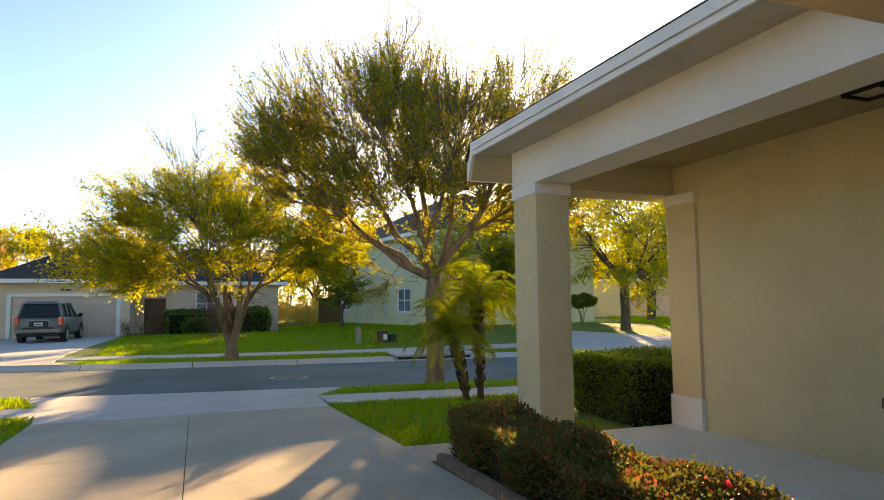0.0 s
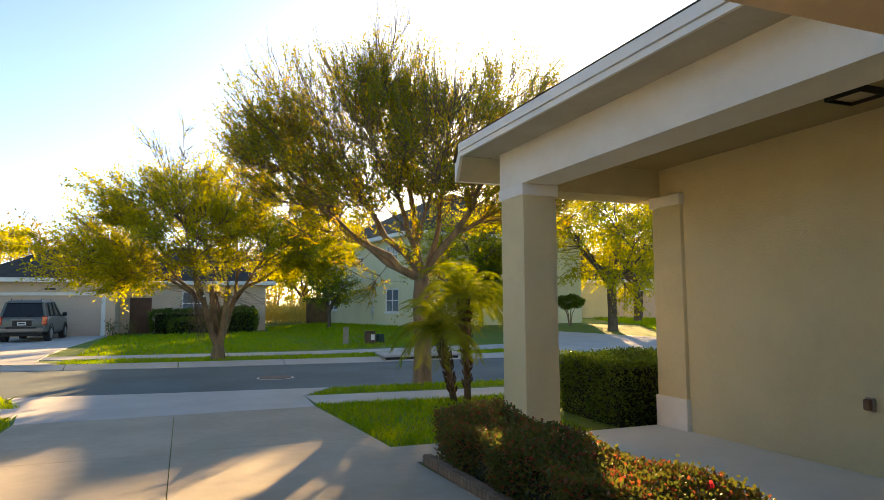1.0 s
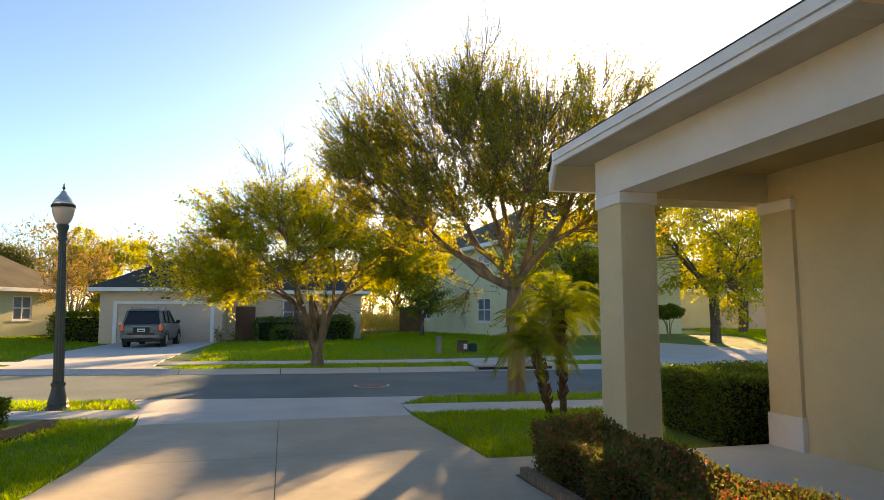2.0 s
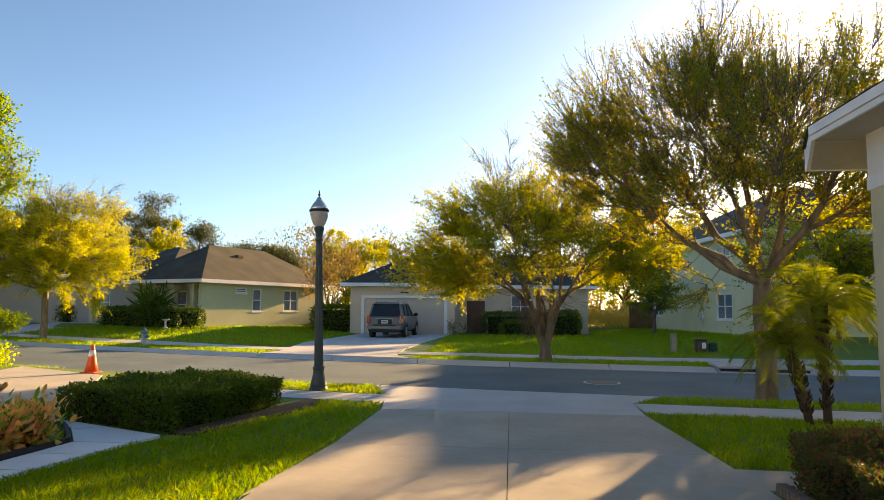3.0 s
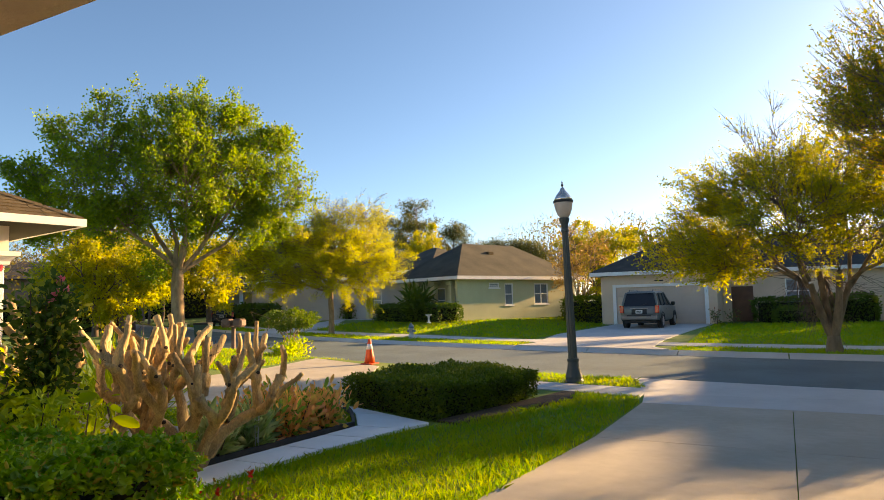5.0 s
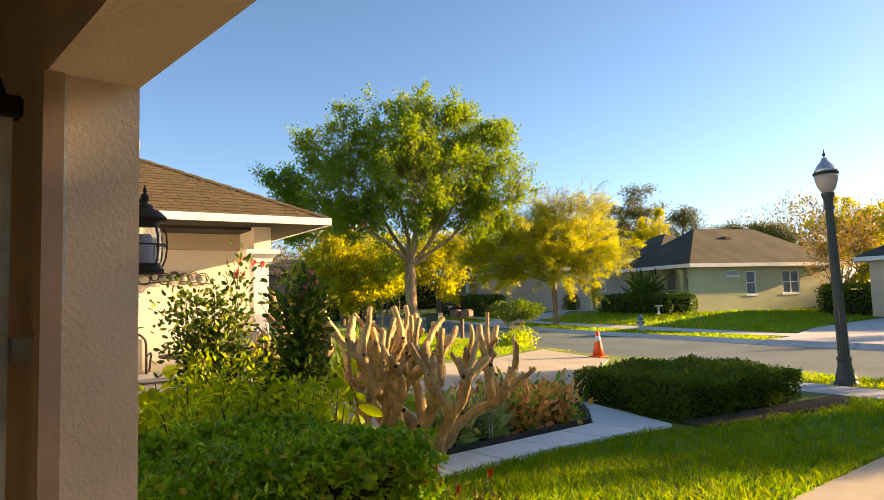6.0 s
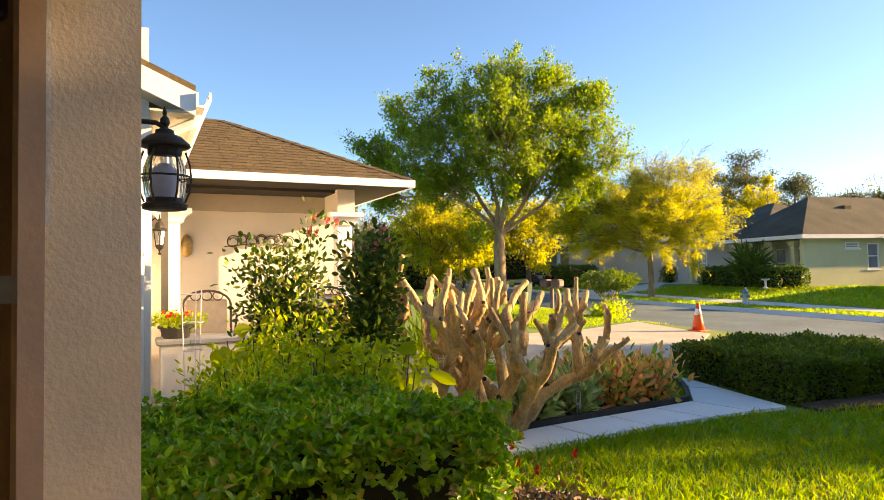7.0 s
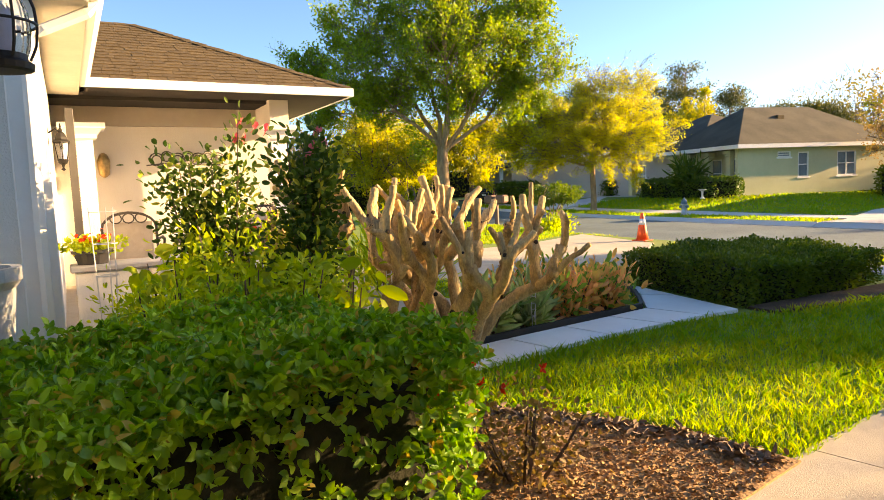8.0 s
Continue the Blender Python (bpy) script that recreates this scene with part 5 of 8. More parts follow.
LEAF_PINE = mat("pine_needles", (0.045, 0.065, 0.016), (0.13, 0.13, 0.025), 0.3, 0.6, trans=0.35, island=True)


def pine(x, y, h, seed):
    rg = np.random.default_rng(seed)
    th = thing("pine_tree", pose(x, y, gz(x, y)), "tall dark pine behind the roofs", "tree", "pines")
    wood = Shape().tube([(0, 0, -0.2), (0.1, 0, h * 0.5), (0, 0, h * 0.97)], [0.22, 0.15, 0.05], 7)
    P = []
    for k in range(34):
        z = h * rg.uniform(0.45, 0.97)
        w = rg.uniform(0, 6.28)
        L = h * rg.uniform(0.09, 0.2) * math.sqrt(max(0.08, 1 - ((z / h - 0.68) / 0.34) ** 2))
        e = np.array([math.cos(w) * L, math.sin(w) * L, z + rg.uniform(0, 0.5)])
        wood.tube([(0, 0, z - 0.3), tuple(e)], [0.05, 0.02], 4)
        P.append(e + rg.normal(size=(150, 3)) * [0.48, 0.48, 0.3])
    P = np.concatenate(P)
    part("trunk", wood.mesh("trunk", BARK, True), th)
    part("crown", leaves("crown", P, rand_dir(rg, len(P)) + [0, 0, 0.3], 0.4, 0.045, LEAF_PINE, rg), th)


for x, y, h, sd in ((-37.3, 65.8, 12.9, 1), (-41.5, 66, 11.2, 2), (-34.2, 69.0, 10.0, 3), (-29.5, 70, 7.9, 4), (-27.0, 71, 7.7, 5), (-25.0, 70, 7.4, 6)):
    pine(x, y, h, sd)

# far woods behind the houses, too many to count
rg = np.random.default_rng(40)
P, S, TW, TD = [], Shape(), [], []
for k in range(150):
    az = radians(-62 + 152 * k / 149 + rg.uniform(-0.8, 0.8))
    dist = rg.uniform(72, 120)
    cx, cy = -math.sin(az) * dist, math.cos(az) * dist
    h = rg.uniform(7.5, 12.5) * dist / 85
    if -0.2 < az < 0.12:
        h *= 0.8
    r = h * rg.uniform(0.3, 0.45)
    n = int(rg.choice([150, 450, 1000]))
    q = rand_dir(rg, n) * rg.uniform(0.2, 1, (n, 1)) ** 0.5
    P.append(np.array([cx, cy, h * 0.55]) + q * [r, r, h * 0.45])
    m = 420
    q = rand_dir(rg, m) * rg.uniform(0.3, 1.05, (m, 1)) ** 0.5
    q[:, 2] = np.abs(q[:, 2]) * 1.1
    TW.append(np.array([cx, cy, h * 0.5]) + q * [r, r, h * 0.45])
    TD.append(q * [0.9, 0.9, 0.5] + [0, 0, 0.45] + rg.normal(size=(m, 3)) * 0.45)
    S.tube([(cx, cy, 0.0), (cx + 0.1 * r, cy, h * 0.4), (cx, cy, h * 0.75)], [0.16, 0.12, 0.03], 5, caps=False)
P = np.concatenate(P)
LEAF_WOODS = mat("far_woods_leaves", (0.15, 0.14, 0.03), (0.28, 0.22, 0.04), 0.08, 0.7, trans=0.4, island=True)
woods = thing("far_woods", Matrix(), "hazy belt of half-bare yellow woods behind the houses", "woods", kind="stuff")
part("crown", leaves("crown", P, rand_dir(rg, len(P)), 0.42, 0.13, LEAF_WOODS, rg), woods)
FAR_TWIG = mat("far_twigs", (0.20, 0.16, 0.11), (0.13, 0.10, 0.07), 0.1, 0.9)
part("trunk", S.mesh("trunk", FAR_TWIG), woods)
part("branchwork", leaves("branchwork", np.concatenate(TW), np.concatenate(TD), 1.15, 0.024, FAR_TWIG, rg), woods)
# golden brush on the open land between the houses
rg = np.random.default_rng(43)
q = np.array([2.0, 51.0]) + rg.uniform(0, 1, (16000, 2)) * [16, 12]
top = np.array([0.9 + 1.3 * abs(noise.noise(Vector((x * 0.5, y * 0.5, 2.0)))) * 2 for x, y in q])
P = np.column_stack([q, rg.uniform(0, 1, len(q)) ** 0.7 * top])
LEAF_BRUSH = mat("dry_brush", (0.44, 0.35, 0.09), (0.64, 0.49, 0.13), 0.3, 0.8, trans=0.5, island=True)
brush = thing("dry_brush", Matrix(), "golden dry brush and tall grass behind the lawns", "brush", kind="stuff")
part("blade", leaves("blade", P, rand_dir(rg, len(P)) * 0.5 + [0, 0, 0.8], 0.42, 0.035, LEAF_BRUSH, rg), brush)


# ---- hedges ----
def hedge(name, pts, height, leaf, material, n, label, seed, z=None, category="hedge", bulge=0.05, fold=0.0, flowers=None, heart=0.9, rosette=1):
    """A clipped hedge over a footprint given counter-clockwise: a near-black core that paints the shade inside, and
    leaves on its sides and top.
    """
    rg = np.random.default_rng(seed)
    pts = np.array(pts, float)
    c = pts.mean(0)
    base = gz(*c) if z is None else z
    th = thing(name, pose(c[0], c[1], base), label, category)
    loc = pts - c
    # solid core coloured near-black as the shade between the leaves
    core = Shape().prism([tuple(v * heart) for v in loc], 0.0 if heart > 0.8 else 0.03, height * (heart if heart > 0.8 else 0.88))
    part("heart", core.mesh("heart", mat("hedge_shade_core", (0.012, 0.016, 0.007), (0.022, 0.021, 0.01), 12, 1.0, 1.0, 40)), th)
    m = len(loc)
    seg = np.roll(loc, -1, 0) - loc
    lens = np.linalg.norm(seg, axis=1)
    area = 0.5 * abs(np.sum(loc[:, 0] * np.roll(loc[:, 1], -1) - np.roll(loc[:, 0], -1) * loc[:, 1]))
    side_area = lens.sum() * height
    ns = int(n * side_area / (side_area + area * (1.3 if rosette == 1 else 2.3)))
    e = rg.choice(m, ns, p=lens / lens.sum())
    f = rg.uniform(0, 1, (ns, 1))
    p2 = loc[e] + seg[e] * f
    nrm = np.stack([seg[e][:, 1], -seg[e][:, 0]], 1) / lens[e][:, None]
    h = (rg.uniform(0.02, 1.0, ns) ** 0.85 if heart > 0.8 else 1.0 - 0.97 * rg.uniform(0, 1, ns) ** 1.6) * height
    ins = (rg.exponential(0.04 if heart > 0.8 else 0.075, ns) - np.abs(rg.normal(0, leaf[0] * 0.6, ns)))[:, None]
    wave = (np.sin(p2[:, :1] * 5 + h[:, None] * 4) + np.sin(p2[:, 1:] * 6.3)) * bulge * 0.5
    xy = p2 + nrm * (wave - ins)
    P1 = np.column_stack([xy, h])
    D1 = np.column_stack([nrm * 0.8, np.full(ns, 0.25)]) + rg.normal(size=(ns, 3)) * 0.55
    nt = n - ns
    u = rg.uniform(0, 1, (nt * 3, 2))
    lo, hi = loc.min(0), loc.max(0)
    q = lo + u * (hi - lo)
    q = q[in_poly(q, loc)][:nt]
    top = height + (np.sin(q[:, 0] * 5.1) + np.sin(q[:, 1] * 4.3 + 1)) * bulge * 0.4 - rg.exponential(0.035, len(q)) + np.abs(rg.normal(0, leaf[0] * 0.6, len(q)))
    P2 = np.column_stack([q, top])
    D2 = rg.normal(size=(len(q), 3)) * 0.6 + [0, 0, 0.75]
    P, D = np.concatenate([P1, P2]), np.concatenate([D1, D2])
    if rosette > 1:
        F = np.repeat(D / np.linalg.norm(D, axis=1, keepdims=True), rosette, 0) + [0, 0, 0.35]
        D = F * 0.45 + rand_dir(rg, len(P) * rosette) * 0.8
        P = np.repeat(P, rosette, 0) + rg.normal(size=(len(P) * rosette, 3)) * leaf[0] * 0.12
    part("foliage", leaves("foliage", P, D, leaf[0], leaf[1], material, rg, fold, F if rosette > 1 else None), th)
    if heart < 0.8:
        for k in range(26):
            a, b = loc[k % m] * rg.uniform(0.1, 0.7), loc[(k * 3 + 1) % m] * rg.uniform(0.2, 0.9)
            part("stem", Shape().tube([(a[0], a[1], -0.03), ((a[0] + b[0]) / 2, (a[1] + b[1]) / 2, height * 0.5), (b[0], b[1], height * 0.9)], [0.012, 0.009, 0.004], 5).mesh("stem", BARK), th)
    if flowers:
        fm, k = flowers
        s = rg.choice(len(P2), k)
        fp = np.repeat(P2[s], 5, 0) + rg.normal(size=(k * 5, 3)) * 0.008
        part("blossom", leaves("blossom", fp, rand_dir(rg, k * 5) + [0, 0, 0.5], 0.035, 0.014, fm, rg), th)
    return th


def in_poly(q, poly):
    poly = np.asarray(poly, float)
    x, y = q[:, 0], q[:, 1]
    inside = np.zeros(len(q), bool)
    j = len(poly) - 1
    for i in range(len(poly)):
        xi, yi, xj, yj = *poly[i], *poly[j]
        hit = ((yi > y) != (yj > y)) & (x < (xj - xi) * (y - yi) / (yj - yi + 1e-12) + xi)
        inside ^= hit
        j = i
    return inside


hedge("clipped_hedge", [(-6.2, 9.45), (-4.22, 8.7), (-3.75, 11.35), (-5.6, 11.95)], 0.47, (0.046, 0.015), LEAF_BOX, 36000, "square clipped dark green hedge block beside the path", 51, bulge=0.085)
hedge("entry_hedge", [(5.27, 7.75), (6.9, 7.75), (7.1, 9.6), (5.4, 9.5)], 0.83, (0.05, 0.015), LEAF_DARK, 17000, "tall clipped hedge block next to the pilaster", 52)
hedge("porch_hedge", [(2.42, 2.0), (2.95, 2.0), (2.98, 5.4), (3.1, 6.7), (2.85, 7.0), (2.45, 6.95), (2.4, 5.5)], 0.5, (0.032, 0.012), LEAF_RED, 50000, "low loropetalum hedge with reddish leaves and pink blossom", 53, flowers=(FLOWER_PINK, 40), bulge=0.09, heart=0.82)
hedge("viburnum_hedge", [(-3.98, 2.02), (-2.62, 2.0), (-2.5, 3.15), (-2.75, 3.4), (-3.95, 3.35)], 0.79, (0.042, 0.0128), LEAF_VIB, 4500, "glossy green viburnum hedge in front of the garage wall", 54, fold=0.35, bulge=0.08, heart=0.79, rosette=5)
hedge("foundation_hedge", [(-1.6, 42.3), (2.0, 42.3), (2.0, 43.3), (-1.6, 43.3)], 1.25, (0.14, 0.05), LEAF_DARK, 3500, "dark clipped hedge under the window opposite", 55)
hedge("foundation_hedge", [(2.2, 41.6), (4.15, 41.6), (4.15, 43.2), (2.2, 43.2)], 1.35, (0.14, 0.05), LEAF_DARK, 3500, "dark rounded hedge at the house corner", 56)
hedge("foundation_hedge", [(-0.5, 41.0), (2.4, 41.0), (2.4, 41.8), (-0.5, 41.8)], 0.75, (0.14, 0.05), LEAF_DARK, 2200, "low dark hedge in front of a taller one", 57)
hedge("foundation_hedge", [(-12.6, 41.5), (-10.1, 41.2), (-10.0, 43.5), (-12.6, 43.6)], 1.5, (0.16, 0.055), LEAF_GREEN, 3500, "leafy green shrub mass beside the garage", 58)
md = pose(-18.4, 38.0, 0.27, 0, 0, -23)
hedge("front_hedge", [tuple((md @ Vector((x, y, 0)))[:2]) for x, y in ((-6.8, -1.9), (0.7, -1.9), (0.9, -0.5), (-6.8, -0.6))], 1.0, (0.14, 0.05), LEAF_DARK, 6000, "long dark clipped hedge along the cream house", 59)
hedge("entry_bushes", [tuple((md @ Vector((x, y, 0)))[:2]) for x, y in ((-16.5, 0.3), (-13.8, 0.3), (-13.8, 1.6), (-16.5, 1.6))], 1.2, (0.16, 0.06), LEAF_DARK, 3000, "dark bushes near the house entry", 60)
hedge("distant_hedge", [(25.5, 48.6), (28.5, 46.3), (29.4, 47.4), (26.4, 49.8)], 1.4, (0.16, 0.06), LEAF_DARK, 3500, "dark hedge by the distant garage", 61)
hedge("distant_hedge", [(21.5, 51.5), (25.0, 49.0), (25.9, 50.2), (22.4, 52.8)], 1.7, (0.16, 0.06), LEAF_DARK, 3500, "dark hedge by the distant garage", 62)
hedge("distant_hedge", [(-52.0, 25.5), (-50.5, 24.5), (-46.5, 33.5), (-48.0, 34.2)], 2.2, (0.26, 0.09), LEAF_DARK, 3200, "dark shrubs closing the end of the street", 64)
hedge("distant_hedge", [(-80.0, 60.0), (-77.0, 57.5), (-62.0, 67.0), (-65.0, 70.0)], 4.0, (0.42, 0.14), LEAF_GREEN, 3600, "tall leafy shrubs closing the end of the street", 65)
hedge("distant_hedge", [(-41.5, 42.0), (-37.0, 40.5), (-36.6, 42.0), (-41.2, 43.6)], 1.5, (0.2, 0.07), LEAF_DARK, 3500, "dark shrubs in a garden down the street", 63)

# ---- turf ----
HARD = [[(-8.9, 20), (-3.3, 20), (-3.7, 40.4), (-9.4, 40.4)], [(11.6, 20), (19.5, 20), (30.0, 46.5), (24.6, 47.0)], [(-30.5, 20), (-26.5, 20), (-28.0, 44.0), (-32.0, 44.0)],
        [(-6.35, 9.45), (-9.75, 15.75), (-13.3, 17.55), (-12.3, 14.2), (-11.9, 7.6), (-8.8, 8.2)], [(-6.25, 9.45), (-4.2, 8.68), (-3.55, 11.5), (-5.6, 12.1)]]


def turf(name, poly, label, seed, near=1.0, top=2600.0, material=GRASS, most=60000):
    """Grass blades over an outline, thinning out and coarsening with the distance from the drive's head."""
    rg = np.random.default_rng(seed)
    poly = np.array(poly, float)
    lo, hi = poly.min(0), poly.max(0)
    dmin = max(3.0, np.linalg.norm(np.clip([-0.5, 1.5], lo, hi) - [-0.5, 1.5]))
    dens = lambda d: np.minimum(top, 42000.0 / d ** 2) * near
    n = int(min(900000, dens(dmin) * np.prod(hi - lo)))
    q = lo + rg.uniform(0, 1, (n, 2)) * (hi - lo)
    d = np.linalg.norm(q - [-0.5, 1.5], axis=1)
    q = q[(rg.uniform(0, dens(dmin), n) < dens(d)) & in_poly(q, poly)]
    for h in HARD:
        q = q[~in_poly(q, h)]
    q = q[rg.permutation(len(q))[:most]]
    n = len(q)
    d = np.linalg.norm(q - [-0.5, 1.5], axis=1)[:, None]
    z = np.array([gz(x, y) for x, y in q]) - 0.01
    p = np.column_stack([q, z])
    w = rg.uniform(0, 6.283, n)
    side = np.column_stack([np.cos(w), np.sin(w), np.zeros(n)])
    wide = 0.0035 * np.maximum(1.0, d / 5.0) * rg.uniform(0.7, 1.3, (n, 1))
    patch = 0.75 + 0.5 * np.sin(q[:, :1] * 2.1 + 1.0) * np.cos(q[:, 1:] * 1.7)
    tall = rg.uniform(0.035, 0.085, (n, 1)) * (0.85 + 0.35 * patch) * np.maximum(1.0, d / 22.0)
    lean = rg.normal(size=(n, 3)) * [0.5, 0.5, 0.0]
    tip = p + (lean + [0, 0, 1.0]) * tall
    mid = p + (lean * 0.3 + [0, 0, 0.6]) * tall
    v = np.stack([p - side * wide, p + side * wide, mid + side * wide * 0.8, tip, mid - side * wide * 0.8], 1).reshape(-1, 3)
    k = 5 * np.arange(n)[:, None]
    f = (k + [0, 1, 2, 3, 4])
    ob = new(name, fast_mesh(name, v, f, material))
    return tagged(ob, label, "grass", kind="stuff")


nk = near_kerb
turf("lawn_left", [(-2.22, 4.97), (-2.07, 8.5), (-2.1, 11.4), (-2.27, 12.2), (-3.4, 12.4), (-3.22, 11.5), (-3.92, 8.6), (-4.28, 8.0), (-4.43, 6.6), (-4.47, 5.4), (-4.48, 4.42), (-3.75, 4.52), (-3.3, 4.78), (-2.7, 4.97)], "thick bright green lawn between drive and path", 71, 1.5)
turf("verge_left", [(-2.35, 13.4), (-2.95, nk(-2.95) - 0.1), (-6.0, nk(-6) - 0.1), (-9.3, nk(-9.3) - 0.1), (-9.2, 15.4), (-6.0, 14.2), (-4.0, 13.7)], "strip of verge grass round the lamp post", 72, 1.6)
turf("lawn_right", [(2.29, 7.87), (4.9, 7.75), (5.1, 9.6), (9.5, 9.8), (9.5, 11.3), (2.16, 11.75)], "green lawn beside the drive", 73, 1.6)
turf("verge_right", [(2.32, 13.05), (2.98, nk(2.98) - 0.1), (22, nk(22) - 0.1), (22, nk(22) - 1.5)], "verge grass under the elm", 74, 1.8)
turf("verge_far", [(-48, far_kerb(-48) + 0.1)] + [(x, far_kerb(x) + 0.1) for x in range(-40, 31, 5)] + [(x, far_kerb(x) + 1.95) for x in range(30, -41, -5)] + [(-48, far_kerb(-48) + 1.95)], "verge grass across the street", 75, 2.0, most=40000)
turf("lawn_far", [(-3.2, 25.6), (11, 24.7), (11.5, 34), (9.5, 48), (5.4, 48), (5.2, 44), (4.8, 41.3), (-3.6, 40.2)], "sunlit lawn between the houses opposite", 76, 2.0, most=45000)
turf("lawn_cream_house", [(-9.6, 27.6), (-9.6, 41), (-13.6, 46.5), (-17.5, 37.0), (-25.5, 40.0), (-30, 36), (-20, 30.9)], "bright lawn in front of the cream house", 77, 2.0, most=45000)
turf("lawn_far_right", [(20.3, 25), (33, 26), (33, 45), (30.5, 45)], "green lawn beyond the porch opening", 78, 2.0, most=20000)
turf("lawn_next_door", [(-10.4, 17.3), (-13.6, 17.75), (-22, 21.6), (-30, 24.6), (-30, 20), (-22, 16.5), (-13.2, 13.4), (-12.7, 14.2), (-13.6, 17.5)], "sunlit yellow-green verge by the next drive", 79, 2.0, most=30000)
turf("lawn_court", [(-9.6, 8.2), (-6.4, 9.3), (-5.6, 8.8), (-5.1, 8.1), (-7.3, 6.0), (-9.5, 7.0)], "grass strip in front of the entry court", 80, 1.2)

# mulch chips and dead leaves on the bed
rg = np.random.default_rng(82)
q = np.array([-3.8, 3.2]) + rg.uniform(0, 1, (15000, 2)) * [1.65, 1.85]
q = q[in_poly(q, [(-2.24, 3.2), (-2.22, 4.9), (-2.7, 4.95), (-3.3, 4.72), (-3.75, 4.45), (-3.6, 3.3)])]
P = np.column_stack([q, [gz(x, y) + 0.035 for x, y in q]])
D = rg.normal(size=(len(P), 3)) * [1, 1, 0.25]
chips = new("bark_chips", leaves("bark_chips", P, D, 0.026, 0.0065, mat("bark_chip", (0.46, 0.29, 0.13), (0.19, 0.115, 0.055), 3, 0.95, island=True), rg))
tagged(chips, "scattered brown bark chips and dry leaves", "mulch", kind="stuff")
rim = [(-2.3, 4.86), (-2.7, 4.9), (-3.3, 4.68), (-3.75, 4.42)]
seg = rg.integers(0, 3, 620)
f = rg.uniform(0, 1, (620, 1))
q = np.array(rim)[seg] * (1 - f) + np.array(rim)[seg + 1] * f + rg.normal(size=(620, 2)) * 0.05 - [0, 0.05]
P = np.column_stack([q, [gz(x, y) + 0.04 for x, y in q]])
litter = new("leaf_litter", leaves("leaf_litter", P, rg.normal(size=(620, 3)) * [1, 1, 0.3], 0.055, 0.014, mat("dead_leaf", (0.34, 0.25, 0.17), (0.13, 0.09, 0.06), 3, 0.9, island=True), rg, 0.3))
tagged(litter, "curled grey-brown dead leaves along the lawn's edge", "leaf litter", kind="stuff")

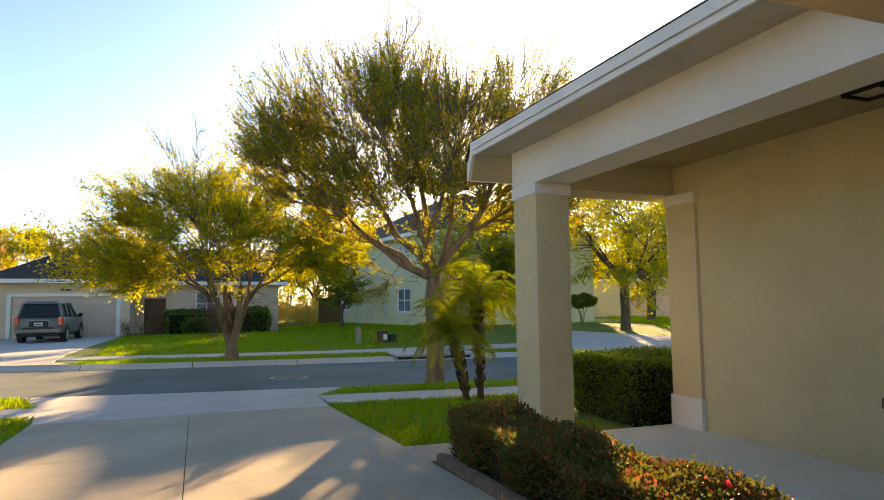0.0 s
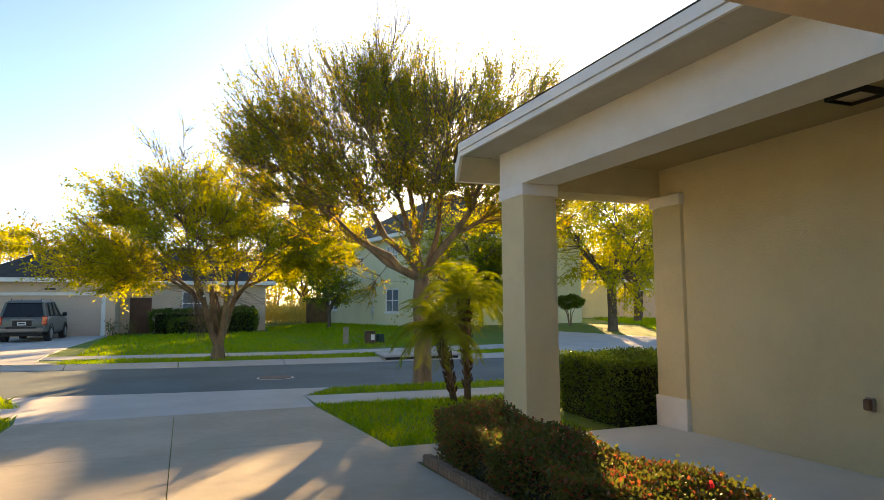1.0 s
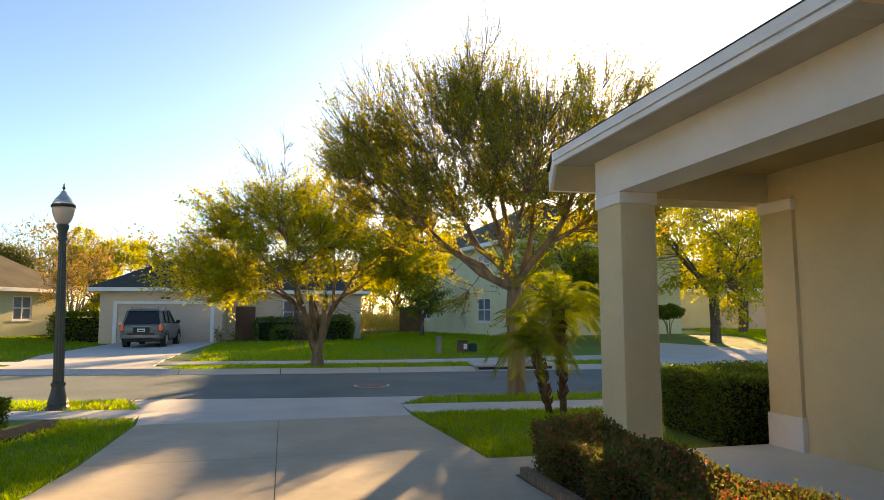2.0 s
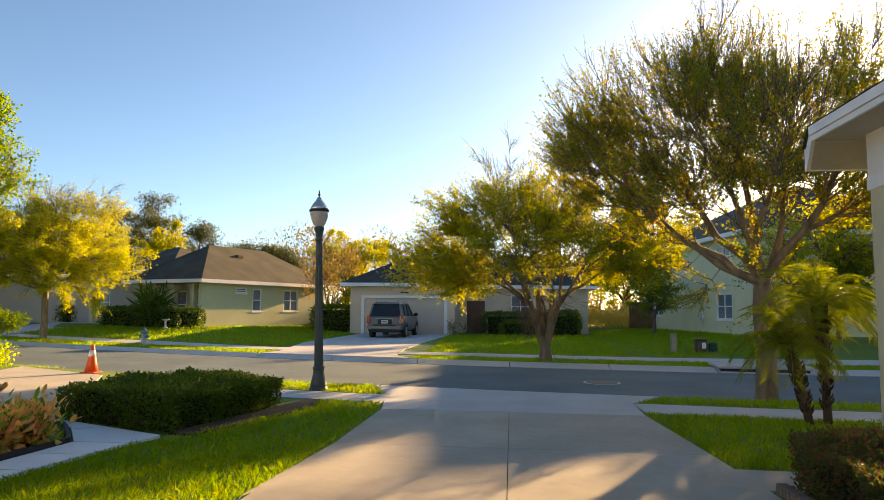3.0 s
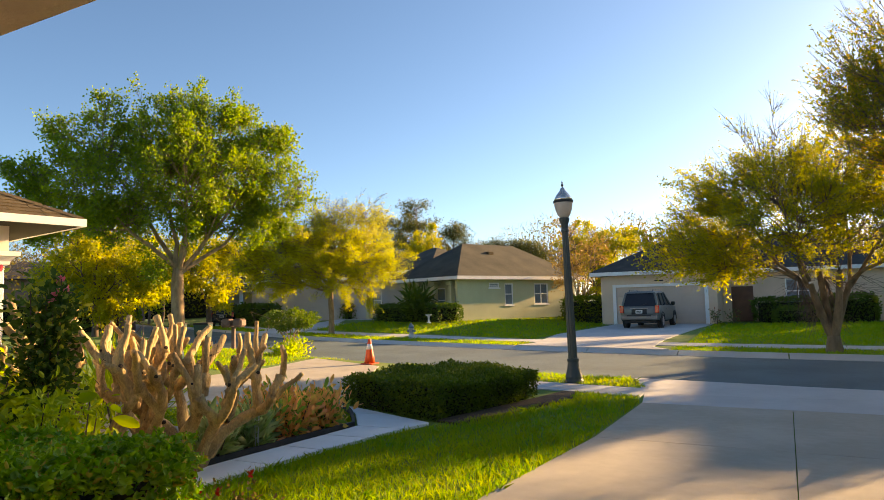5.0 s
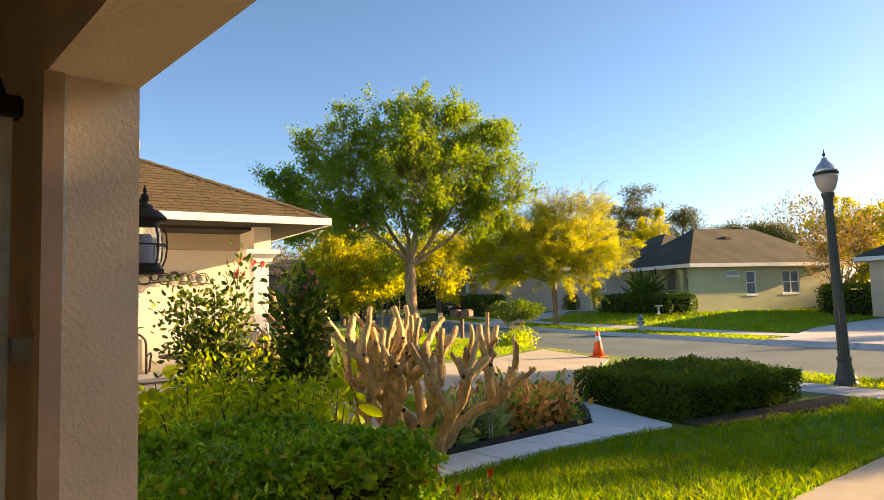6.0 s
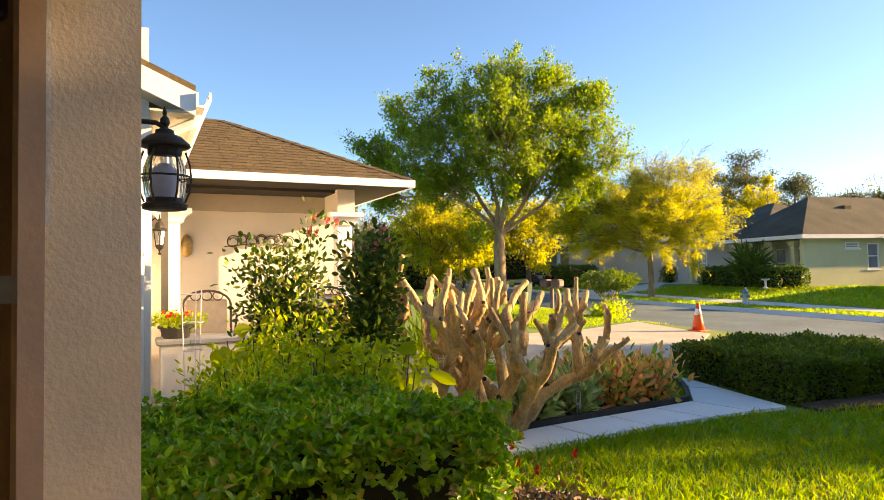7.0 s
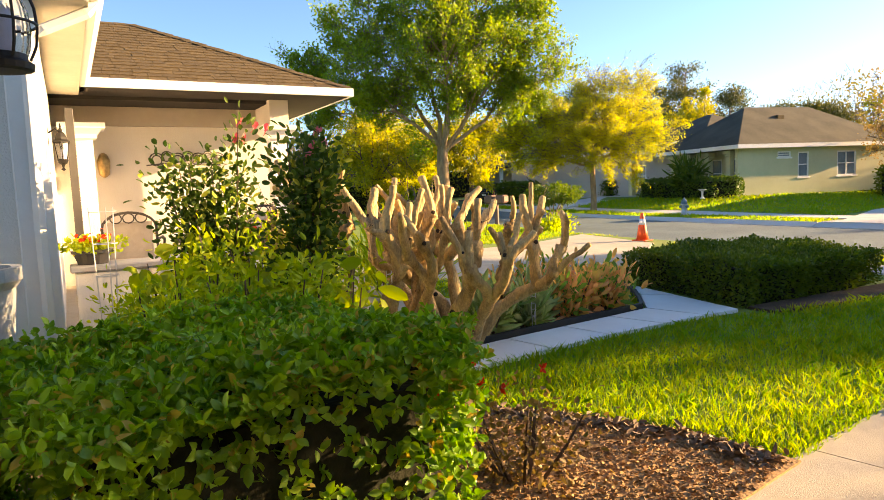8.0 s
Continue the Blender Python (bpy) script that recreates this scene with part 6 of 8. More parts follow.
# ---- pruned crape myrtle ----
def pruned_myrtle(x, y, clusters, seed):
    rg = np.random.default_rng(seed)
    th = thing("pruned_crape_myrtle", pose(x, y, gz(x, y)), "hard-pruned crape myrtle with knobbly bare tan trunks", "tree")
    HOLE = mat("dark_pruning_scar", (0.06, 0.042, 0.03), (0.035, 0.025, 0.02), 20, 0.95)
    twig = Shape()

    def limb(p, d, L, r0, r1, n, wob, rise, sides):
        pts, rad = [p.copy()], [r0]
        for i in range(n):
            d = d + rg.normal(size=3) * wob + np.array([0, 0, rise])
            d /= np.linalg.norm(d)
            p = p + d * L / n
            pts.append(p.copy())
            rad.append((r0 + (r1 - r0) * (i + 1) / n) * rg.uniform(0.86, 1.14))
        return pts, rad, p, d

    def knot(p, r):
        """A dark healed cut on a limb."""
        o = rand_dir(rg, 1)[0] * [1, 1, 0.4]
        o /= np.linalg.norm(o)
        return Shape().tube([p + o * r * 0.6, p + o * r * 1.12, p + o * r * 1.16], [r * 0.42, r * 0.36, r * 0.2], 7).mesh("pruning_scar", HOLE, True)

    for (cx, cy), count, spread in clusters:
        for k in range(count):
            w = 2 * math.pi * (k + 0.35) / count + rg.uniform(-0.25, 0.25)
            out = np.array([math.cos(w), math.sin(w), 0.0])
            lean = spread * (rg.uniform(0.1, 0.3) if k % 3 == 2 else rg.uniform(0.6, 1.0))
            p = np.array([cx, cy, -0.08]) + out * rg.uniform(0.06, 0.17)
            d = out * lean + np.array([0, 0, 1.0])
            d /= np.linalg.norm(d)
            r0 = rg.uniform(0.046, 0.066)
            pts, rad, p, d = limb(p, d, rg.uniform(0.82, 1.08), r0 * 1.2, r0 * 0.85, 8, 0.13, 0.035, 11)
            rad[0] *= 1.3
            rad[-1] *= 1.25
            stem = part("trunk", Shape().tube(pts, rad, 11).mesh("trunk", SMOOTH_BARK, True), th)
            part("pruning_scar", knot(pts[5], rad[5]), stem)
            turn = rg.uniform(0, 6.283)
            forks = 2 if rg.uniform() < 0.3 else 3
            for j in range(forks):
                a = turn + 6.283 * j / forks
                e = d * 0.6 + np.array([math.cos(a), math.sin(a), 0]) * 0.75 + out * 0.3 * lean + np.array([0, 0, 0.25])
                e /= np.linalg.norm(e)
                r1 = r0 * rg.uniform(0.66, 0.84)
                bp, bq, b, e2 = limb(p - d * 0.06, e, rg.uniform(0.3, 0.52), r1 * 1.15, r1 * 0.95, 6, 0.2, 0.12, 10)
                bq[-1] *= 1.35
                bq[-2] *= 1.25
                part("branch", Shape().tube(bp, bq, 10).mesh("branch", SMOOTH_BARK, True), stem)
                part("pruning_scar", knot(b, r1 * 1.15), stem)
                for m in range(rg.integers(2, 5)):
                    f = rand_dir(rg, 1)[0] * [0.75, 0.75, 0.3] + e2 * 0.45 + np.array([0, 0, 0.7])
                    f /= np.linalg.norm(f)
                    long = rg.uniform() < 0.7
                    gr = r1 * rg.uniform(0.55, 0.86)
                    sp, sq, g, f2 = limb(b - f * 0.06 + rg.normal(size=3) * 0.012, f, rg.uniform(0.26, 0.5) if long else rg.uniform(0.07, 0.15), gr * 1.1, gr * 0.92, 5, 0.17, 0.05, 9)
                    sp.append(g + f2 * 0.012)
                    sq.append(sq[-1] * 0.75)
                    part("stub", Shape().tube(sp, sq, 9).mesh("stub", SMOOTH_BARK, True), stem)
                    if rg.uniform() < 0.35:
                        part("pruning_scar", knot(sp[2], gr), stem)
                    if rg.uniform() < 0.3:
                        twig.tube([g, g + f2 * 0.08 + rg.normal(size=3) * 0.04, g + f2 * 0.15 + rg.normal(size=3) * 0.08], [0.004, 0.003, 0.002], 3)
    tagged(part("shoot", twig.mesh("shoot", BARK), th), kind="stuff")


pruned_myrtle(-5.2, 5.5, (((-0.02, -0.07), 8, 0.8), ((-0.42, -0.4), 6, 0.8), ((-0.82, -0.72), 7, 0.85)), 90)


# ---- flower bed plants ----
def bush(name, x, y, r, h, leaf, material, n, label, seed, flowers=None, stems=8, fold=0.3, z0=0.15, lift=0.0, category="shrub", lean=0.35):
    """A loose shrub: arching stems with leaves all round them, and blossoms."""
    rg = np.random.default_rng(seed)
    th = thing(name, pose(x, y, gz(x, y)), label, category)
    P, D = [], []
    for k in range(stems):
        w = rg.uniform(0, 6.283)
        o = rg.uniform(0.15, 1.0) * r
        hh = h * rg.uniform(0.65, 1.0)
        a = np.array([0.25 * o * math.cos(w), 0.25 * o * math.sin(w), 0])
        b = np.array([0.7 * o * math.cos(w), 0.7 * o * math.sin(w), hh * 0.55])
        c = np.array([o * math.cos(w), o * math.sin(w), hh])
        part("stem", Shape().tube([a, b, c], [0.012, 0.009, 0.004], 4).mesh("stem", BARK), th)
        m = n // stems
        t = rg.uniform(z0, 1.0, (m, 1))
        q = (1 - t) ** 2 * a + 2 * t * (1 - t) * b + t ** 2 * c
        off = rg.normal(size=(m, 3)) * r * rg.uniform(0.14, 0.3)
        P.append(q + off)
        D.append(off / r * 2.5 + rg.normal(size=(m, 3)) * 0.6 + [0, 0, lean])
    P, D = np.concatenate(P), np.concatenate(D)
    P[:, 2] = np.maximum(P[:, 2], 0.04)
    part("foliage", leaves("foliage", P, D, leaf[0], leaf[1], material, rg, fold), th)
    if flowers:
        fm, k, size = flowers
        idx = np.argsort(-(P[:, 2] + rg.uniform(0, 0.5, len(P)) * h))[: k * 3][::3]
        for i in idx:
            petals = np.repeat(P[i : i + 1] + rg.normal(size=3) * 0.015, 6, 0)
            w = np.arange(6) * 1.047
            axis = rg.normal(size=3) * 0.4 + [0.6, -0.3, 0.5]
            dd = np.column_stack([np.cos(w), np.sin(w) * 0.4, np.sin(w)]) + axis * 0.5
            part("flower", leaves("flower", petals, dd, size, size * 0.36, fm, rg, 0.2), th)
    return th


LEAF_HIB = mat("hibiscus_leaves", (0.04, 0.085, 0.014), (0.11, 0.165, 0.022), 1.5, 0.6, trans=0.32, island=True, spec=0.22, accent=((0.34, 0.36, 0.05), 0.14))
bush("hibiscus", -4.85, 3.85, 0.30, 1.78, (0.06, 0.017), LEAF_HIB, 2300, "tall dark hibiscus with pink-red flowers", 101, (mat("coral_petals", (0.9, 0.30, 0.33), (0.82, 0.20, 0.24), 5, 0.5, trans=0.35, island=True), 4, 0.06), stems=8, z0=0.45)
bush("hibiscus", -6.1, 3.72, 0.36, 2.05, (0.06, 0.017), LEAF_HIB, 2000, "tall hibiscus with dusky pink flowers", 102, (mat("dusky_petals", (0.75, 0.20, 0.22), (0.62, 0.13, 0.15), 5, 0.5, trans=0.3, island=True), 5, 0.055), stems=8, z0=0.45)
for i, (x, y, r, h, mt, n) in enumerate(((-4.5, 3.6, 0.34, 0.82, LEAF_LIME, 650), (-5.15, 4.0, 0.36, 0.85, LEAF_LIME, 700), (-5.7, 3.7, 0.45, 0.95, LEAF_BUSH, 800), (-6.2, 4.4, 0.4, 0.9, LEAF_LIME, 700), (-5.9, 3.1, 0.35, 0.8, LEAF_BUSH, 700), (-6.5, 3.4, 0.4, 0.7, LEAF_LIME, 600), (-4.25, 3.3, 0.32, 1.1, LEAF_LIME, 650), (-4.5, 2.95, 0.3, 1.15, LEAF_LIME, 600), (-5.0, 3.1, 0.32, 1.2, LEAF_LIME, 600), (-4.65, 3.3, 0.35, 1.2, LEAF_LIME, 600), (-6.0, 3.7, 0.4, 0.9, LEAF_LIME, 600))):
    bush("garden_shrub", x, y, r, h * (1.25 if y > 3.4 else 0.86), (0.062, 0.0125), LEAF_SHRUB if i % 3 else mt, int(n * 1.8), "leafy lime-green shrub in the flower bed", 110 + i, None, stems=7, fold=0.45, lean=0.2)
for i, (x, y, h) in enumerate(((-4.95, 3.55, 1.05), (-4.35, 3.75, 0.95), (-5.6, 4.2, 1.0), (-6.0, 3.4, 1.0))):
    bush("broadleaf_plant", x, y, 0.34, h, (0.17, 0.05), LEAF_LIME, 150, "bushy plant with broad yellow-green leaves", 120 + i, None, stems=6, fold=0.3, lean=0.1)
for i, (x, y, k) in enumerate(((-5.35, 7.1, 1), (-5.75, 7.5, 1), (-5.3, 7.7, 1), (-5.8, 8.1, 1), (-5.5, 6.7, 0), (-6.1, 7.0, 1), (-5.25, 6.35, 0), (-5.7, 6.2, 0), (-6.2, 7.8, 1), (-5.3, 5.9, 0))):
    if k:
        bush("croton", x, y, 0.34, 0.42, (0.125, 0.022), LEAF_CROTON, 460, "croton with orange and red pointed leaves", 130 + i, None, stems=8, lean=0.9)
    else:
        bush("variegated_ginger", x, y, 0.26, 0.33, (0.2, 0.026), mat("variegated_leaves", (0.16, 0.27, 0.05), (0.48, 0.52, 0.24), 6, 0.5, trans=0.4, island=True), 240, "green and cream striped bedding plant", 130 + i, None, stems=8, lean=1.2)
for i, (x, y) in enumerate(((-7.3, 6.6), (-7.9, 7.1), (-6.9, 6.0), (-8.4, 7.4), (-7.6, 6.2))):
    bush("spider_lily", x, y, 0.34, 0.7, (0.5, 0.016), LEAF_LIME, 150, "clump of long arching lime-green blades", 150 + i, (FLOWER_RED, 2, 0.05) if i < 2 else None, stems=5, lean=1.6, fold=0.0)
bush("red_rose_bush", -2.95, 3.85, 0.4, 0.42, (0.032, 0.011), mat("rose_leaves", (0.16, 0.12, 0.03), (0.30, 0.20, 0.06), 2.0, 0.5, trans=0.4, island=True), 620, "sparse little rose bush with red flowers", 160, (FLOWER_RED, 8, 0.032), stems=8, lean=0.1)


def umbrella_shrub(x, y, h, r, seed, label="small flat-headed tree on thin fanning stems"):
    """A small standard tree: thin pale stems that fan out under a flat, dense head."""
    rg = np.random.default_rng(seed)
    th = thing("standard_ixora", pose(x, y, gz(x, y)), label, "tree")
    for k in range(7):
        w = k * 0.9 + rg.uniform(-0.2, 0.2)
        e = np.array([0.6 * r * math.cos(w), 0.6 * r * math.sin(w), h * 0.8])
        part("stem", Shape().tube([(0.05 * math.cos(w), 0.05 * math.sin(w), -0.05), tuple(e * [0.3, 0.3, 0.5]), tuple(e)], [0.03, 0.022, 0.012], 5).mesh("stem", OAK_BARK), th)
    d = rand_dir(rg, 3400)
    P = d * rg.uniform(0.55, 1.05, (3400, 1)) * [r, r, h * 0.22] + [0, 0, h * 0.83]
    P[:, 2] += 0.08 * np.sin(P[:, 0] * 6) * np.cos(P[:, 1] * 5)
    part("crown", leaves("crown", P, d + rg.normal(size=P.shape) * 0.6, 0.09, 0.034, LEAF_BOX, rg), th)


umbrella_shrub(-16.0, 19.4, 1.55, 1.05, 161)
umbrella_shrub(20.0, 31.8, 1.6, 0.8, 168, "small dark round-headed tree by a distant drive")
bush("low_shrub", -15.6, 18.9, 0.8, 0.42, (0.11, 0.04), LEAF_LIME, 900, "low yellow-green shrub by the drive", 162, None)
bush("fan_palm_shrub", -21.5, 37.6, 1.1, 2.2, (0.7, 0.05), LEAF_DARK, 420, "dark fan palm near the entry", 163, None, lean=0.3, stems=9, z0=0.6)
bush("bare_shrub", -2.6, 40.2, 0.5, 0.9, (0.12, 0.03), LEAF_RED, 120, "twiggy shrub by the garage opposite", 164, None)
bush("bare_shrub", -3.4, 39.4, 0.4, 0.8, (0.12, 0.03), LEAF_RED, 120, "twiggy shrub by the garage opposite", 165, None)
# plastic edging of the bed
EDGING = mat("black_edging", (0.012, 0.012, 0.012), (0.025, 0.022, 0.02), 6, 0.6)
ed = Shape()
edge = [(-5.04, 4.4), (-5.05, 5.1), (-5.04, 5.9), (-5.03, 6.6), (-5.01, 7.3), (-5.0, 7.93), (-5.15, 8.15), (-5.6, 8.72), (-6.15, 9.3)]
for a, b in zip(edge, edge[1:]):
    d = Vector((b[0] - a[0], b[1] - a[1], 0)).normalized()
    nrm = Vector((-d.y, d.x, 0)) * 0.02
    za, zb = gz(*a), gz(*b)
    ed.add([(a[0] - nrm.x, a[1] - nrm.y, za - 0.05), (b[0] - nrm.x, b[1] - nrm.y, zb - 0.05), (b[0] + nrm.x, b[1] + nrm.y, zb - 0.05), (a[0] + nrm.x, a[1] + nrm.y, za - 0.05), (a[0] - nrm.x, a[1] - nrm.y, za + 0.085), (b[0] - nrm.x, b[1] - nrm.y, zb + 0.085), (b[0] + nrm.x, b[1] + nrm.y, zb + 0.085), (a[0] + nrm.x, a[1] + nrm.y, za + 0.085)], [(0, 1, 5, 4), (2, 3, 7, 6), (4, 5, 6, 7), (3, 0, 4, 7), (1, 2, 6, 5)])
tagged(new("bed_edging", ed.mesh("bed_edging", EDGING)), "black plastic edging round the flower bed", "garden edging")
plate("bed_flowers", [(-5.06, 4.2), (-5.02, 7.9), (-6.1, 9.15), (-7.2, 7.2), (-7.2, 3.2), (-5.7, 2.3), (-4.4, 3.4), (-4.4, 4.2)], MULCH, "dark soil of the flower bed", "flower bed", up=0.015)
# brick edging along the porch hedge
brick = Shape().soft_box(-0.05, 0.05, -0.034, 0.034, 0, 0.1, 0.012).mesh("edging_brick", BRICK_RED)
ebr = thing("brick_edging", pose(2.37, 2.0, 0), "row of small weathered edging bricks along the hedge", "garden edging")
EDG = mat("weathered_edging", (0.34, 0.25, 0.17), (0.18, 0.135, 0.095), 8, 0.95, 0.6, 60, obj=0.4)
brick.materials[0] = EDG
for i in range(68):
    b = part("brick", brick, ebr)
    y = i * 0.073
    b.matrix_basis = pose(0.0, y, gz(2.37, 2.0 + y) + 0.01, 0, 0, (i * 37 % 7) - 3)


# ---- pygmy date palms ----
LEAF_PALM = mat("palm_leaflets", (0.11, 0.17, 0.016), (0.30, 0.31, 0.026), 2.0, 0.45, trans=0.55, island=True)

def palm(x, y, h, lean, seed, nfrond, length, name="pygmy_date_palm", label="pygmy date palm with a shaggy brown trunk and feathery fronds", group="palms by the drive"):
    rg = np.random.default_rng(seed)
    th = thing(name, pose(x, y, gz(x, y)), label, "palm", group)
    top = np.array([lean[0], lean[1], h])
    s = Shape().tube([(0, 0, -0.05), (lean[0] * 0.35, lean[1] * 0.35, h * 0.4), (lean[0] * 0.8, lean[1] * 0.8, h * 0.8), tuple(top)], [0.06, 0.06, 0.085, 0.10], 10)
    part("trunk", s.mesh("trunk", BARK, True), th)
    boots = Shape()
    for i in range(110):
        t = rg.uniform(0.12, 1.0)
        w = i * 2.4
        c = np.array([lean[0] * t, lean[1] * t, h * t])
        r = 0.055 + 0.045 * t
        o = np.array([math.cos(w), math.sin(w), 0])
        boots.tube([c + o * r * 0.8, c + o * (r + 0.03) + [0, 0, 0.05], c + o * (r + 0.035) + [0, 0, 0.09]], [0.018, 0.012, 0.004], 4)
    tagged(part("leaf_stub", boots.mesh("leaf_stub", mat("palm_boot", (0.10, 0.06, 0.035), (0.05, 0.03, 0.018), 9, 0.95)), th), kind="stuff")
    for k in range(nfrond):
        w = k * 2.4 + rg.uniform(-0.2, 0.2)
        rise = rg.uniform(0.05, 1.35)
        o = np.array([math.cos(w), math.sin(w), 0])
        pts = [top]
        L = length * rg.uniform(0.8, 1.1)
        d = o * math.cos(rise) + np.array([0, 0, math.sin(rise)])
        for i in range(7):
            pts.append(pts[-1] + d * L / 7)
            d = d + np.array([0, 0, -0.22 - 0.04 * i])
            d /= np.linalg.norm(d)
        pts = np.array(pts)
        rib = part("frond", Shape().tube(pts, [0.008] * 3 + [0.006] * 3 + [0.003] * 2, 4).mesh("rib", LEAF_PALM), th)
        m = 170
        u = np.linspace(0.9, 6.95, m)
        i = np.minimum(u.astype(int), 6)
        f = (u - i)[:, None]
        p = pts[i] * (1 - f) + pts[i + 1] * f
        ax = pts[i + 1] - pts[i]
        ax /= np.linalg.norm(ax, axis=1, keepdims=True)
        sd = np.cross(ax, [0, 0, 1.0])
        sd /= np.maximum(np.linalg.norm(sd, axis=1, keepdims=True), 1e-6)
        sgn = np.where(np.arange(m) % 2, 1, -1)[:, None]
        part("leaflet", leaves("leaflet", p, sd * sgn + ax * 0.6 + [0, 0, -0.4], 0.24, 0.0031, LEAF_PALM, rg), rib)
    return th


palm(4.68, 11.15, 1.75, (-0.02, 0.05), 1, 38, 1.02)
palm(4.45, 11.2, 1.15, (-0.28, -0.05), 2, 34, 0.98)
palm(35.6, 45.2, 2.6, (0.05, 0.0), 3, 22, 1.9, "cabbage_palm", "tall palm in front of a distant garage", "")

# ---- street furniture ----
POST = mat("dark_green_post", (0.045, 0.066, 0.062), (0.065, 0.08, 0.072), 3.0, 0.5, 0.2, 30, metal=0.2)
lamp = thing("street_lamp", pose(-3.84, 13.85, gz(-3.84, 13.85), 0.3, -1.2, 0), "dark green cast-iron street lamp with an acorn globe", "street lamp")
part("base", Shape().lathe([(0.19, 0.0), (0.19, 0.05), (0.165, 0.09), (0.17, 0.13), (0.15, 0.2), (0.115, 0.33), (0.105, 0.42), (0.12, 0.44), (0.12, 0.48), (0.095, 0.5)], 16).mesh("base", POST, False), lamp)
flute = Shape()
n = 24
for z, r in ((0.49, 0.092), (1.6, 0.082), (3.05, 0.062)):
    for k in range(n):
        w = 2 * math.pi * k / n
        q = r * (1.0 if k % 2 else 0.88)
        flute.v.append((q * math.cos(w), q * math.sin(w), z))
for i in range(2):
    for k in range(n):
        k2 = (k + 1) % n
        flute.f.append((i * n + k, i * n + k2, (i + 1) * n + k2, (i + 1) * n + k))
part("shaft", flute.mesh("shaft", POST), lamp)
part("collar", Shape().lathe([(0.065, 3.03), (0.085, 3.05), (0.085, 3.09), (0.07, 3.11), (0.075, 3.2), (0.105, 3.29), (0.105, 3.33), (0.08, 3.34)], 16).mesh("collar", POST), lamp)
GLOBE = mat("frosted_globe", (0.72, 0.66, 0.58), (0.62, 0.55, 0.48), 6.0, 0.25, trans=0.45, spec=0.6)
part("globe", Shape().lathe([(0.085, 3.34), (0.13, 3.4), (0.165, 3.5), (0.185, 3.6), (0.19, 3.66)], 20).mesh("globe", GLOBE, True), lamp, "cloudy lower acorn globe")
part("band", Shape().lathe([(0.192, 3.645), (0.205, 3.65), (0.205, 3.69), (0.192, 3.695)], 20).mesh("band", DARK_METAL), lamp)
part("lid", Shape().lathe([(0.19, 3.69), (0.17, 3.75), (0.13, 3.82), (0.085, 3.87), (0.06, 3.9), (0.055, 3.93), (0.03, 3.96)], 20).mesh("lid", mat("silver_globe_top", (0.75, 0.70, 0.64), (0.65, 0.6, 0.55), 4, 0.18, metal=0.8), True), lamp, "shiny globe top")
part("finial", Shape().lathe([(0.012, 3.95), (0.012, 3.98), (0.028, 4.0), (0.028, 4.02), (0.01, 4.04), (0.016, 4.06), (0.003, 4.11)], 10).mesh("finial", DARK_METAL), lamp)

ORANGE = mat("orange_cone_plastic", (0.80, 0.10, 0.015), (0.65, 0.07, 0.012), 4, 0.5)
WHITE_TAPE = mat("white_reflective_tape", (0.8, 0.8, 0.8), (0.65, 0.65, 0.66), 6, 0.4)
cone = thing("traffic_cone", pose(-10.35, 16.2, gz(-10.35, 16.2) + 0.02), "orange traffic cone with a white reflective band", "traffic cone")
part("cone_body", Shape().lathe([(0.155, 0.03), (0.118, 0.24), (0.085, 0.43), (0.06, 0.57), (0.04, 0.69), (0.03, 0.7)], 18).mesh("cone_body", ORANGE, True), cone)
part("band", Shape().lathe([(0.0905, 0.41), (0.0645, 0.56)], 18).mesh("band", WHITE_TAPE, True), cone)
part("foot_plate", Shape().soft_box(-0.19, 0.19, -0.19, 0.19, 0, 0.035, 0.01).mesh("foot_plate", ORANGE), cone)

HYD = mat("silver_hydrant_paint", (0.50, 0.52, 0.53), (0.40, 0.41, 0.42), 5, 0.5, metal=0.3)
HYD_BLUE = mat("blue_grey_cap_paint", (0.12, 0.2, 0.26), (0.09, 0.15, 0.2), 5, 0.5)
hyd = thing("fire_hydrant", pose(-15.6, 27.4, gz(-15.6, 27.4)), "silver fire hydrant with a blue-grey bonnet", "hydrant")
part("barrel", Shape().lathe([(0.16, 0.0), (0.16, 0.05), (0.11, 0.06), (0.10, 0.45), (0.14, 0.46), (0.14, 0.5)], 16).mesh("barrel", HYD, True), hyd)
part("bonnet", Shape().lathe([(0.13, 0.5), (0.125, 0.58), (0.09, 0.67), (0.04, 0.7), (0.03, 0.76)], 16).mesh("bonnet", HYD_BLUE, True), hyd)
for w in (0, 90, 180):
    part("outlet", Shape().tube([Vector((math.cos(radians(w)) * 0.08, math.sin(radians(w)) * 0.08, 0.38)), Vector((math.cos(radians(w)) * 0.2, math.sin(radians(w)) * 0.2, 0.38))], 0.055, 10).mesh("outlet", HYD_BLUE), hyd)

bb = thing("bird_bath", pose(*(md @ Vector((0.3, -2.6, 0)))) @ Matrix.Scale(0.62, 4), "small white stone bird bath on the lawn", "bird bath")
part("pedestal", Shape().lathe([(0.2, 0.0), (0.2, 0.06), (0.1, 0.14), (0.08, 0.35), (0.1, 0.6), (0.14, 0.68)], 14).mesh("pedestal", STUCCO_WHITE, True), bb)
part("bowl", Shape().lathe([(0.12, 0.66), (0.3, 0.76), (0.38, 0.82), (0.35, 0.83), (0.1, 0.75)], 16).mesh("bowl", STUCCO_WHITE, True), bb)

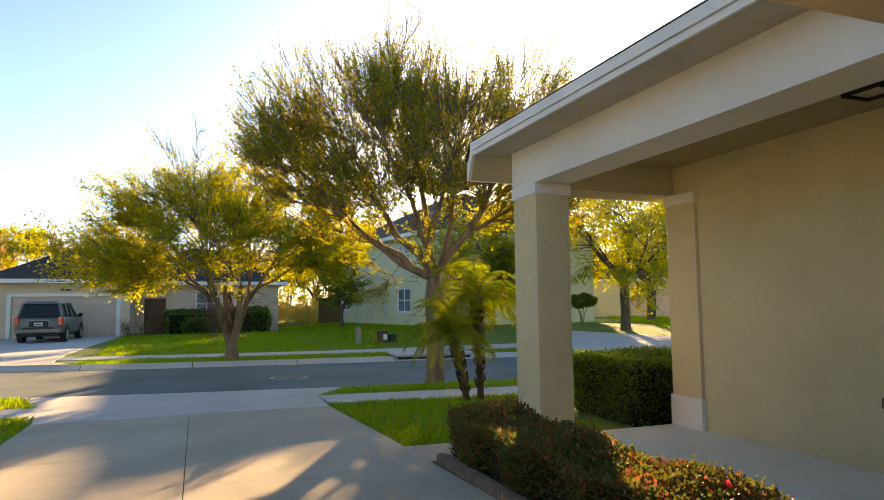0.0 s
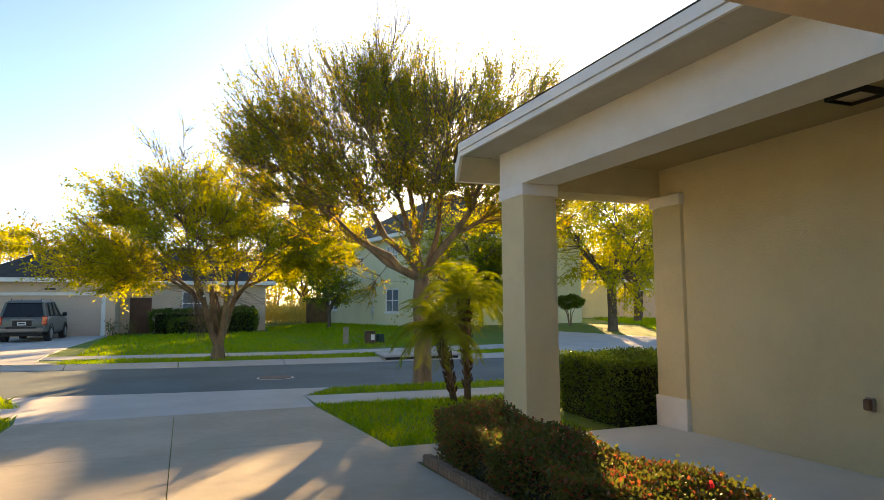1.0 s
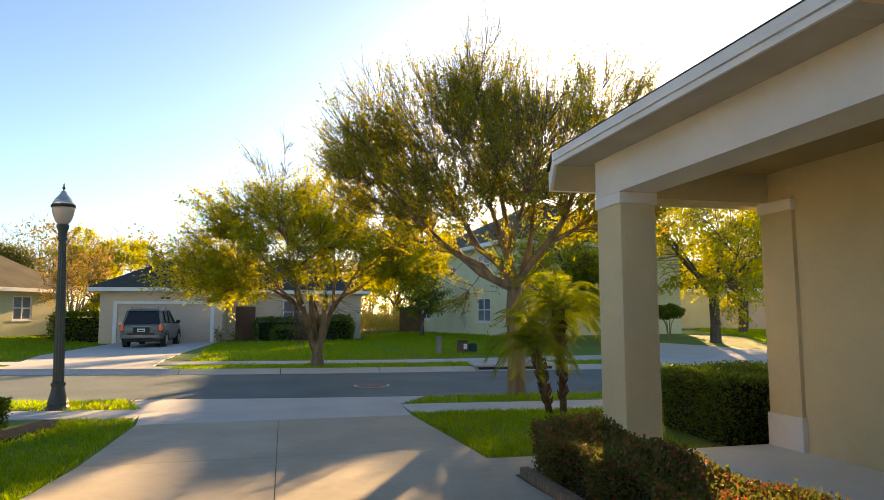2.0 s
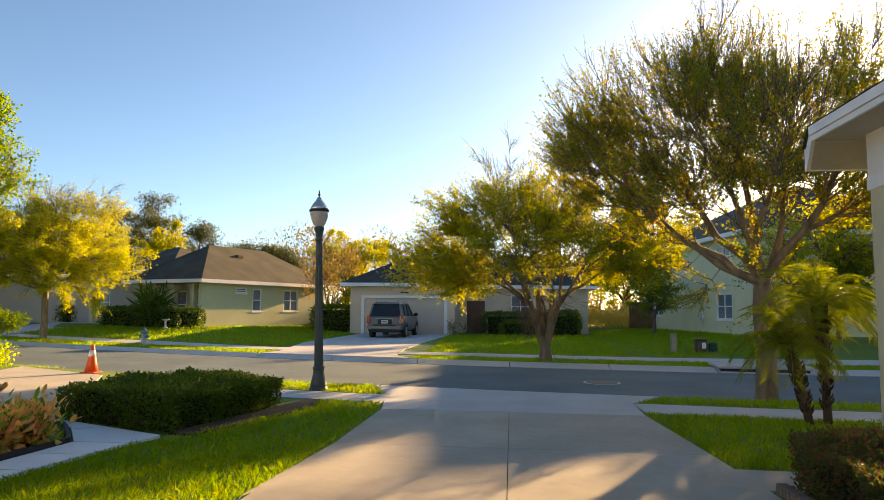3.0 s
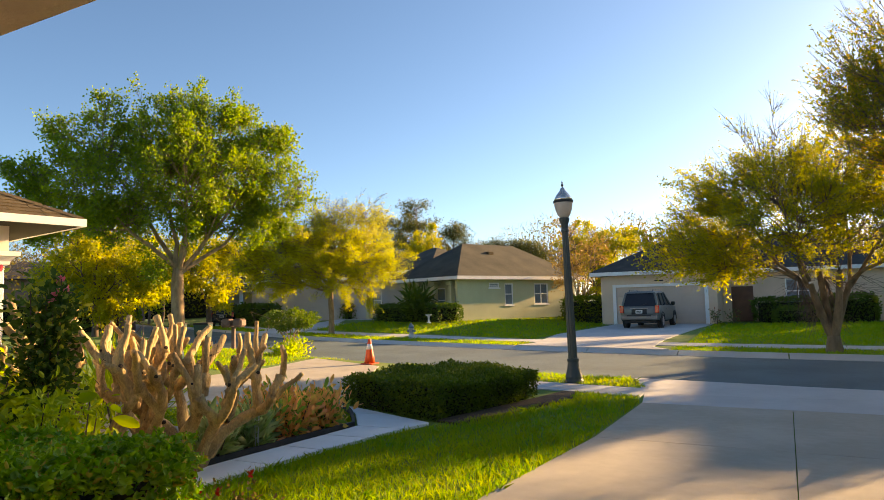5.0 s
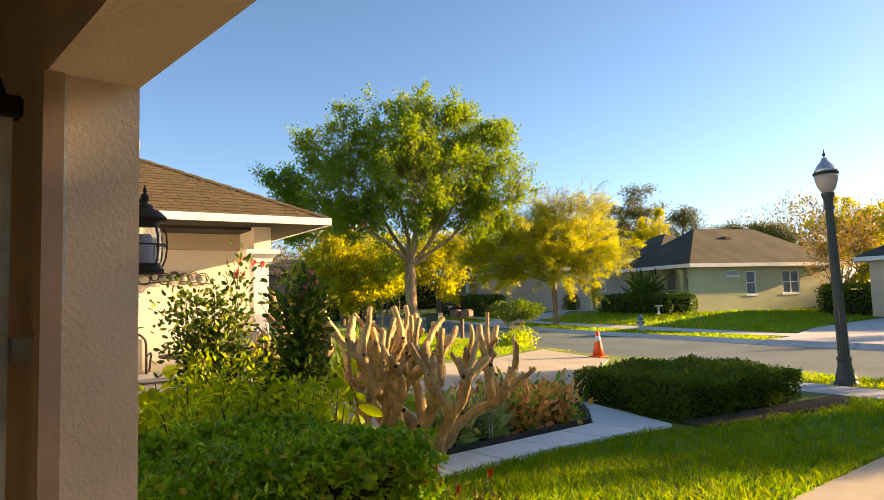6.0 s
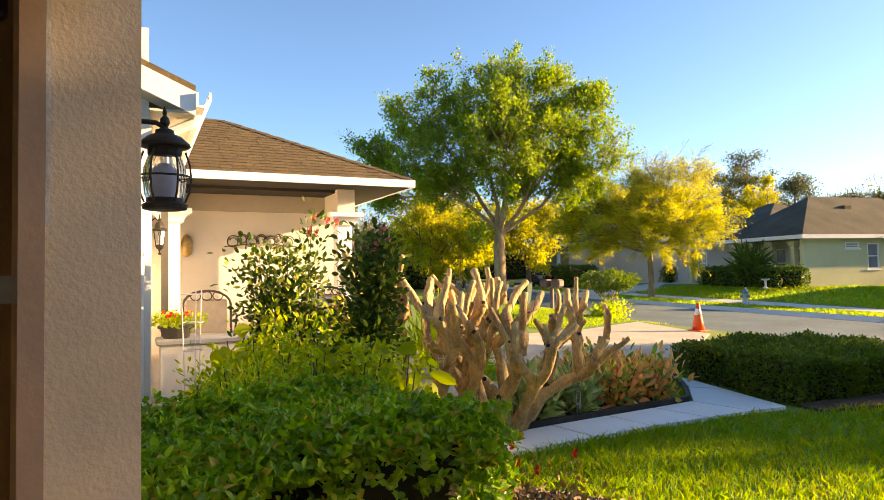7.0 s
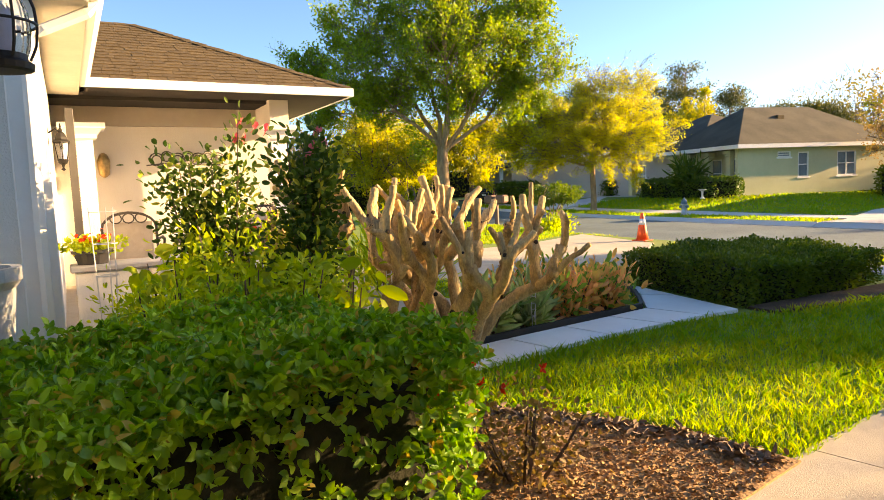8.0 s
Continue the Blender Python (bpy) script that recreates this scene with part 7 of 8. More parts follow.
BOX_BROWN = mat("brown_utility_paint", (0.14, 0.085, 0.06), (0.10, 0.06, 0.04), 4, 0.6)
BOX_GREEN = mat("green_utility_paint", (0.02, 0.055, 0.04), (0.015, 0.04, 0.03), 4, 0.6)
GREY_PAINT = mat("grey_post_weathered", (0.36, 0.33, 0.29), (0.28, 0.26, 0.22), 5, 0.9)
ub = thing("utility_post", pose(6.25, 26.9, gz(6.25, 26.9)), "short grey marker post on the lawn", "post")
part("post", Shape().soft_box(-0.1, 0.1, -0.1, 0.1, -0.05, 0.72, 0.03).mesh("post", GREY_PAINT), ub)
ub = thing("utility_box", pose(7.2, 26.7, gz(7.2, 26.7)), "brown utility cabinet with a white sticker", "utility box")
part("cabinet", Shape().soft_box(-0.2, 0.2, -0.16, 0.16, -0.03, 0.46, 0.03).mesh("cabinet", BOX_BROWN), ub)
part("lid", Shape().soft_box(-0.22, 0.22, -0.18, 0.18, 0.46, 0.52, 0.03).mesh("lid", BOX_BROWN), ub)
part("sticker", Shape().box(0.0, 0.15, -0.166, -0.161, 0.16, 0.38).mesh("sticker", TRIM_WHITE), ub)
ub = thing("utility_box", pose(7.68, 26.9, gz(7.68, 26.9)), "low dark green utility cabinet", "utility box")
part("cabinet", Shape().soft_box(-0.16, 0.16, -0.16, 0.16, -0.03, 0.36, 0.05).mesh("cabinet", BOX_GREEN), ub)

man = thing("manhole_cover", pose(2.25, 17.4, ROAD_Z), "round iron manhole cover in a pale ring", "manhole cover")
part("ring", Shape().lathe([(0.45, -0.02), (0.45, 0.005), (0.41, 0.006)], 28).mesh("ring", WALK_CONCRETE), man)
part("cover", Shape().lathe([(0.39, 0.0), (0.39, 0.014), (0.05, 0.016)], 28).mesh("cover", mat("rusty_iron", (0.2, 0.15, 0.11), (0.12, 0.1, 0.09), 10, 0.7, 0.5, 60)), man)
drain = thing("storm_drain", pose(7.3, far_kerb(7.3), -0.16, 0, 0, -4), "concrete kerb inlet with a dark slot", "storm drain")
part("lid", Shape().soft_box(-1.3, 1.3, -0.35, 0.9, 0.0, 0.1, 0.03).mesh("lid", WALK_CONCRETE), drain)
# Opening is a solid black block, its inner shade put into the colour.
part("slot", Shape().box(-1.2, 1.2, -0.33, 0.3, -0.12, -0.004).mesh("slot", EDGING), drain)

# wheelie bins, mailbox and parked car down the street
def bin_(x, y, rz, label):
    b = thing("wheelie_bin", pose(x, y, gz(x, y), 0, 0, rz), label, "bin", "bins by the road")
    s = Shape().add([(-0.24, -0.28, 0.08), (0.24, -0.28, 0.08), (0.24, 0.24, 0.08), (-0.24, 0.24, 0.08), (-0.31, -0.36, 0.98), (0.31, -0.36, 0.98), (0.31, 0.34, 0.98), (-0.31, 0.34, 0.98)], [(3, 2, 1, 0), (4, 5, 6, 7), (0, 1, 5, 4), (1, 2, 6, 5), (2, 3, 7, 6), (3, 0, 4, 7)])
    part("body", s.mesh("body", BOX_GREEN), b)
    part("lid", Shape().soft_box(-0.33, 0.33, -0.39, 0.37, 0.98, 1.06, 0.03).mesh("lid", EDGING), b)
    for sx in (-0.27, 0.27):
        part("wheel", Shape().tube([(sx - 0.03, 0.26, 0.12), (sx + 0.03, 0.26, 0.12)], 0.12, 12).mesh("wheel", EDGING), b)


bin_(-22.6, 21.4, 30, "dark green wheelie bin beside the oak")
bin_(-27.5, 24.2, 20, "dark green wheelie bin down the road")
mb = thing("mailbox", pose(-20.6, 21.2, gz(-20.6, 21.2), 0, 0, 20), "brown double mailbox on a post at the verge", "mailbox")
part("post", Shape().soft_box(-0.07, 0.07, -0.07, 0.07, -0.05, 0.95, 0.01).mesh("post", BOX_BROWN), mb)
for sx in (-0.26, 0.26):
    part("box", Shape().soft_box(sx - 0.2, sx + 0.2, -0.28, 0.28, 0.95, 1.3, 0.07).mesh("box", BOX_BROWN), mb)
mb = thing("mailbox", pose(-25.8, 30.2, gz(-25.8, 30.2)), "grey kerbside mailbox on a post", "mailbox")
part("post", Shape().soft_box(-0.06, 0.06, -0.06, 0.06, -0.05, 1.05, 0.01).mesh("post", GREY_PAINT), mb)
part("box", Shape().soft_box(-0.5, 0.5, -0.16, 0.16, 1.05, 1.4, 0.06).mesh("box", GREY_PAINT), mb)


# ---- cars ----
RUBBER = mat("tyre_rubber", (0.02, 0.02, 0.02), (0.03, 0.03, 0.03), 8, 0.85)
RIM = mat("alloy_rim", (0.45, 0.45, 0.46), (0.36, 0.36, 0.37), 4, 0.3, metal=0.9)
CAR_GLASS = mat("tinted_car_glass", (0.012, 0.014, 0.018), (0.02, 0.022, 0.026), 1, 0.06, spec=0.35)
TAIL = mat("red_tail_lamp", (0.55, 0.02, 0.015), (0.4, 0.012, 0.01), 4, 0.2, spec=0.7)
CHROME = mat("chrome_trim", (0.7, 0.7, 0.7), (0.6, 0.6, 0.6), 2, 0.12, metal=1.0)
BLACK_PLASTIC = mat("black_plastic_trim", (0.02, 0.02, 0.02), (0.03, 0.03, 0.03), 5, 0.6)


def suv(x, y, rz, paint, label, detail=True):
    """A large estate car: origin under its middle, rear towards -y."""
    c = thing("parked_suv" if detail else "parked_car", pose(x, y, gz(x, y) + 0.05, 0, 0, rz), label, "car")
    # cross sections of the lower body from rear to front: y, half width, bottom, top
    rings = [(-2.5, 0.88, 0.55, 1.02), (-2.44, 0.95, 0.42, 1.1), (-1.6, 0.985, 0.36, 1.14), (-0.2, 0.99, 0.34, 1.13), (1.0, 0.985, 0.34, 1.11), (1.35, 0.975, 0.36, 1.12), (2.2, 0.95, 0.4, 1.06), (2.48, 0.86, 0.46, 0.96), (2.54, 0.78, 0.52, 0.86)]
    s = Shape()
    for yy, w, z0, z1 in rings:
        zm = (z0 + z1) / 2
        s.v += [(-w + 0.07, yy, z0), (-w, yy, z0 + 0.12), (-w, yy, zm), (-w + 0.03, yy, z1 - 0.1), (-w + 0.1, yy, z1), (w - 0.1, yy, z1), (w - 0.03, yy, z1 - 0.1), (w, yy, zm), (w, yy, z0 + 0.12), (w - 0.07, yy, z0)]
    m = 10
    for i in range(len(rings) - 1):
        for k in range(m):
            k2 = (k + 1) % m
            s.f.append((i * m + k, (i + 1) * m + k, (i + 1) * m + k2, i * m + k2))
    s.f.append(tuple(range(m)))
    s.f.append(tuple((len(rings) - 1) * m + k for k in range(m - 1, -1, -1)))
    part("body", s.mesh("body", paint, True), c)
    # cabin with pillars: glass tub inside a roof and posts
    gl = Shape()
    low = [(-0.86, -2.38, 1.08), (0.86, -2.38, 1.08), (0.88, 0.95, 1.1), (-0.88, 0.95, 1.1)]
    top = [(-0.7, -2.12, 1.78), (0.7, -2.12, 1.78), (0.7, 0.1, 1.8), (-0.7, 0.1, 1.8)]
    gl.add(low + top, [(0, 1, 5, 4), (1, 2, 6, 5), (2, 3, 7, 6), (3, 0, 4, 7), (4, 5, 6, 7)])
    part("glasshouse", gl.mesh("glasshouse", CAR_GLASS), c, "dark tinted windows")
    rf = Shape().add([(-0.74, -2.2, 1.76), (0.74, -2.2, 1.76), (0.74, 0.14, 1.78), (-0.74, 0.14, 1.78), (-0.62, -2.0, 1.87), (0.62, -2.0, 1.87), (0.62, 0.0, 1.88), (-0.62, 0.0, 1.88)], [(3, 2, 1, 0), (4, 5, 6, 7), (0, 1, 5, 4), (1, 2, 6, 5), (2, 3, 7, 6), (3, 0, 4, 7)])
    part("roof", rf.mesh("roof", paint), c)
    for sx in (-1, 1):
        for a, b, r in (((0.885, -2.36, 1.07), (0.72, -2.12, 1.78), 0.055), ((0.895, -1.15, 1.1), (0.72, -1.1, 1.79), 0.04), ((0.9, -0.2, 1.1), (0.72, -0.25, 1.8), 0.04), ((0.9, 0.95, 1.09), (0.71, 0.1, 1.8), 0.04)):
            part("pillar", Shape().tube([(sx * a[0], a[1], a[2]), (sx * b[0], b[1], b[2])], r, 6).mesh("pillar", paint), c)
        part("tail_lamp", Shape().soft_box(sx * 0.88 - 0.1, sx * 0.88 + 0.1, -2.54, -2.36, 0.76, 1.14, 0.02).mesh("tail_lamp", TAIL), c, "red tail lamp")
        part("mirror", Shape().soft_box(sx * 1.1 - 0.1, sx * 1.1 + 0.1, 0.55, 0.7, 1.1, 1.3, 0.04).box(min(sx * 0.9, sx * 1.02), max(sx * 0.9, sx * 1.02), 0.6, 0.66, 1.12, 1.18).mesh("mirror", BLACK_PLASTIC), c)
        part("roof_rail", Shape().tube([(sx * 0.6, -1.9, 1.87), (sx * 0.6, -1.85, 1.94), (sx * 0.6, -0.15, 1.95), (sx * 0.6, -0.1, 1.88)], 0.02, 6).mesh("roof_rail", CHROME), c)
        part("door_handle", Shape().soft_box(sx * 0.995 - 0.02, sx * 0.995 + 0.02, -0.6, -0.4, 0.93, 0.97, 0.008).mesh("door_handle", CHROME), c)
        for yy in (-1.6, 1.55):
            tyre = part("wheel", Shape().tube([(sx * 0.74, yy, 0.33), (sx * 0.76, yy, 0.33), (sx * 0.98, yy, 0.33), (sx * 1.0, yy, 0.33)], [0.33, 0.38, 0.38, 0.33], 22).mesh("tyre", RUBBER), c)
            part("rim", Shape().tube([(sx * 0.99, yy, 0.33), (sx * 1.008, yy, 0.33)], [0.25, 0.22], 14).mesh("rim", RIM), tyre)
            part("arch", Shape().tube([(sx * 0.97, yy + 0.45 * math.cos(w), 0.33 + 0.45 * math.sin(w)) for w in np.linspace(0, math.pi, 9)], 0.04, 5).mesh("arch", BLACK_PLASTIC), c)
    part("bumper", Shape().soft_box(-0.93, 0.93, -2.62, -2.4, 0.42, 0.66, 0.05).mesh("bumper", paint), c)
    part("bumper_step", Shape().soft_box(-0.6, 0.6, -2.635, -2.5, 0.6, 0.68, 0.01).mesh("bumper_step", BLACK_PLASTIC), c)
    part("plate_recess", Shape().soft_box(-0.38, 0.38, -2.53, -2.46, 0.7, 0.95, 0.02).mesh("plate_recess", BLACK_PLASTIC), c)
    pl = part("number_plate", Shape().soft_box(-0.17, 0.17, -2.545, -2.53, 0.74, 0.9, 0.004).mesh("number_plate", TRIM_WHITE), c, "white plate with dark bars")
    part("bar", Shape().box(-0.13, 0.13, -2.55, -2.546, 0.79, 0.85).mesh("bar", BOX_GREEN), pl)
    part("trim_strip", Shape().soft_box(-0.45, 0.45, -2.54, -2.48, 0.97, 1.02, 0.008).mesh("trim_strip", GREY_PAINT), c)
    part("wiper", Shape().tube([(0.0, -2.42, 1.1), (0.35, -2.37, 1.24)], 0.012, 4).mesh("wiper", BLACK_PLASTIC), c)
    part("underbody", Shape().soft_box(-0.8, 0.8, -2.3, 2.3, 0.25, 0.42, 0.03).mesh("underbody", BLACK_PLASTIC), c)
    return c


GREY_CAR = mat("pewter_metallic_paint", (0.18, 0.185, 0.17), (0.15, 0.155, 0.145), 2.0, 0.4, metal=0.3)
suv(-6.55, 37.5, -2, GREY_CAR, "pewter-grey large SUV parked with its back to the street")
suv(-52.0, 37.5, 62, mat("dark_red_car_paint", (0.05, 0.015, 0.015), (0.04, 0.012, 0.012), 2, 0.25, metal=0.4), "dark car parked far down the street", False)
suv(-43.5, 43.0, 35, mat("black_car_paint", (0.015, 0.015, 0.017), (0.02, 0.02, 0.022), 2, 0.25, metal=0.4), "black car on a drive down the street", False)


# ---- lanterns ----
LENS = glass("ribbed_glass", (0.86, 0.90, 0.95), 0.12)
FROST = mat("frosted_lamp_tube", (0.62, 0.63, 0.72), (0.55, 0.56, 0.66), 6, 0.5, trans=0.3)


def coach_lantern(x, y, z, k, label):
    """A round ship's lantern hung from an arm on the wall: lid, cage, glass, base, bracket."""
    l = thing("coach_lantern", pose(x, y, z) @ Matrix.Scale(k, 4), label, "wall lantern")
    back = (YO - y) / k
    part("lid", Shape().lathe([(0.085, 0.235), (0.092, 0.24), (0.088, 0.25), (0.06, 0.275), (0.035, 0.285), (0.032, 0.3), (0.02, 0.305)], 20).mesh("lid", DARK_METAL, True), l)
    part("neck", Shape().lathe([(0.055, 0.2), (0.06, 0.21), (0.06, 0.236)], 20).mesh("neck", DARK_METAL), l)
    part("finial", Shape().lathe([(0.015, 0.3), (0.012, 0.315), (0.018, 0.325), (0.016, 0.345), (0.006, 0.355), (0.009, 0.366), (0.002, 0.39)], 10).mesh("finial", DARK_METAL), l)
    g = Shape()
    n = 30
    for zz, r in ((0.035, 0.062), (0.06, 0.072), (0.11, 0.078), (0.16, 0.074), (0.2, 0.06)):
        for k in range(n):
            w = 2 * math.pi * k / n
            q = r * (1.0 if k % 2 else 0.95)
            g.v.append((q * math.cos(w), q * math.sin(w), zz))
    for i in range(4):
        for k in range(n):
            k2 = (k + 1) % n
            g.f.append((i * n + k, i * n + k2, (i + 1) * n + k2, (i + 1) * n + k))
    part("glass", g.mesh("glass", LENS), l, "ribbed clear glass")
    part("lamp_tube", Shape().lathe([(0.03, 0.035), (0.034, 0.05), (0.034, 0.15), (0.02, 0.17)], 12).mesh("lamp_tube", FROST, True), l)
    part("base", Shape().lathe([(0.06, 0.0), (0.078, 0.004), (0.08, 0.02), (0.066, 0.03), (0.064, 0.045)], 20).mesh("base", DARK_METAL), l)
    for k in range(6):
        w = k * math.pi / 3 + 0.3
        pts = [(r * math.cos(w), r * math.sin(w), zz) for r, zz in ((0.07, 0.03), (0.086, 0.07), (0.092, 0.12), (0.088, 0.17), (0.072, 0.22))]
        part("cage_bar", Shape().tube(pts, 0.004, 5).mesh("cage_bar", DARK_METAL), l)
    part("cage_ring", Shape().tube([(0.092 * math.cos(w), 0.092 * math.sin(w), 0.125) for w in np.linspace(0, 2 * math.pi, 25)], 0.004, 5, caps=False).mesh("cage_ring", DARK_METAL), l)
    part("arm", Shape().tube([(0, 0, 0.31), (0, -0.03, 0.325), (0, back - 0.005, 0.325)], 0.009, 8).mesh("arm", DARK_METAL), l)
    part("wall_plate", Shape().soft_box(-0.055, 0.055, back - 0.003, back + 0.02, 0.22, 0.42, 0.008).mesh("wall_plate", DARK_METAL), l)
    return l


coach_lantern(-2.77, 2.01, 1.63, 0.85, "black ship-style wall lantern with ribbed glass")

BRONZE = mat("dark_bronze", (0.012, 0.010, 0.008), (0.008, 0.007, 0.006), 12, 0.6, spec=0.3)
nl = thing("entry_lantern", MB @ pose(-7.85, 1.606, 1.69) @ Matrix.Scale(0.65, 4), "dark bronze wall lantern beside the next entry", "wall lantern")
part("glass", Shape().lathe([(0.045, 0.02), (0.06, 0.05), (0.092, 0.27), (0.092, 0.28)], 6).mesh("glass", LENS), nl)
for k in range(6):
    w = k * math.pi / 3
    part("bar", Shape().tube([(0.062 * math.cos(w), 0.062 * math.sin(w), 0.05), (0.096 * math.cos(w), 0.096 * math.sin(w), 0.28)], 0.006, 5).mesh("bar", BRONZE), nl)
part("lid", Shape().lathe([(0.115, 0.272), (0.118, 0.29), (0.085, 0.31), (0.075, 0.35), (0.05, 0.40), (0.03, 0.41)], 6).mesh("lid", BRONZE), nl)
part("finial", Shape().lathe([(0.012, 0.40), (0.022, 0.43), (0.022, 0.45), (0.008, 0.47), (0.014, 0.49), (0.003, 0.53)], 8).mesh("finial", BRONZE), nl)
part("base", Shape().lathe([(0.006, -0.10), (0.03, -0.085), (0.012, -0.06), (0.02, -0.02), (0.05, 0.0), (0.064, 0.04), (0.064, 0.055)], 12).mesh("base", BRONZE), nl)
part("candle", Shape().lathe([(0.014, 0.05), (0.014, 0.17), (0.008, 0.2)], 8).mesh("candle", FROST), nl)
part("arm", Shape().tube([(0, 0, 0.4), (0, -0.06, 0.46), (0, -0.14, 0.4)], 0.012, 6).soft_box(-0.05, 0.05, -0.165, -0.14, 0.2, 0.5, 0.008).mesh("arm", BRONZE), nl)

cf = thing("porch_ceiling_light", pose(5.2, 4.35, 3.22), "flat square porch light in a black frame", "ceiling light")
part("frame", Shape().soft_box(-0.16, 0.16, -0.16, -0.145, -0.06, 0, 0.003).soft_box(-0.16, 0.16, 0.145, 0.16, -0.06, 0, 0.003).soft_box(-0.16, -0.145, -0.145, 0.145, -0.06, 0, 0.003).soft_box(0.145, 0.16, -0.145, 0.145, -0.06, 0, 0.003).mesh("frame", DARK_METAL), cf)
part("diffuser", Shape().box(-0.145, 0.145, -0.145, 0.145, -0.03, -0.012).mesh("diffuser", mat("tan_lamp_glass", (0.50, 0.42, 0.28), (0.44, 0.37, 0.25), 5, 0.3)), cf)
ow = thing("outdoor_socket", pose(WX, 4.82, 0.5), "small grey weatherproof socket on the porch wall", "socket")
part("plate", Shape().soft_box(-0.03, 0.001, -0.045, 0.045, 0.02, 0.14, 0.008).mesh("plate", GREY_PAINT), ow)
part("cover", Shape().soft_box(-0.075, -0.028, -0.035, 0.035, 0.03, 0.13, 0.012).mesh("cover", BOX_BROWN), ow)

# ---- garage door gear ----
trk = thing("garage_door_track", pose(-2.62, 1.54, 0), "galvanised vertical track of the raised garage door", "door track")
ch = [(-0.03, -0.025), (0.03, -0.025), (0.03, 0.025), (0.02, 0.025), (0.02, -0.017), (-0.02, -0.017), (-0.02, 0.025), (-0.03, 0.025)]
part("channel", Shape().prism([(a * 0.7, b * 0.95) for a, b in ch], 0.02, 2.1).mesh("channel", GALV), trk)
curve = [(0, -0.3 + 0.3 * math.cos(w), 2.1 + 0.3 * math.sin(w)) for w in np.linspace(0, math.pi / 2, 9)] + [(0, -3.2, 2.42)]
# Bend is coloured black, where the steel is only lost in shade.
part("curved_track", Shape().tube(curve, 0.02, 6).mesh("curved_track", DARK_METAL), trk, "bend of the track coloured dark for the garage's shade")
for z in (1.36,):
    part("bracket", Shape().soft_box(-0.03, 0.07, 0.025, 0.035, z, z + 0.07, 0.002).box(0.06, 0.07, 0.03, 0.078, z, z + 0.07).mesh("bracket", GALV), trk)
part("hinge_plate", Shape().soft_box(-0.02, 0.04, -0.03, 0.05, 2.10, 2.17, 0.01).mesh("hinge_plate", DARK_METAL), trk)
gd = thing("raised_garage_door", pose(0, 0, 0), "raised sectional garage door hung under the ceiling", "garage door")
for i in range(4):
    part("door_section", Shape().soft_box(-2.5, 2.5, -1.9 + i * 0.72, -1.19 + i * 0.72, 2.45, 2.50, 0.006).mesh("door_section", DOOR_PANEL), gd)

# ---- entry court next door ----
IRON = mat("bronze_wrought_iron", (0.10, 0.085, 0.07), (0.06, 0.05, 0.04), 9, 0.6, metal=0.3)
SLING = mat("beige_sling", (0.48, 0.42, 0.34), (0.40, 0.34, 0.27), 12, 0.9)


def patio_chair(m):
    c = thing("patio_chair", m, "wrought-iron patio chair with an arched beige back", "chair", "chairs in the entry court")
    arch = [(-0.26, -0.22, 0.42)] + [(-0.26 * math.cos(w), -0.26, 0.78 + 0.16 * math.sin(w)) for w in np.linspace(0, math.pi, 11)] + [(0.26, -0.22, 0.42)]
    part("back_frame", Shape().tube(arch, 0.014, 6).mesh("back_frame", IRON), c)
    part("back_panel", Shape().soft_box(-0.22, 0.22, -0.262, -0.245, 0.46, 0.84, 0.004).mesh("back_panel", SLING), c)
    for k in (-0.12, 0.0, 0.12):
        part("scroll", Shape().tube([(k + 0.055 * math.cos(w), -0.27, 0.88 + 0.05 * math.sin(w)) for w in np.linspace(0, 6.28, 13)], 0.007, 5, caps=False).mesh("scroll", IRON), c)
    part("seat", Shape().soft_box(-0.26, 0.26, -0.24, 0.26, 0.4, 0.44, 0.012).mesh("seat", SLING), c)
    for sx in (-0.24, 0.24):
        for sy in (-0.22, 0.24):
            part("leg", Shape().tube([(sx, sy, 0.4), (sx * 1.1, sy * 1.1, 0.0)], 0.013, 6).mesh("leg", IRON), c)
        part("arm", Shape().tube([(sx * 1.1, -0.24, 0.64), (sx * 1.2, 0.0, 0.66), (sx * 1.2, 0.22, 0.63), (sx * 1.1, 0.24, 0.42)], 0.014, 6).mesh("arm", IRON), c)
    return c


ch0 = patio_chair(MB @ pose(-10.3, 2.3, 0.12, 0, 0, 78) @ Matrix.Scale(1.16, 4))
copy_thing(ch0, MB @ pose(-11.0, 4.0, 0.12, 0, 0, 100))
tb = thing("patio_table", MB @ pose(-10.2, 3.25, 0.12), "round wrought-iron patio table", "table")
part("top", Shape().lathe([(0.5, 0.68), (0.52, 0.69), (0.52, 0.715), (0.5, 0.72)], 24).mesh("top", IRON), tb)
for k in range(4):
    w = k * math.pi / 2 + 0.4
    part("leg", Shape().tube([(0.1 * math.cos(w), 0.1 * math.sin(w), 0.68), (0.16 * math.cos(w), 0.16 * math.sin(w), 0.35), (0.36 * math.cos(w), 0.36 * math.sin(w), 0.0)], 0.016, 6).mesh("leg", IRON), tb)
art = thing("scroll_wall_art", MB @ pose(-12.48, 3.35, 1.98) @ Matrix.Scale(0.82, 4), "scrolled iron ornament on the sunlit wall", "wall art")
for k in range(7):
    y0 = (k - 3) * 0.19
    r = 0.11 if k % 2 else 0.14
    part("scroll", Shape().tube([(0.02, y0 + r * (1 - 0.05 * w) * math.cos(w), (0.06 if k % 2 else 0.0) + r * (1 - 0.05 * w) * math.sin(w)) for w in np.linspace(0, 9, 26)], 0.012, 5).mesh("scroll", IRON), art)
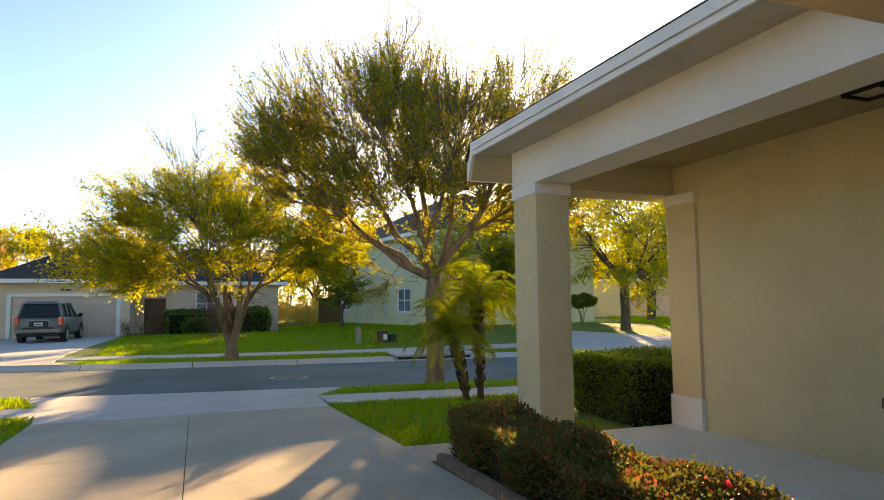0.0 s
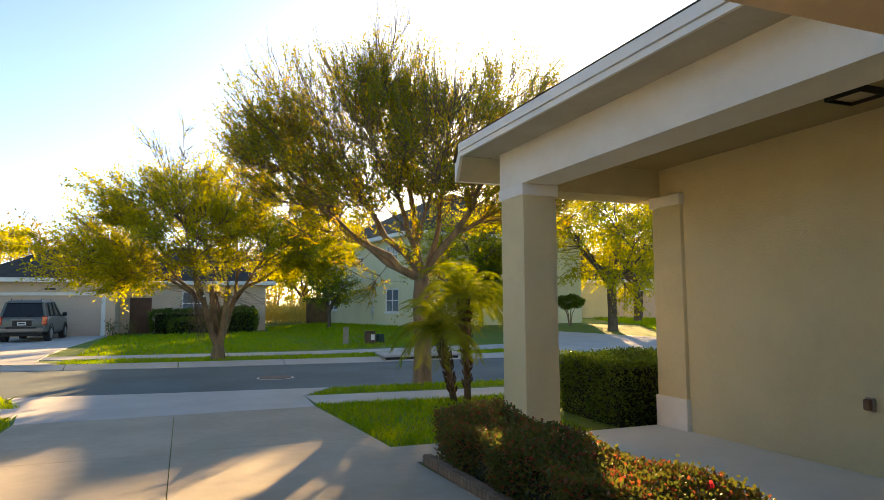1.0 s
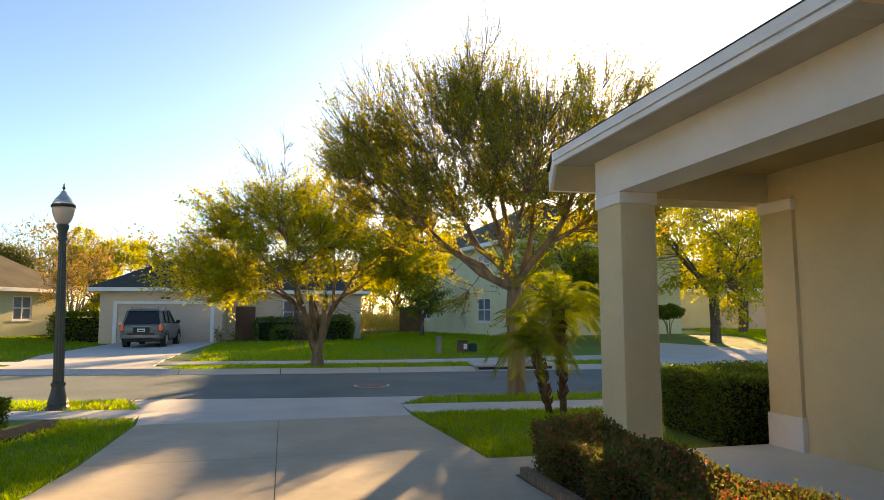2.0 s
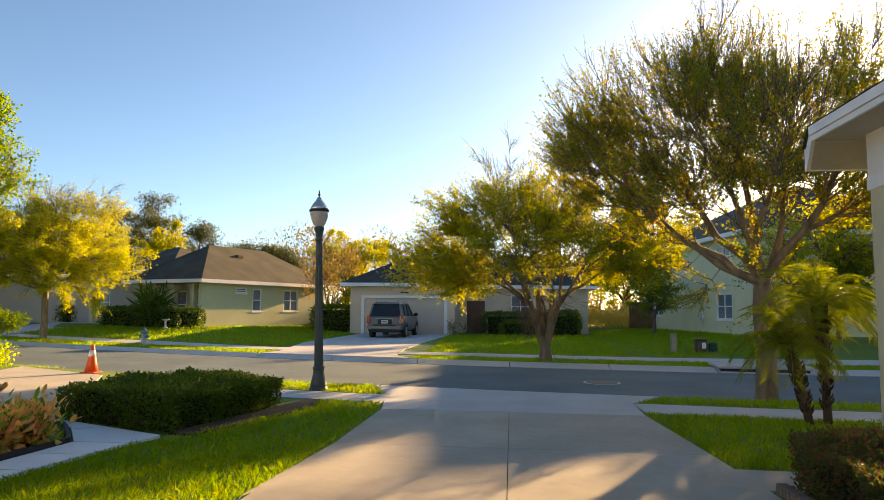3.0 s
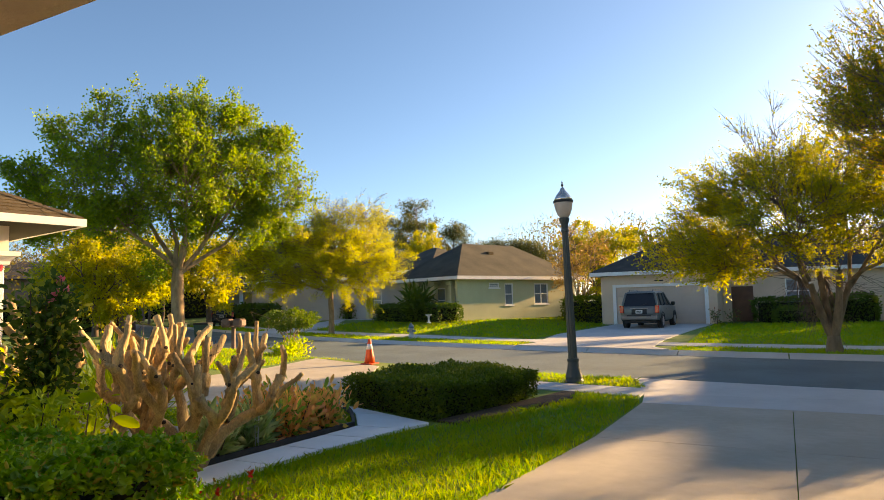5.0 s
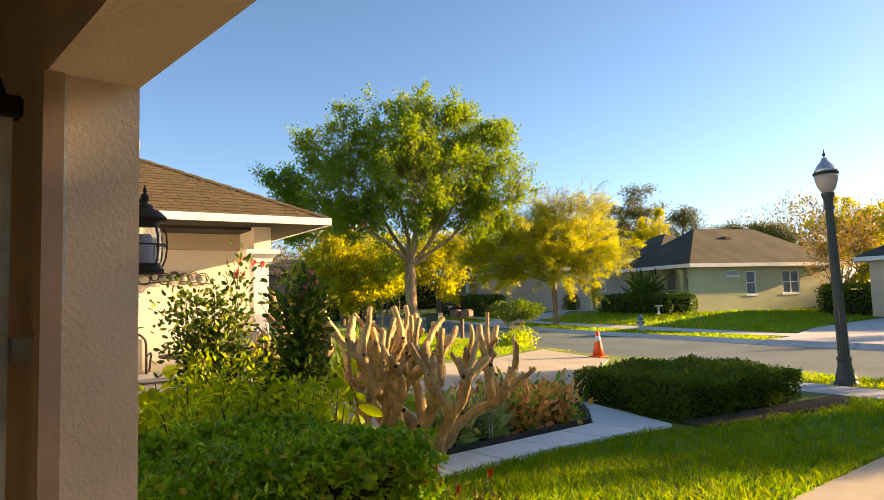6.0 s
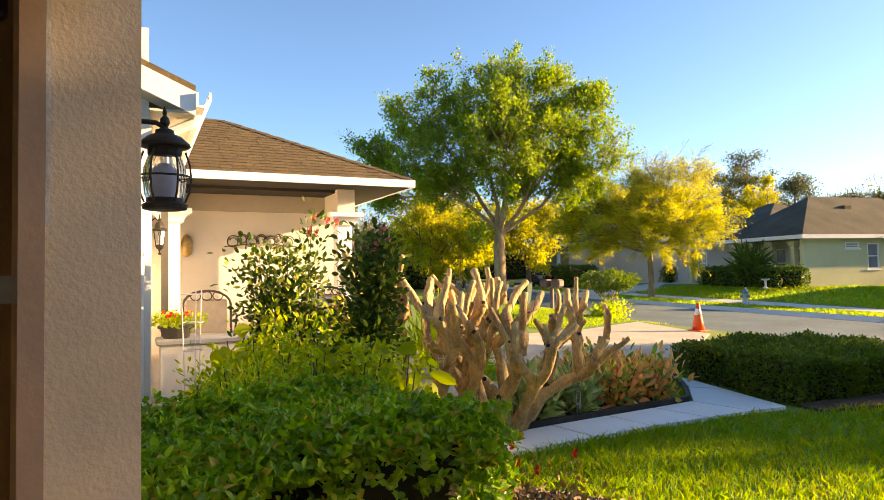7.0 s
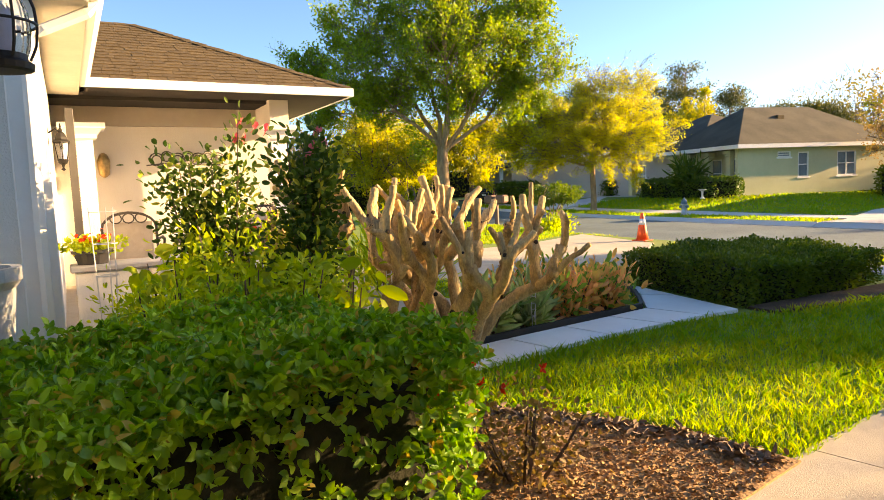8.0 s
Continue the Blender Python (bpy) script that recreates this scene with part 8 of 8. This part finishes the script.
part("rail", Shape().tube([(0.015, -0.75, -0.1), (0.015, 0.0, -0.02), (0.015, 0.75, -0.1)], 0.012, 5).mesh("rail", IRON), art)
plq = thing("gilt_plaque", MB @ pose(-12.42, 2.14, 1.72) @ Matrix.Scale(0.72, 4), "oval gilded ornament on the entry wall", "wall art")
part("plaque", Shape().lathe([(0.02, 0.0), (0.1, 0.06), (0.12, 0.2), (0.13, 0.35), (0.08, 0.48), (0.02, 0.52)], 10).mesh("plaque", mat("gilt", (0.55, 0.38, 0.15), (0.35, 0.24, 0.1), 18, 0.35, 0.8, 40, metal=0.6), True), plq)
structure("wall_court_low", place(Shape().soft_box(-8.5, -8.12, 1.62, 3.75, -0.15, 0.7, 0.01), MB), STUCCO_WHITE, "low rendered wall along the front of the entry court", "wall")
structure("trim_court_cap", place(Shape().soft_box(-8.54, -8.08, 1.58, 3.79, 0.703, 0.76, 0.012), MB), mat("weathered_cap", (0.42, 0.42, 0.42), (0.33, 0.33, 0.33), 5, 0.85, 0.4, 40), "grey coping on the low wall", "trim")
for k, (y0, label, colour, count) in enumerate(((1.78, "dark planter of low green plants with a few orange flowers", (0.10, 0.09, 0.08), 1.0), (3.2, "small brown pot of yellow-green plants with orange flowers", (0.26, 0.16, 0.09), 0.8))):
    pp = thing("potted_flowers", MB @ pose(-8.31, y0, 0.762), label, "potted plant", "pots on the low wall")
    part("pot", Shape().lathe([(0.13, 0.0), (0.165, 0.1), (0.185, 0.105), (0.185, 0.13), (0.16, 0.13)], 18).mesh("pot", mat("planter_clay", colour, tuple(v * 0.7 for v in colour), 5, 0.7)), pp)
    rgp = np.random.default_rng(7 + k)
    m = int(420 * count)
    q = rgp.normal(size=(m, 3)) * [0.1, 0.13, 0.035] + [0, 0, 0.17]
    part("foliage", leaves("foliage", q, rand_dir(rgp, m) + [0, 0, 0.5], 0.055, 0.018, LEAF_LIME, rgp, 0.3), pp)
    m = int(46 * count)
    q = rgp.normal(size=(m, 3)) * [0.06, 0.08, 0.02] + [0, 0.03, 0.235]
    part("blossom", leaves("blossom", q, rand_dir(rgp, m) + [0, 0, 0.6], 0.04, 0.017, FLOWER_RED, rgp, 0.2), pp)
gb = thing("garden_urn", MB @ pose(-6.35, 0.9, -0.05) @ Matrix.Scale(1.38, 4), "weathered grey planter tub against the white wall", "planter")
part("tub", Shape().lathe([(0.2, 0.0), (0.24, 0.3), (0.27, 0.62), (0.3, 0.66), (0.3, 0.72), (0.26, 0.72), (0.22, 0.5)], 20).mesh("tub", mat("grey_tub", (0.46, 0.49, 0.50), (0.30, 0.32, 0.33), 6, 0.7, 0.4, 30)), gb)
# white wire supports in the bed
WIRE = mat("white_wire", (0.7, 0.7, 0.7), (0.6, 0.6, 0.6), 9, 0.5)


def wire_stake(m, h, r, label):
    c = thing("plant_support", m, label, "plant support")
    for k in range(3):
        w = k * 2.094
        part("rod", Shape().tube([(r * 0.5 * math.cos(w), r * 0.5 * math.sin(w), -0.05), (r * math.cos(w), r * math.sin(w), h)], 0.004, 5).mesh("rod", WIRE), c)
    for z in np.linspace(0.15, h - 0.03, 6):
        rr = r * (0.5 + 0.5 * z / h)
        part("ring", Shape().tube([(rr * math.cos(w), rr * math.sin(w), z) for w in np.linspace(0, 6.283, 13)], 0.003, 4, caps=False).mesh("ring", WIRE), c)


wire_stake(pose(-5.13, 6.35, gz(-5.13, 6.35)), 0.5, 0.03, "white wire plant stake in the bed")
wire_stake(pose(-6.0, 2.9, 0), 1.3, 0.09, "white wire plant cage behind the hedge")
wire_stake(pose(-5.55, 5.0, -0.05), 0.7, 0.03, "white wire plant stake by the myrtle")
hook = thing("shepherd_hook", pose(-8.2, 8.0, gz(-8.2, 8)), "white garden hook among the lilies", "garden hook")
part("hook", Shape().tube([(0, 0, -0.05), (0, 0, 0.85), (-0.03, 0, 0.97), (-0.12, 0, 1.02), (-0.21, 0, 0.97), (-0.24, 0, 0.85)], 0.012, 6).mesh("hook", WIRE), hook)
